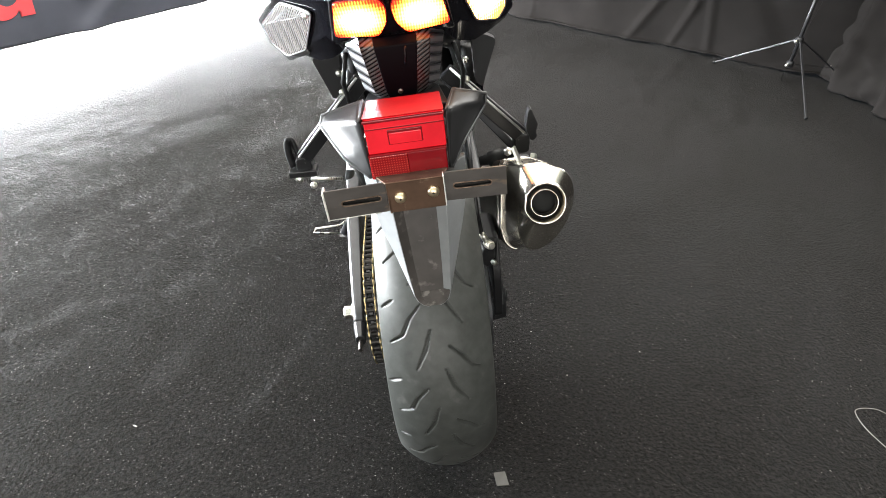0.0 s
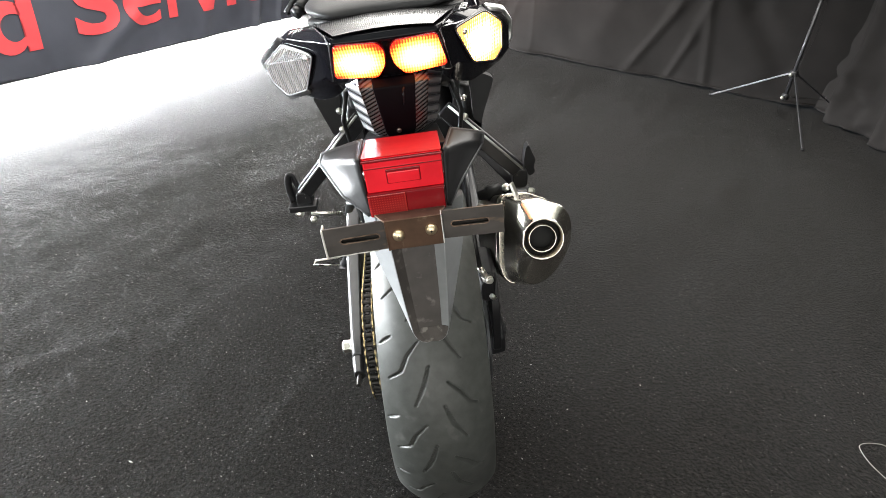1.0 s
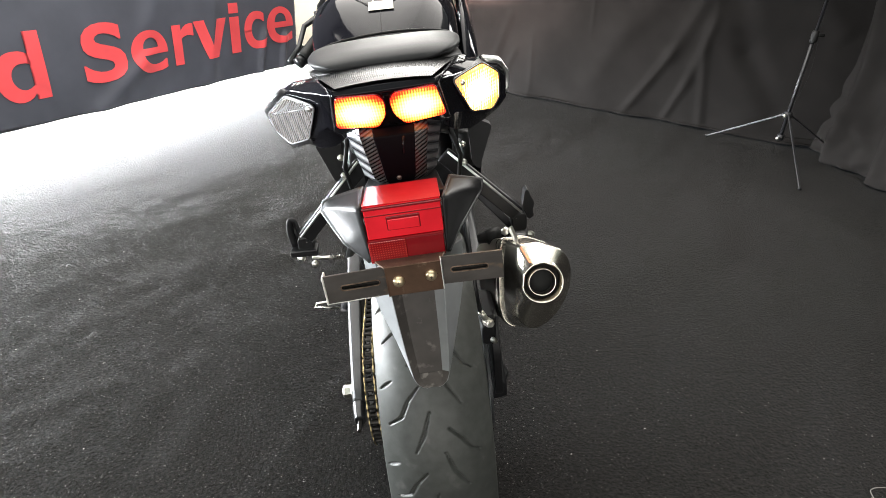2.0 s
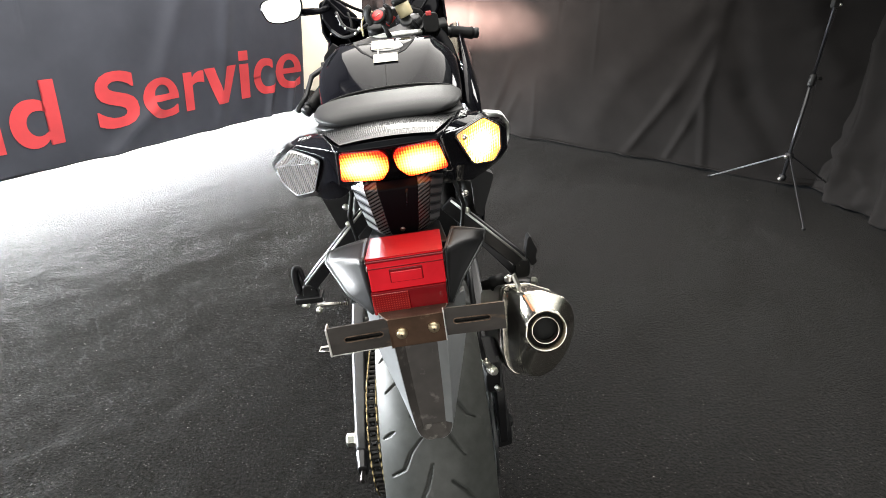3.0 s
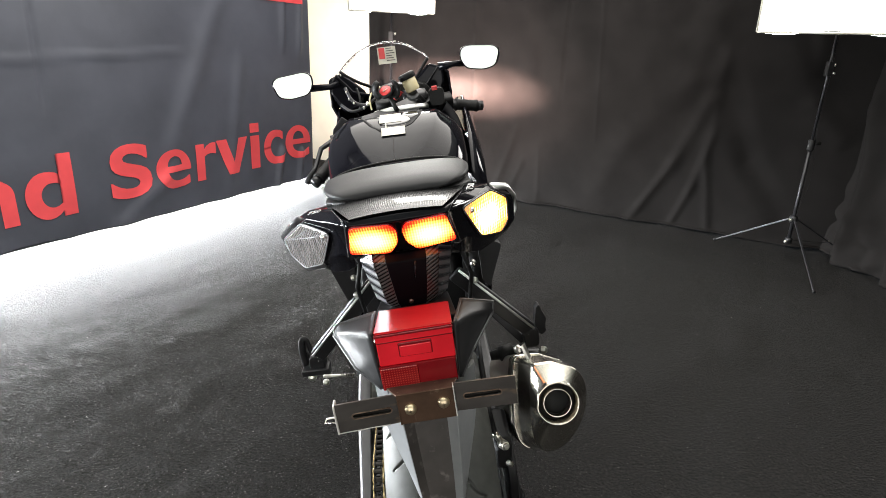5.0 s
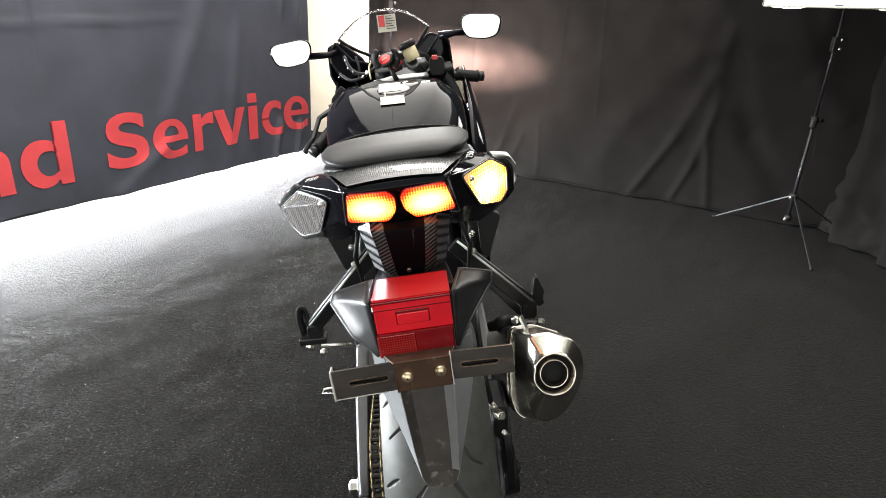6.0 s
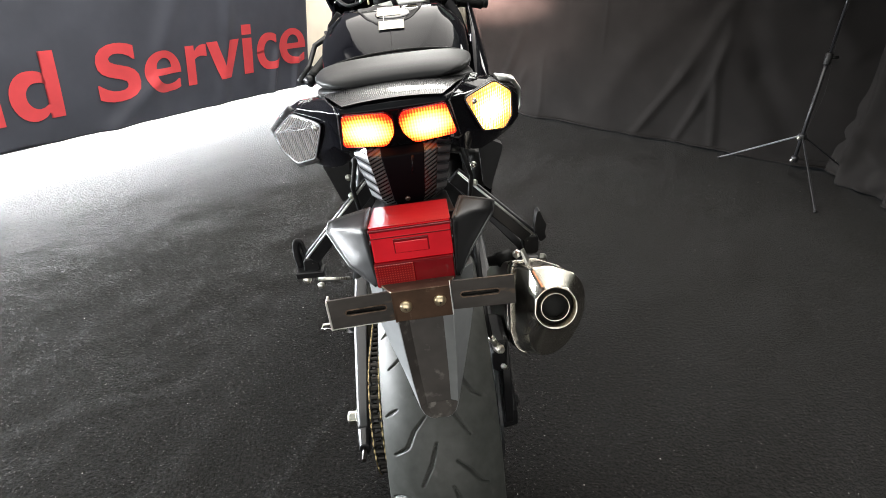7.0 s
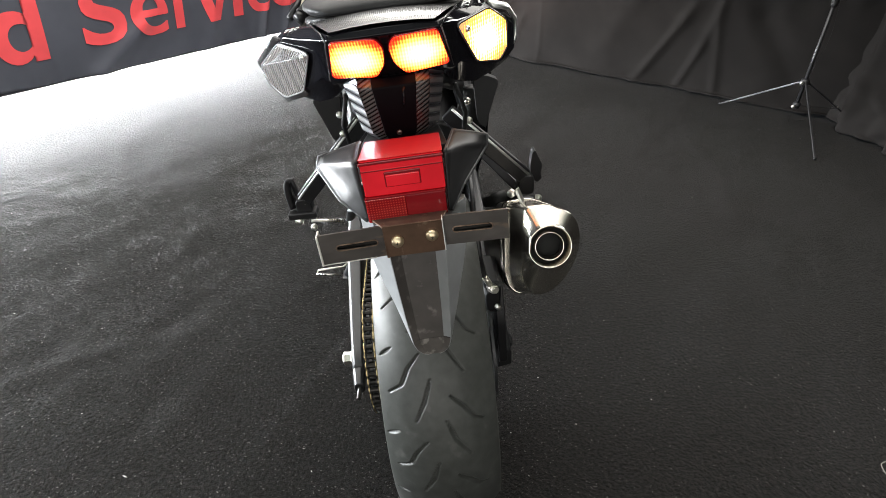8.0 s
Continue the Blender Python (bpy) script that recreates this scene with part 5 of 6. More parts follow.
for side in (-1, 1):
    poly = SIGNALS[side]
    sl, cu, cw = side * SA, side * 0.130, 0.886
    sig = rear_part("turn_signal", lean(prism(rounded(grow(poly, 1.05, cu, cw), 0.006), SV + 0.030, SV + 0.004, slope=sl), SK), "satin", bike, "unlit clear turn signal set into the tail" if side < 0 else "lit amber turn signal set into the tail", bevel=0.0015)
    glass = "ribbed_lens" if side < 0 else "amber_lens"
    part("lens", lean(prism(rounded(grow(poly, 0.985, cu, cw), 0.006), SV + 0.006, SV, slope=sl), SK), glass, sig, bevel=0.0022, seg=3)
    ring = rounded(grow(poly, 1.015, cu, cw), 0.006)
    part("lens_rim", tube([on_signal(u, w, -0.0022) for u, w in ring + ring[:1]], 0.0013, 6), "rib_clear" if side < 0 else "seam", sig, smooth=True)
    for k in range(20):
        u0 = side * (0.098 + 0.0042 * k)
        ends = span(grow(poly, 0.92, cu, cw), u0)
        if ends and side > 0:
            part("lens_rib", tube([on_signal(u0, ends[0]), on_signal(u0, ends[1])], 0.0007, 5), glass, sig)
        elif ends:
            # ribs stand upright under the crease and fan out above it
            fold = 0.8765 + (-0.1850 - u0) / (-0.1850 + 0.098) * (0.9080 - 0.8765)
            if ends[0] < fold - 0.003:
                part("lens_rib", tube([on_signal(u0, ends[0]), on_signal(u0, fold - 0.001)], 0.0007, 5), "rib_clear", sig)
            if ends[1] > fold + 0.003:
                part("lens_rib", tube([on_signal(u0, fold + 0.001), on_signal(u0 + 0.010, min(ends[1], fold + 0.02))], 0.0007, 5), "rib_clear", sig)
    part("bulb", ball(on_signal(side * (0.1050 if side < 0 else 0.0960), 0.9050 if side < 0 else 0.9150, 0.0005), 0.0042), "bowl", sig, smooth=True)
    if side < 0:
        part("lens_crease", tube([on_signal(u, w, 0.0003) for u, w in ((-0.1850, 0.8765), (-0.140, 0.8925), (-0.098, 0.9080))], 0.0009, 5), "rib_clear", sig, smooth=True)
    edge = [(0.1328, 0.9290), (0.1578, 0.9175), (0.1697, 0.8981), (0.1703, 0.8737), (0.1613, 0.8591)] if side > 0 else [(-0.1420, 0.9190), (-0.1640, 0.9010), (-0.1890, 0.8770), (-0.1830, 0.8480), (-0.1580, 0.8310), (-0.1200, 0.8520)]
    # Right trim in bright metal for light caught by its edge; left kept dark.
    part("edge_trim", tube([on_signal(u, w, -0.012) for u, w in edge], 0.0032, 8, flat=2.0), "polished" if side > 0 else "seam", sig, smooth=True)
    part("panel_seam", tube([(side * 0.0765, -0.1440, 0.874), (side * 0.0640, -0.2080, 0.9325), (side * 0.0700, -0.1880, 0.9380), (side * 0.0880, -0.135, 0.9400)], 0.0011, 5), "seam", tail, smooth=True)
    m = Matrix.Translation((-0.1280, -0.1010, 0.9290)) @ pose(0, 0, 0, 8, -8, -12) if side < 0 else Matrix.Translation((0.1030, -0.1200, 0.9350)) @ pose(0, 0, 0, 2, -10, 74)
    lettering("model_number", "750", "white_paint", tail, m, 0.0135, 0.0004)

# undertail
UNDER = ((0.872, 0.0650, -0.150), (0.862, 0.0640, -0.158), (0.803, 0.0510, -0.158), (0.791, 0.0410, -0.153), (0.785, 0.025, -0.145))
under = rear_part("undertail", loft([[(-U, 0.06, w), (-U, v + 0.026, w), (-0.68 * U, v + 0.005, w), (-0.42 * U, v, w), (0.42 * U, v, w), (0.68 * U, v + 0.005, w), (U, v + 0.026, w), (U, 0.06, w)] for w, U, v in UNDER]), "carbon", bike, "carbon fibre undertail", bevel=0.002)
for side in (-1, 1):
    part("side_facet", loft([[(side * U * 0.985, v + 0.0238, w), (side * 0.70 * U, v + 0.0044, w), (side * 0.70 * U, v + 0.010, w), (side * U * 0.97, v + 0.029, w)] for w, U, v in UNDER[:3]]), "carbon_gloss", under, "lacquered carbon side facet, pale for the light on it")
part("centre_panel", loft([[(-U, v - 0.0025, w), (U, v - 0.0025, w), (U * 0.96, v + 0.02, w), (-U * 0.96, v + 0.02, w)] for w, U, v in ((0.872, 0.0280, -0.150), (0.862, 0.0275, -0.158), (0.803, 0.0205, -0.158), (0.793, 0.017, -0.154))]), "panel", under, "satin black centre panel", bevel=0.002)
part("rib", tube([(0.012, -0.161, 0.860), (0.009, -0.161, 0.836)], 0.0018, 6), "gloss", under, smooth=True)
part("screw", lathe([(0.0036, -0.004), (0.0036, 0.001), (0.002, 0.002)], (-0.002, -0.160, 0.803), (0, -1, -0.3), 10), "can_dark", under)

# rear mudguard with its red lamp
guard = rear_part("mudguard", loft([[(-0.047, -0.255, w0), (0.047, -0.255, w0), (0.047, -0.04, w1), (-0.047, -0.04, w1)] for w0, w1 in ((0.700, 0.690), (0.806, 0.765))]), "plastic", bike, "textured black plastic rear mudguard", bevel=0.006)


def wing_mesh(side):
    """A shell from the lamp's flank out to a pointed tip: a sloping top, a crease, then a dished lower face drawn in towards its foot."""
    inner = [Vector((0.057 + 0.007 * side, -0.188, 0.8070)), Vector((0.0500, -0.2660, 0.8125)), Vector((0.0490, -0.2665, 0.780)), Vector((0.0470, -0.2640, 0.738))]
    outer = [Vector((0.1075, -0.170, 0.7885)), Vector((0.1082 - 0.004 * side, -0.1735, 0.7750)), Vector((0.0745 - 0.0065 * side, -0.235, 0.7550)), Vector((0.0500, -0.262, 0.7370))]
    bm = bmesh.new()
    grid = []
    for j in range(19):
        t = j / 6
        k = min(2, int(t))
        a, b = inner[k].lerp(inner[k + 1], t - k), outer[k].lerp(outer[k + 1], t - k)
        row = []
        for i in range(9):
            r = i / 8
            p = a.lerp(b, r)
            dish = (0.004 if j < 6 else 0.010) * math.sin(math.pi * r) * math.sin(math.pi * min(1.0, j / 18 + 0.12))
            row.append(bm.verts.new((side * p.x, p.y + dish, p.z - 0.3 * dish)))
        grid.append(row)
    for p, q in zip(grid, grid[1:]):
        for i in range(8):
            bm.faces.new((p[i], p[i + 1], q[i + 1], q[i]))
    return bm, [v.co.copy() for v in grid[0]] + [row[-1].co.copy() for row in grid[1:]], [row[0].co.copy() for row in grid[:7]]


for side in (-1, 1):
    bm, edge, crest = wing_mesh(side)
    wing = part("side_wing", bm, "wing", guard, "dished black plastic wing with a rolled edge", smooth=True)
    md = wing.modifiers.new("thickness", "SOLIDIFY")
    md.thickness, md.offset = 0.003, 0.0
    # Lighter plastic on this edge stands in for its bright glint.
    part("rolled_edge_glint", tube(edge, 0.0022, 8), "plastic", wing, smooth=True)
    part("crest", tube(crest, 0.0020, 8), "wing", wing, smooth=True)
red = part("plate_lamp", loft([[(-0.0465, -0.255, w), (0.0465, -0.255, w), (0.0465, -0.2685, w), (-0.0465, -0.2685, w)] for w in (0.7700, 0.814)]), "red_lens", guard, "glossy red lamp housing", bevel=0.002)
# Red base and emission include the tail lamps' glow on this top face.
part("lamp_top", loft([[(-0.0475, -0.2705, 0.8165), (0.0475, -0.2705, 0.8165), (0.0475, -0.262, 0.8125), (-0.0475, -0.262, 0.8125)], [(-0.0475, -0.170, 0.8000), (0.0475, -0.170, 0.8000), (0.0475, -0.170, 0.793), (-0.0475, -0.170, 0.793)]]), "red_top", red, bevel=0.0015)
part("guard_top", loft([[(-0.056, -0.2300, 0.8085), (0.056, -0.2300, 0.8085), (0.056, -0.2300, 0.796), (-0.056, -0.2300, 0.796)], [(-0.050, -0.10, 0.7850), (0.050, -0.10, 0.7850), (0.050, -0.10, 0.775), (-0.050, -0.10, 0.775)]]), "satin", guard, bevel=0.003)
part("lip", box(-0.0475, 0.0475, -0.2712, -0.262, 0.8095, 0.8130), "red_lens_dark", red, bevel=0.001)
part("lens_band", box(-0.0468, 0.0468, -0.2698, -0.262, 0.8010, 0.8020), "red_lens_dark", red)
part("window_frame", box(-0.021, 0.020, -0.2695, -0.262, 0.7800, 0.7985), "red_lens_dark", red, bevel=0.001)
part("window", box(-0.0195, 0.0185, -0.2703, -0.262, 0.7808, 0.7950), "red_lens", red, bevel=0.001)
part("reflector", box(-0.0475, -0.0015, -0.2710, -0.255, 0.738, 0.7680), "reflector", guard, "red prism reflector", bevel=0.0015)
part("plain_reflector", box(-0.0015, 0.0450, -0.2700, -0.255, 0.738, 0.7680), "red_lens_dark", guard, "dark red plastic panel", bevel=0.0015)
part("beading", box(-0.0475, 0.0455, -0.2722, -0.262, 0.7680, 0.7700), "red_lens_dark", guard)


# mud flap with a sunken middle
def flap_ring(w, half, edge, v, deep):
    return [(-half, v + 0.032, w), (-edge, v, w), (-edge * 0.63, v + deep, w), (edge * 0.63, v + deep, w), (edge, v, w), (half, v + 0.032, w), (half, v + 0.042, w), (-half, v + 0.042, w)]


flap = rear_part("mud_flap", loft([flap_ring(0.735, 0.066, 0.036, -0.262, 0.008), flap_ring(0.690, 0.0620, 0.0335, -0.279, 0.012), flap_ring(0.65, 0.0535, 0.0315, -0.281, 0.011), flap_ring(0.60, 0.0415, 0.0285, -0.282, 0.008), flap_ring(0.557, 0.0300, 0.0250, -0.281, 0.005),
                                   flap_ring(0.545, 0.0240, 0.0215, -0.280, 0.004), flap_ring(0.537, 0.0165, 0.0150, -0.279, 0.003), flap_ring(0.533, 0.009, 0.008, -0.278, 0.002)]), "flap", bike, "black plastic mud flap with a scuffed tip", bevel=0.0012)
flap.matrix_basis = TWIST @ Matrix.Translation((0.003, 0, 0))


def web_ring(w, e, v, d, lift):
    """Across the sunken middle, up one slope to the edge, its shade put in the colour."""
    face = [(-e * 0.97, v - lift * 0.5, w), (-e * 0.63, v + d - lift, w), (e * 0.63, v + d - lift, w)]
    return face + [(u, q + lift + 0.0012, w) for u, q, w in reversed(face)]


part("flap_web", loft([web_ring(w, e, v, d, 0.0006) for w, e, v, d in ((0.734, 0.036, -0.262, 0.008), (0.690, 0.0335, -0.279, 0.012), (0.65, 0.0315, -0.281, 0.011), (0.60, 0.0285, -0.282, 0.008), (0.557, 0.0245, -0.281, 0.005), (0.545, 0.0205, -0.280, 0.004), (0.538, 0.0145, -0.279, 0.003))]), "dusty", flap, "dusty brown-black sunken middle with scuffs, carried up the shaded slope")
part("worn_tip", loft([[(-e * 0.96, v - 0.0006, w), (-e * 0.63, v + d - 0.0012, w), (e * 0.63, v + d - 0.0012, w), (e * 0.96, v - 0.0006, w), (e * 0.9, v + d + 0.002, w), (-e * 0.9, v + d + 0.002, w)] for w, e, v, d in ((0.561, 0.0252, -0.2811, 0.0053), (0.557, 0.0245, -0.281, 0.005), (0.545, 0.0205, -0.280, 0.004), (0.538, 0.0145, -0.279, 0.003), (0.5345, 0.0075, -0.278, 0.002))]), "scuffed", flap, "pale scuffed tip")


# number plate bracket
def slotted(u0, u1, w0, w1, s0, s1, v, thick, lean):
    """A steel plate with a long rounded slot."""
    cu, cw, n = (s0 + s1) / 2, (w0 + w1) / 2, 48
    outer, inner = [], []
    hs, rs = (s1 - s0) / 2, 0.0037
    for k in range(n):
        a = 2 * math.pi * (k + 0.5) / n
        c, s = math.cos(a), math.sin(a)
        inner.append((cu + (hs - rs) * max(-1, min(1, 1.6 * c)) + rs * c, cw + rs * s))
        f = max(-1, min(1, 1.5 * c)), max(-1, min(1, 1.5 * s))
        outer.append((u0 + (u1 - u0) * (0.5 + 0.5 * f[0]), w0 + (w1 - w0) * (0.5 + 0.5 * f[1])))
    at = lambda pts, vv: [(u, vv + lean * (u - cu), w) for u, w in pts]  # noqa: E731
    return loft([at(outer, v), at(inner, v), at(inner, v + thick), at(outer, v + thick), at(outer, v)], caps=False)


plate = rear_part("plate_bracket", box(-0.0315, 0.0365, -0.2945, -0.2915, 0.7030, 0.7440), "copper", bike, "browned steel number plate bracket", bevel=0.001)
part("bracket_wing", slotted(-0.107, -0.0325, 0.7015, 0.7410, -0.088, -0.040, -0.2885, 0.0026, 0.05), "bracket", plate, "dark steel strip with a long slot")
part("bracket_wing", slotted(0.0385, 0.1120, 0.7055, 0.7440, 0.048, 0.094, -0.2885, 0.0026, -0.05), "bracket", plate, "dark steel strip with a long slot")
# Added dark strips behind the slots, so that they read dark.
part("slot_backing", box(-0.094, -0.034, -0.2842, -0.2830, 0.7130, 0.7300), "chain_dark", plate)
part("slot_backing", box(0.040, 0.099, -0.2842, -0.2830, 0.7160, 0.7330), "chain_dark", plate)
for u0, u1, wm, lean_ in ((-0.088, -0.040, 0.72125, 0.05), (0.048, 0.094, 0.72475, -0.05)):
    um, hs = (u0 + u1) / 2, (u1 - u0) / 2 - 0.0037
    loop = [(um + hs + 0.0037 * math.sin(radians(a)), wm + 0.0037 * math.cos(radians(a))) for a in range(0, 181, 20)] + [(um - hs - 0.0037 * math.sin(radians(a)), wm - 0.0037 * math.cos(radians(a))) for a in range(0, 181, 20)]
    loop.append(loop[0])
    part("slot_rim", tube([(u, -0.2886 + lean_ * (u - um), w) for u, w in loop], 0.0009, 6), "rust", plate, "rusty worn slot rim", smooth=True)
part("worn_edge", tube([(-0.1065 + 0.0125 * k, -0.2888 + 0.05 * (-0.1065 + 0.0125 * k + 0.064), 0.7016 + 0.0002 * (k % 2)) for k in range(6)], 0.0007, 6), "pale_edge", plate, smooth=True)
part("flange", box(-0.0315, -0.029, -0.2945, -0.284, 0.7025, 0.7435), "copper", plate)
# Both end flanges take a pale base for the light on their edges.
part("flange", box(0.0364, 0.0376, -0.2955, -0.284, 0.7035, 0.7445), "pale_edge", plate, bevel=0.0004)
part("end_flange", box(-0.1085, -0.1062, -0.2925, -0.276, 0.7010, 0.7405), "pale_edge", plate, bevel=0.0006)
part("top_flange", loft([[(-0.0315, -0.2945, 0.7415), (0.0365, -0.2945, 0.7415), (0.0365, -0.2945, 0.7440), (-0.0315, -0.2945, 0.7440)], [(-0.046, -0.266, 0.739), (0.045, -0.266, 0.739), (0.045, -0.266, 0.7415), (-0.046, -0.266, 0.7415)]]), "copper", plate, bevel=0.0006)
for u, w in ((-0.0165, 0.7275), (0.0235, 0.7300)):
    s = part("bolt", lathe([(0.0074, 0.0), (0.0074, 0.0012), (0.0067, 0.0037), (0.0048, 0.0056), (0.0022, 0.0065), (0.0001, 0.0067)], (u, -0.2945, w - 0.004), (0, -1, 0), 22), "brassy", plate, "brassy domed screw with a cross slot", smooth=True)
    part("cross_slot", box(u - 0.0019, u + 0.0019, -0.30125, -0.2998, w - 0.0044, w - 0.0036), "chain_dark", s)
    part("cross_slot", box(u - 0.0004, u + 0.0004, -0.3013, -0.2998, w - 0.0059, w - 0.0021), "chain_dark", s)

# footrest hangers, footrests, stand
for side in (-1, 1):
    hang = part("footrest_hanger", bar((side * 0.072, 0.10, 0.735), (side * 0.205, 0.12, 0.592), (0.75 * side, 0, 0.7), 0.030, 0.012), "frame", bike, "satin black footrest hanger", bevel=0.003)
    if side > 0:
        part("hanger_bar", bar((side * 0.075, 0.20, 0.69), (side * 0.198, 0.15, 0.553), (0, 1, 0), 0.016, 0.016), "frame", hang, bevel=0.003)
    # Bright tube laid along the hanger as its edge glint.
    part("hanger_edge_glint", tube([(side * 0.080, 0.09, 0.742), (side * 0.212, 0.110, 0.598)], 0.0024, 6), "polished", hang, smooth=True)
    part("knuckle", loft([superring(side * 0.208, v, 0.574, 0.015, 0.020, 12, 4) for v in (0.115, 0.145)]), "frame", hang, bevel=0.003)
    if side > 0:
        part("lower_knuckle", lathe([(0.016, -0.02), (0.018, -0.015), (0.018, 0.015), (0.015, 0.02)], (0.205, 0.135, 0.522), (1, 0, 0), 16), "frame", hang, smooth=True)
        part("pivot_bolt", lathe([(0.008, 0.0), (0.008, 0.008), (0.004, 0.012)], (0.228, 0.135, 0.535), (1, -0.3, 0), 6), "bright", hang)
    else:
        part("pivot_bolt", lathe([(0.008, 0.0), (0.008, 0.007), (0.004, 0.010)], (-0.220, 0.118, 0.552), (-0.3, -0.9, -0.3), 8), "bright", hang)
        part("foot_plate", box(-0.238, -0.185, 0.105, 0.135, 0.558, 0.570), "frame", hang, bevel=0.002)
    q = side
    leaf = [(0.2180, 0.606), (0.2222, 0.6320), (0.2275, 0.6375), (0.2334, 0.6222), (0.2407, 0.6060), (0.2365, 0.5900), (0.2400, 0.5800), (0.2298, 0.5717), (0.2191, 0.5853)] if side > 0 else [(-0.2135, 0.582), (-0.2155, 0.617), (-0.2225, 0.6275), (-0.2315, 0.6255), (-0.2345, 0.602), (-0.2280, 0.572)]
    if side > 0:
        peg = part("footrest", prism(rounded(leaf, 0.004), 0.128, 0.150), "satin", bike, "black folding footrest turned up", bevel=0.004, seg=3)
    else:
        loop = smooth_path([(u, 0.128, w) for u, w in ((-0.2085, 0.567), (-0.2140, 0.5851), (-0.2190, 0.6090), (-0.2225, 0.6260), (-0.2300, 0.6240), (-0.2330, 0.600), (-0.2300, 0.572))], 5)
        peg = part("footrest", tube(loop, 0.0042, 8, flat=1.8), "satin", bike, "black hooped folding footrest turned up", smooth=True)
        part("footrest_web", prism([(-0.2090, 0.568), (-0.2150, 0.588), (-0.2290, 0.600), (-0.2285, 0.570)], 0.130, 0.142), "satin", peg, bevel=0.002)
    part("spring", tube([(q * 0.203 + 0.006 * math.cos(k * 0.9), 0.122 + 0.006 * math.sin(k * 0.9), 0.578 + 0.0011 * k) for k in range(24)], 0.0016, 5), "bright", peg, smooth=True)

part("master_cylinder", tube([(0.124, 0.11, 0.550), (0.140, 0.11, 0.552), (0.142, 0.11, 0.552), (0.168, 0.11, 0.557), (0.170, 0.11, 0.557), (0.196, 0.11, 0.562)], 0.011, 14, taper=[0.8, 1, 1.35, 1.35, 0.8, 0.6]), "rubber_dark", bike, "black rear master cylinder", smooth=True)
part("gear_rod", tube([(-0.208, 0.15, 0.530), (-0.148, 0.16, 0.519)], 0.0034, 6), "bright", bike, smooth=True)
for k in range(11):
    part("spring_coil", lathe([(0.0022, -0.0012), (0.0040, 0), (0.0022, 0.0012)], (-0.150 - 0.0048 * k, 0.157, 0.521 + 0.0008 * k), (-1, -0.2, 0.2), 10), "bracket", bike)
part("rod_end", ball((-0.205, 0.15, 0.516), 0.007), "bright", bike, smooth=True)

stand = part("side_stand", tube([(-0.135, 0.62, 0.26), (-0.20, 0.66, 0.16), (-0.262, 0.70, 0.045)], 0.013, 10), "frame", bike, "side stand swung out", smooth=True)
part("stand_foot", loft([superring(-0.285, v, 0.035, 0.045, 0.006, 12, 4) for v in (0.68, 0.73)]), "grey_alloy", stand, bevel=0.002)
part("stand_tang", tube([(-0.215, 0.72, 0.10), (-0.268, 0.68, 0.085), (-0.340, 0.66, 0.095), (-0.346, 0.645, 0.090), (-0.270, 0.655, 0.072)], 0.0032, 8), "bright", stand, smooth=True)

# chain guard and frame rails that show beside the wheel
part("chain_guard", tube([(-0.098, 0.12, 0.515), (-0.112, 0.14, 0.548), (-0.128, 0.16, 0.540), (-0.140, 0.20, 0.500), (-0.142, 0.30, 0.47)], 0.010, 10, flat=0.5), "grey_alloy", bike, smooth=True)
part("hugger", loft([[(0.098 * math.sin(radians(b)), -0.345 * math.cos(radians(a)), AX + 0.02 + 0.345 * math.sin(radians(a)) - 0.055 * (1 - math.cos(radians(b)))) for b in (-85, -50, -20, 0, 20, 50, 85)] for a in (96, 106, 118, 130, 142)], caps=False, close=False), "plastic", bike, "black hugger over the rear tyre", smooth=True)
for side in (-1, 1):
    sub = part("subframe_rail", tube([(side * 0.06, -0.02, 0.83), (side * 0.085, 0.12, 0.78), (side * 0.11, 0.40, 0.70), (side * 0.13, 0.56, 0.60)], 0.014, 10), "frame", bike, smooth=True)
    fin = [(-0.148, 0.781), (-0.138, 0.790), (-0.100, 0.785), (-0.106, 0.722), (-0.124, 0.711)] if side < 0 else [(0.118, 0.795), (0.141, 0.794), (0.159, 0.785), (0.158, 0.776), (0.140, 0.724), (0.135, 0.705), (0.122, 0.716)]
    part("side_cover", prism(rounded(fin, 0.005), 0.085, 0.105), "satin", bike, bevel=0.002)
    part("solenoid", tube([(side * 0.118, 0.13, 0.70), (side * 0.118, 0.13, 0.765)], 0.015, 12), "rubber_dark", sub, smooth=True)
    for z in (0.755, 0.722):
        part("bolt", ball((side * 0.107, 0.085, z), 0.006), "bright", sub, smooth=True)
    part("cable", tube([(side * 0.085, 0.04, 0.80), (side * 0.100, 0.06, 0.745), (side * 0.094, 0.07, 0.69), (side * 0.075, 0.10, 0.66)], 0.004, 6), "rubber_dark", sub, smooth=True)

# seats
SEAT = ((-0.121, 0.9490, 0.9440, 0.062), (-0.118, 0.9535, 0.9425, 0.074), (-0.106, 0.9590, 0.9400, 0.088), (-0.08, 0.9615, 0.9350, 0.100), (-0.04, 0.9620, 0.928, 0.108), (0.02, 0.9580, 0.92, 0.113), (0.08, 0.9490, 0.91, 0.114), (0.14, 0.934, 0.89, 0.111), (0.20, 0.914, 0.875, 0.103), (0.26, 0.89, 0.86, 0.09))
rear_part("pillion_seat", loft([superring(-0.001, v, (t + b) / 2, hu, (t - b) / 2, 44, 3.0, 0.97) for v, t, b, hu in SEAT]), "leather", bike, "black grained vinyl pillion seat", smooth=True)
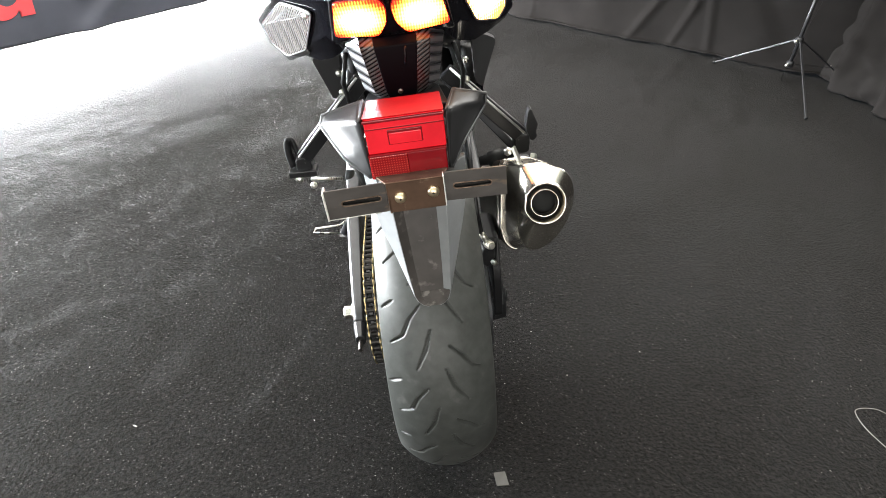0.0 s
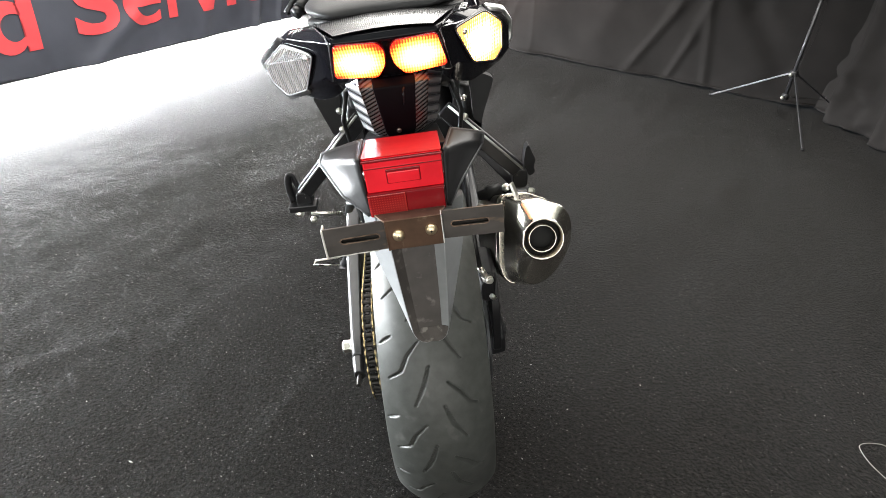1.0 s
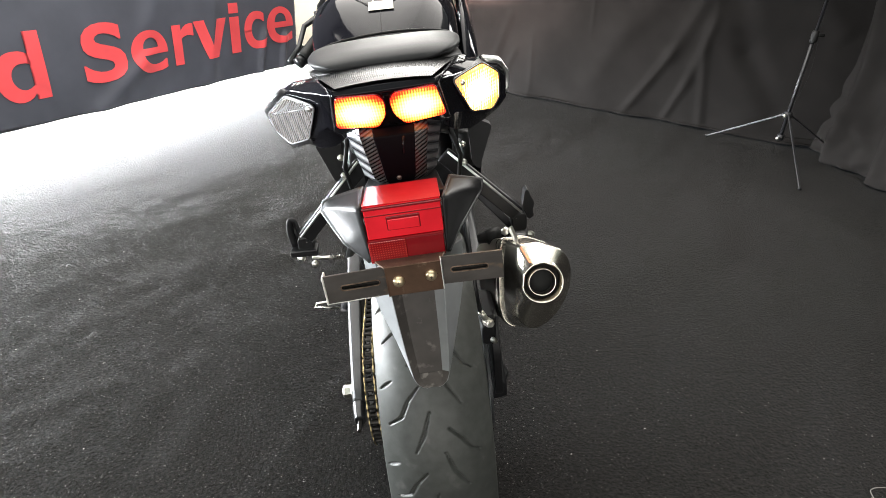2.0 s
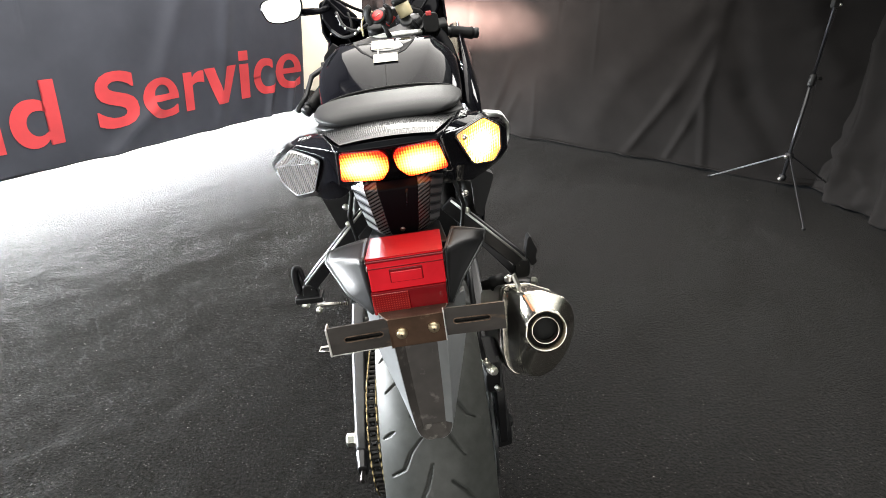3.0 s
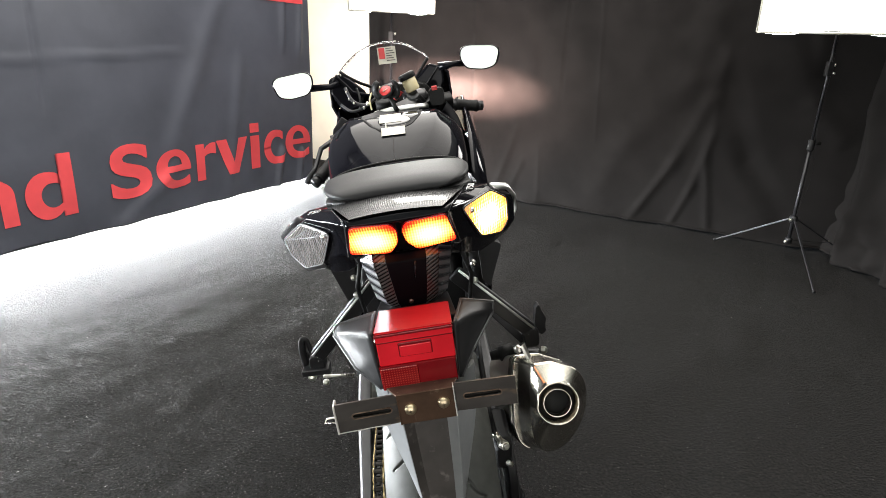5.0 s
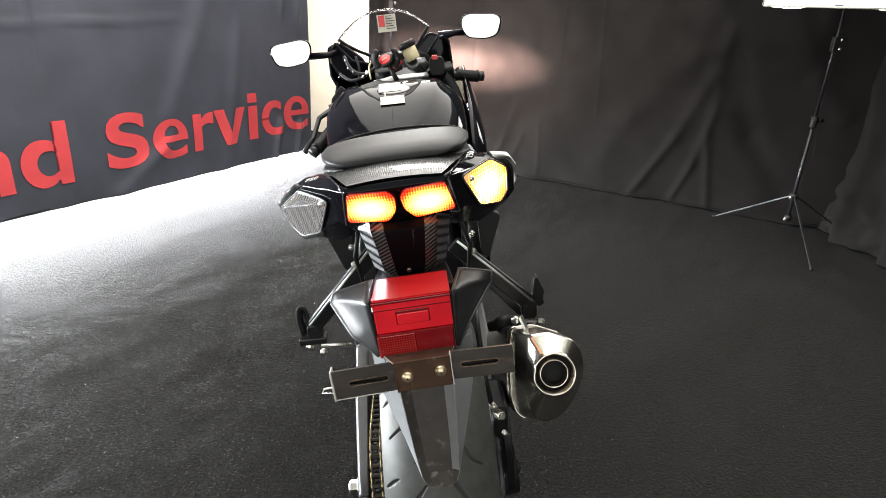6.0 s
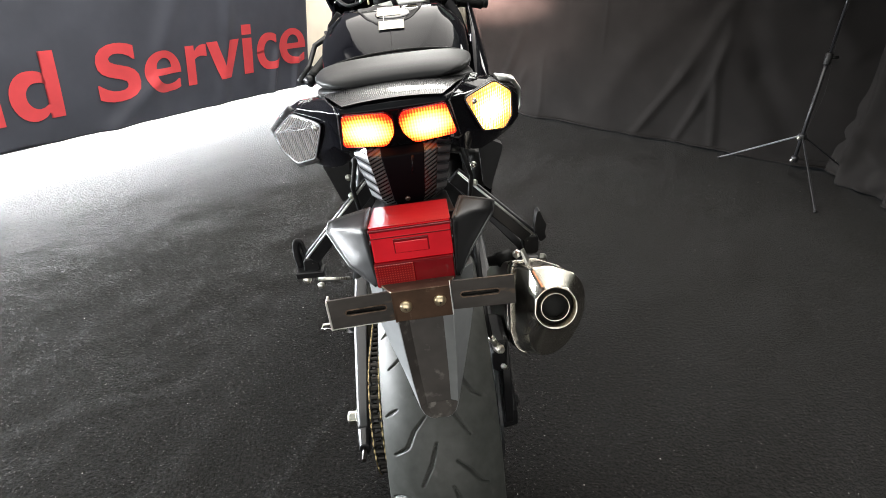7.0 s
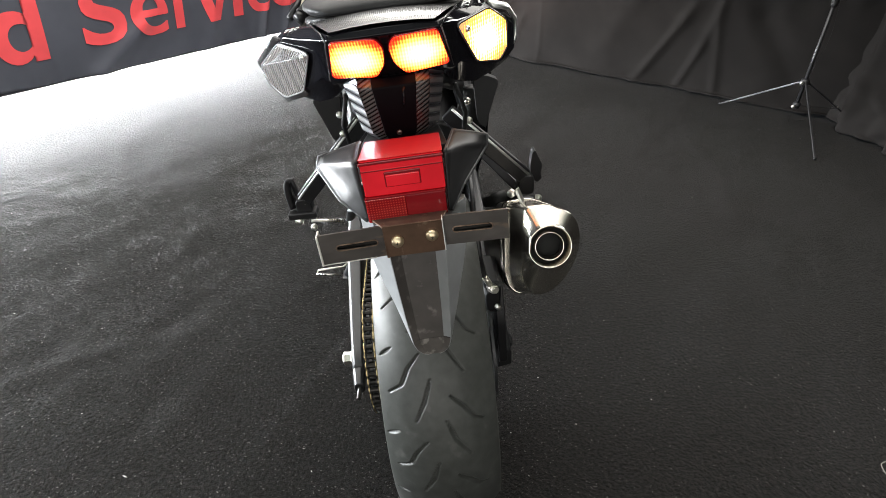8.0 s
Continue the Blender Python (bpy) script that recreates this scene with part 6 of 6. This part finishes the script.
rear_part("seat_piping", tube([(-0.001 + 0.112 * math.cos(a), 0.075 + 0.030 * math.sin(a), 0.927 + 0.0225 * math.sin(a) ** 0.6) for a in (math.pi * k / 24 for k in range(25))], 0.0026, 6), "rubber_dark", bike, smooth=True)
rear_part("seat_base", loft([superring(0, v, w, hu, hw, 28, 3.0) for v, w, hu, hw in ((-0.113, 0.940, 0.070, 0.004), (-0.10, 0.938, 0.088, 0.006), (-0.05, 0.930, 0.108, 0.012), (0.12, 0.905, 0.115, 0.02), (0.28, 0.86, 0.095, 0.02))]), "rubber_dark", bike, smooth=True)
part("rider_seat", loft([superring(0, v, w, hu, hw, 28, 2.6) for v, w, hu, hw in ((0.27, 0.85, 0.10, 0.03), (0.32, 0.835, 0.125, 0.03), (0.42, 0.825, 0.13, 0.03), (0.5, 0.83, 0.105, 0.03), (0.55, 0.84, 0.08, 0.02))]), "leather", bike, smooth=True)


# tank: crowned, cut back at the knees
def tank_ring(v, top, hu, bot, knee, flat):
    """A nearly level top, a crisp edge, a sloping shoulder and a cut-back side."""
    mid = flat + 0.012 + 0.45 * max(0.0, 0.86 * hu - flat - 0.012)
    half = [(0.5 * flat, top - 0.0004), (flat, top - 0.0016), (flat + 0.003, top - 0.0028), (flat + 0.012, top - 0.009), (mid, top - 0.020), (max(0.88 * hu, mid + 0.006), top - 0.034), (0.97 * hu, top - 0.058), (hu, top - 0.095), (0.99 * hu, top - 0.15 if top - 0.15 > bot else bot + 0.01), (knee * hu, bot), (knee * 0.6 * hu, bot - 0.01)]
    return [(0, v, top)] + [(u, v, w) for u, w in half] + [(0, v, bot - 0.012)] + [(-u, v, w) for u, w in half[::-1]]


TANK = ((0.40, 0.886, 0.080, 0.80, 0.85, 0.030), (0.42, 0.898, 0.122, 0.79, 0.75, 0.046), (0.46, 0.919, 0.152, 0.79, 0.70, 0.070), (0.50, 0.937, 0.163, 0.79, 0.71, 0.086), (0.54, 0.9535, 0.170, 0.79, 0.73, 0.099), (0.60, 0.971, 0.174, 0.79, 0.8, 0.108), (0.65, 0.975, 0.176, 0.79, 0.82, 0.110), (0.70, 0.970, 0.176, 0.79, 0.85, 0.106), (0.78, 0.958, 0.165, 0.80, 0.85, 0.090), (0.84, 0.932, 0.142, 0.81, 0.85, 0.070), (0.87, 0.905, 0.12, 0.83, 0.8, 0.05))
tank = part("fuel_tank", loft([tank_ring(*q) for q in TANK]), "gloss", bike, "gloss black fuel tank with white tape strips", smooth=True)
tank.matrix_basis = Matrix.Translation((-0.018, 0, 0))


def tank_top(v):
    for a, b in zip(TANK, TANK[1:]):
        if a[0] <= v <= b[0]:
            return a[1] + (b[1] - a[1]) * (v - a[0]) / (b[0] - a[0])


def recess_ring(k, up):
    return [(0.004 + k * (u - 0.004), 0.59 + k * (v - 0.59), tank_top(0.59 + k * (v - 0.59)) + up) for u, v in rounded([(-0.080, 0.66), (-0.078, 0.61), (-0.056, 0.556), (-0.026, 0.518), (0.010, 0.521), (0.046, 0.545), (0.070, 0.60), (0.078, 0.66)], 0.012)]


part("filler_recess", loft([recess_ring(1.0, -0.004), recess_ring(1.0, 0.0003), recess_ring(0.97, 0.0008), recess_ring(0.92, 0.0004)]), "panel", tank, "dull black recess round the filler cap")
part("filler_cap", loft([[(0.004 + k * 0.040 * math.cos(a), 0.575 + k * 0.026 * math.sin(a), tank_top(0.575 + k * 0.026 * math.sin(a)) + up) for a in (2 * math.pi * j / 28 for j in range(28))] for k, up in ((1.0, -0.004), (1.0, 0.0012), (0.9, 0.0022), (0.3, 0.0024))]), "dial", tank, "dark filler cap", smooth=True)
part("centre_seam", tube([(-0.002, v, tank_top(v) + 0.0001) for v in (0.515, 0.50, 0.48, 0.46, 0.44, 0.42, 0.41)], 0.0008, 6), "rubber_dark", tank)


def tape(u0, u1, v0, v1):
    bm = bmesh.new()
    rows = [[bm.verts.new((u, v, tank_top(v) + up)) for v in (v0, (v0 + v1) / 2, v1) for u in (u0, (u0 + u1) / 2, u1)] for up in (0.0028, 0.0034)]
    for r_ in rows:
        for j in (0, 3):
            for i in (0, 1):
                bm.faces.new((r_[j + i], r_[j + i + 1], r_[j + i + 4], r_[j + i + 3]))
    return part("tape_strip", bm, "white_tape", tank, "white tape strip")


tape(-0.032, 0.021, 0.560, 0.620)
tape(-0.028, 0.028, 0.500, 0.534)
tape(-0.018, -0.0155, 0.534, 0.560)
part("top_clamp", tube([(-0.075, 0.86, 0.958), (-0.03, 0.85, 0.965), (0.03, 0.85, 0.967), (0.06, 0.855, 0.966), (0.078, 0.865, 0.964)], 0.0085, 10, flat=0.6), "polished", bike, "bright alloy top clamp", smooth=True)

# upper fork: yoke, bars turned to the left
steer = new("steering_head")
steer.parent = bike
steer.matrix_basis = Matrix.Translation((-0.03, 0.86, 0.955)) @ pose(0, 0, 0, 24, 0, 0) @ pose(0, 0, 0, 0, 0, 30)
steer["label"] = "fork yoke and handlebars turned to the left"
part("top_yoke", prism(rounded([(-0.125, -0.035), (-0.06, -0.055), (0.06, -0.055), (0.125, -0.035), (0.125, 0.03), (0.04, 0.02), (-0.04, 0.02), (-0.125, 0.03)], 0.015), -0.012, 0.012, "u"), "frame", steer, "black alloy top yoke", bevel=0.003).matrix_basis = Matrix.Rotation(radians(-90), 4, "Y") @ Matrix.Rotation(radians(-90), 4, "X")
for side in (-1, 1):
    part("fork_cap", lathe([(0.025, 0), (0.025, 0.02), (0.019, 0.022), (0.019, 0.03), (0.008, 0.031)], (side * 0.105, 0.0, -0.035 if side < 0 else 0.0), (0, 0, 1), 20), "frame", steer, smooth=True)
    part("fork_leg", tube([(side * 0.105, 0, 0.0), (side * 0.105, 0, -0.62)], 0.026, 16), "frame", steer, smooth=True)
    bar_ = part("handlebar", tube([(side * 0.10, 0.0, -0.02), (side * 0.15, -0.01, -0.025), (side * 0.205, -0.035, -0.038), (side * 0.25, -0.054, -0.047)], 0.0115, 12), "frame", steer, smooth=True)
    g = 0.88 if side < 0 else 0.80
    part("grip", tube([(side * 0.205, -0.035, -0.038), (side * 0.212, -0.038, -0.04), (side * 0.315 * g, -0.081 * g, -0.060 * g), (side * 0.325 * g, -0.085 * g, -0.062 * g)], 0.0165, 14, taper=[1.2, 1, 1, 1.12]), "rubber_dark", bar_, "ribbed black rubber grip", smooth=True)
    part("bar_end", tube([(side * 0.325 * g, -0.085 * g, -0.062 * g), (side * 0.345 * g, -0.093 * g, -0.066 * g)], 0.015, 12), "frame", bar_, smooth=True)
    part("switch_box", loft([superring(0, v, 0, 0.024, 0.026, 14, 4) for v in (0, 0.042)]), "rubber_dark", bar_, bevel=0.003).matrix_basis = Matrix.Translation((side * 0.158, -0.012, -0.026)) @ Matrix.Rotation(radians(-side * 90 - 20 * 1), 4, "Z")
    part("lever", tube([(side * 0.17, 0.035, -0.03), (side * 0.22, 0.035, -0.042), (side * 0.30 * g, -0.005, -0.066), (side * 0.35 * g, -0.035, -0.078)], 0.007, 8, taper=[1.2, 1, 0.9, 1.3]), "frame", bar_, smooth=True)
part("kill_switch", box(0.095, 0.111, 0.86, 0.872, 1.004, 1.016), "red_part", bike, "red kill switch", bevel=0.002)
part("kill_switch_box", loft([superring(0.108, v, 0.985, 0.022, 0.026, 14, 4) for v in (0.862, 0.90)]), "rubber_dark", bike, bevel=0.003)
part("ignition", lathe([(0.024, -0.01), (0.024, 0.012), (0.018, 0.016), (0.006, 0.016)], (0.0, 0.035, 0.012), (0, 0, 1), 20), "rubber_dark", steer, smooth=True)
part("key_tag", bar((-0.014, 0.875, 0.990), (0.008, 0.855, 1.012), (1, 0.2, -0.6), 0.012, 0.003), "red_part", bike, "red key tag", bevel=0.0008)
part("lock_cover", lathe([(0.018, 0), (0.018, 0.008), (0.015, 0.010), (0.001, 0.010)], (0.040, 0.86, 0.994), (0, -0.7, 0.7), 24), "grey_alloy", bike, smooth=True)

# brake fluid cup on its arm
cup = part("fluid_cup", lathe([(0.019, 0), (0.021, 0.004), (0.021, 0.034), (0.019, 0.036)], (0.043, 0.86, 1.010), (-0.36, 0, 1), 20), "yellow_plastic", bike, "yellowed brake fluid cup with a black lid", smooth=True)
part("lid", lathe([(0.023, 0.036), (0.0245, 0.038), (0.0245, 0.050), (0.021, 0.053)], (0.043, 0.86, 1.010), (-0.36, 0, 1), 24), "rubber_dark", cup, smooth=True)
part("cup_arm", tube([(0.075, 0.88, 0.97), (0.06, 0.87, 0.99), (0.043, 0.86, 1.012)], 0.006, 8), "frame", cup, smooth=True)

# phone holder on the yoke: a red disc between two curved jaws, on a stem
clampo = part("holder_clamp", lathe([(0.020, 0.0), (0.0225, 0.003), (0.0225, 0.009), (0.019, 0.011)], (-0.034, 0.85, 1.012), (-0.25, -0.65, 0.7), 24), "rubber_dark", bike, "black phone holder with a red disc between its jaws", smooth=True)
part("disc", lathe([(0.0175, 0.0112), (0.0165, 0.0130), (0.001, 0.0130)], (-0.034, 0.85, 1.012), (-0.25, -0.65, 0.7), 24), "red_part", clampo, smooth=True)
part("disc_mark", bar((-0.044, 0.8405, 1.0175), (-0.030, 0.838, 1.0255), (0, 0.7, 0.6), 0.002, 0.0012), "white_tape", clampo)
for side in (-1, 1):
    arm = [(-0.034 + side * (0.020 + 0.012 * math.sin(math.pi * k / 8)), 0.848 - 0.012 * k / 8, 1.000 + 0.046 * k / 8) for k in range(9)]
    part("jaw", tube(arm, 0.0062, 10, flat=2.0, taper=[1.3, 1.3, 1.2, 1.1, 1.0, 1.0, 1.0, 0.9, 0.6]), "rubber_dark", clampo, smooth=True)
part("stem", tube([(-0.028, 0.855, 1.004), (-0.020, 0.842, 0.985), (-0.010, 0.832, 0.962)], 0.0075, 10, taper=[1.0, 0.8, 1.0]), "rubber_dark", clampo, smooth=True)

# hoses and fittings between the yoke and the fairing
for path, r, stuff_ in (([(-0.051, 0.90, 1.028), (-0.072, 0.90, 1.021), (-0.087, 0.90, 0.998), (-0.086, 0.90, 0.966)], 0.0028, "yellow_plastic"), ([(-0.159, 0.95, 1.034), (-0.140, 0.93, 0.995), (-0.103, 0.92, 0.981), (-0.066, 0.91, 0.998)], 0.0050, "frame"),
                        ([(-0.179, 0.95, 0.987), (-0.150, 0.93, 0.967), (-0.118, 0.92, 0.970), (-0.091, 0.91, 0.983)], 0.0045, "frame"), ([(-0.125, 0.95, 1.03), (-0.118, 0.93, 1.00), (-0.122, 0.92, 0.965)], 0.0035, "rubber_dark")):
    part("hose", tube(smooth_path(path, 4), r, 8), stuff_, bike, smooth=True)
for at, r in (((-0.156, 0.93, 1.0235), 0.0028), ((-0.151, 0.93, 1.0016), 0.0026), ((-0.182, 0.945, 0.977), 0.0024), ((-0.096, 0.905, 0.985), 0.0052), ((-0.109, 0.91, 0.974), 0.0040), ((-0.137, 0.92, 0.990), 0.0030), ((-0.170, 0.985, 1.0705), 0.0024)):
    part("fitting", ball(at, r, (1, 1, 1.3), 8), "bright", bike, smooth=True)

# gauge
gauge = part("gauge", loft([superring(0.01, v, 0.992, 0.085, hw, 24, 3) for v, hw in ((0.98, 0.034), (1.02, 0.04))]), "rubber_dark", bike, "dark instrument cluster", bevel=0.004)
part("gauge_face", lathe([(0.038, 0), (0.036, 0.004), (0.001, 0.004)], (0.045, 0.978, 0.992), (0, -0.9, 0.4), 28), "dial", gauge, smooth=True)

# upper fairing, screen and mirrors
def cowl_ring(v, top, hu, low):
    return [(-0.026 + hu * c * 0.92, v, low + (top - low) * s) for c, s in ((-0.86, 0.0), (-1.0, 0.35), (-0.98, 0.8), (-0.84, 1.0), (-0.6, 0.62), (0, 0.40), (0.6, 0.62), (0.84, 1.0), (0.98, 0.8), (1.0, 0.35), (0.86, 0.0))]


outer = [cowl_ring(1.00, 1.075, 0.205, 0.93), cowl_ring(1.10, 1.05, 0.205, 0.88), cowl_ring(1.25, 0.99, 0.195, 0.80), cowl_ring(1.40, 0.90, 0.16, 0.74), cowl_ring(1.53, 0.79, 0.09, 0.70)]
cowl = part("front_fairing", loft(outer, caps=False, close=False), "gloss", bike, "gloss black front fairing", smooth=True)
md = cowl.modifiers.new("thickness", "SOLIDIFY")
md.thickness = 0.006
for side in (-1, 1):
    part("inner_panel", loft([[(side * u - (0.026 if side < 0 else 0.042), v, w) for u, v, w in ((0.188, 1.0, 1.064), (0.186, 1.0, 1.015), (0.150, 0.985, 0.955), (0.085, 1.0, 0.975), (0.075, 1.03, 1.015), (0.140, 1.0, 1.080))], [(side * u - (0.026 if side < 0 else 0.042), 1.07, w) for u, w in ((0.18, 1.05), (0.18, 1.01), (0.15, 0.96), (0.09, 0.97), (0.08, 1.00), (0.135, 1.058))]]), "gloss", cowl, bevel=0.012, seg=4)
    # flank: from the tank's side down to the belly
    flank = [[(side * u, v, w) for u, w in sec] for v, sec in ((0.62, ((0.17, 0.80), (0.205, 0.74), (0.21, 0.62), (0.19, 0.46), (0.13, 0.30))), (0.80, ((0.185, 0.90), (0.222, 0.80), (0.232, 0.62), (0.21, 0.42), (0.13, 0.24))),
             (1.00, ((0.195, 0.97), (0.228, 0.86), (0.24, 0.66), (0.215, 0.44), (0.13, 0.26))), (1.20, ((0.19, 0.95), (0.215, 0.82), (0.215, 0.62), (0.18, 0.46), (0.12, 0.34))), (1.34, ((0.17, 0.90), (0.18, 0.80), (0.16, 0.66), (0.13, 0.54), (0.11, 0.46))))]
    fl = part("side_fairing", loft(flank, caps=False, close=False), "gloss", bike, "gloss black side fairing", smooth=True)
    md = fl.modifiers.new("thickness", "SOLIDIFY")
    md.thickness = 0.005


for side in (-1, 1):
    tall = ((0.10, 0.84), (0.11, 0.93), (0.135, 0.968), (0.148, 0.953), (0.165, 0.921), (0.1775, 0.879), (0.190, 0.835), (0.213, 0.785), (0.21, 0.74), (0.15, 0.76))
    duct = [(side * u, w) for u, w in (tall if side > 0 else ((0.10, 0.84), (0.14, 0.93), (0.175, 0.958), (0.205, 0.925), (0.226, 0.84), (0.226, 0.74), (0.15, 0.76)))]
    part("inner_fairing", prism(duct if side > 0 else duct[::-1], 0.875, 0.89), "gloss" if side > 0 else "satin", bike, bevel=0.003)


def screen_mesh():
    bm = bmesh.new()
    rows = []
    nv, nu = 14, 28
    for j in range(nv + 1):
        t = j / nv
        row = []
        for i in range(nu + 1):
            a = -1 + 2 * i / nu
            base = 1.084 + 0.008 * a - 0.13 * t
            crest = 0.056 * (1 - t) ** 1.3 + 0.010
            w = base + crest * (1 - abs(a) ** 2.1)
            row.append(bm.verts.new((-0.038 + a * 0.140, 1.0 + 0.27 * t + 0.03 * abs(a) ** 2, w)))
        rows.append(row)
    for p, q in zip(rows, rows[1:]):
        for i in range(nu):
            bm.faces.new((p[i], p[i + 1], q[i + 1], q[i]))
    return bm, [v.co.copy() for v in rows[0]]


bm, rim = screen_mesh()
scr = part("windscreen", bm, "screen", bike, "clear curved windscreen with a printed label", smooth=True)
scr.visible_shadow = False
part("screen_edge", tube(rim, 0.0028, 6), "clear_lens", scr, smooth=True)
part("screen_seal", tube([(-0.172, 1.0, 1.080), (-0.150, 1.02, 1.060), (-0.120, 1.04, 1.040), (-0.085, 1.06, 1.022), (-0.040, 1.07, 1.012), (0.010, 1.07, 1.014), (0.06, 1.04, 1.040), (0.098, 1.0, 1.092)], 0.005, 8), "satin", scr, smooth=True)
lab = part("label", box(-0.052, 0.004, 1.018, 1.0186, 1.088, 1.137), "white_tape", scr, "white label with a red block and small print")
part("label_block", box(-0.048, -0.030, 1.0168, 1.0172, 1.103, 1.135), "red_part", lab)
for k in range(6):
    part("print_bar", box(-0.026, 0.000 - 0.004 * (k % 3), 1.0168, 1.0172, 1.096 + 0.007 * k, 1.0985 + 0.007 * k), "bracket", lab)

MIR = [(-0.060, 0.014), (-0.045, 0.028), (0.035, 0.036), (0.055, 0.026), (0.056, -0.002), (0.040, -0.028), (-0.012, -0.036), (-0.046, -0.028)]
for side in (-1, 1):
    c = Vector((-0.315, 0.98, 1.055)) if side < 0 else Vector((0.254, 0.98, 1.078))
    turn_ = pose(*c, 0, 0, 0) @ pose(0, 0, 0, -3, 0, side * -9)
    poly = rounded([(u * (1 if side < 0 else -1), w) for u, w in MIR], 0.014)
    hous = part("mirror", loft([[turn_ @ Vector((u * k, v, w * k)) for u, w in poly] for k, v in ((1.06, -0.004), (1.09, 0.008), (1.0, 0.03), (0.6, 0.055), (0.2, 0.066))]), "gloss", bike, "black rear view mirror", smooth=True)
    part("mirror_glass", loft([[turn_ @ Vector((u, v, w)) for u, w in poly] for v in (-0.004, -0.0065)]), "mirror", hous, "bright mirror glass")
    part("mirror_arm", tube([turn_ @ Vector((-side * 0.045, 0.03, -0.012)), Vector((side * (0.205 if side < 0 else 0.175), 1.0, 1.040 if side < 0 else 1.066)), Vector((side * (0.185 if side < 0 else 0.130), 1.01, 1.050 if side < 0 else 1.060))], 0.011, 10, taper=[1.0, 0.8, 1.3]), "gloss", hous, smooth=True)

# front wheel, guard, engine and headlamp, mostly hidden behind the machine
front = wheel("front_wheel", (-0.02, 1.405, 0.298), False, False)
part("front_guard", loft([[(0.062 * math.sin(radians(b)), 1.405 - 0.312 * math.cos(radians(a)), 0.298 + 0.312 * math.sin(radians(a)) - 0.03 * (1 - math.cos(radians(b)))) for b in (-80, -40, 0, 40, 80)] for a in (20, 45, 70, 95, 120)], caps=False, close=False), "gloss", bike, smooth=True)
part("engine", loft([superring(0, v, w, hu, hw, 20, 4) for v, w, hu, hw in ((0.56, 0.44, 0.13, 0.12), (0.66, 0.44, 0.17, 0.19), (0.9, 0.48, 0.17, 0.2), (1.02, 0.52, 0.14, 0.14))]), "frame", bike, bevel=0.01)
for side in (-1, 1):
    part("main_frame", loft([superring(side * u, v, w, 0.02, hw, 12, 4) for v, u, w, hw in ((0.52, 0.13, 0.5, 0.12), (0.62, 0.15, 0.68, 0.07), (0.8, 0.14, 0.78, 0.06), (0.92, 0.06, 0.84, 0.05))]), "frame", bike, bevel=0.006)
part("headlamp", lathe([(0.05, 0.0), (0.06, 0.02), (0.02, 0.05)], (0, 1.50, 0.79), (0, 1, 0.1), 24), "clear_lens", bike, smooth=True)
part("exhaust_pipe", tube([(0.10, 0.36, 0.33), (0.06, 0.5, 0.26), (0.0, 0.62, 0.20), (0.0, 0.9, 0.2), (0, 1.05, 0.35)], 0.03, 14), "steel", bike, smooth=True)
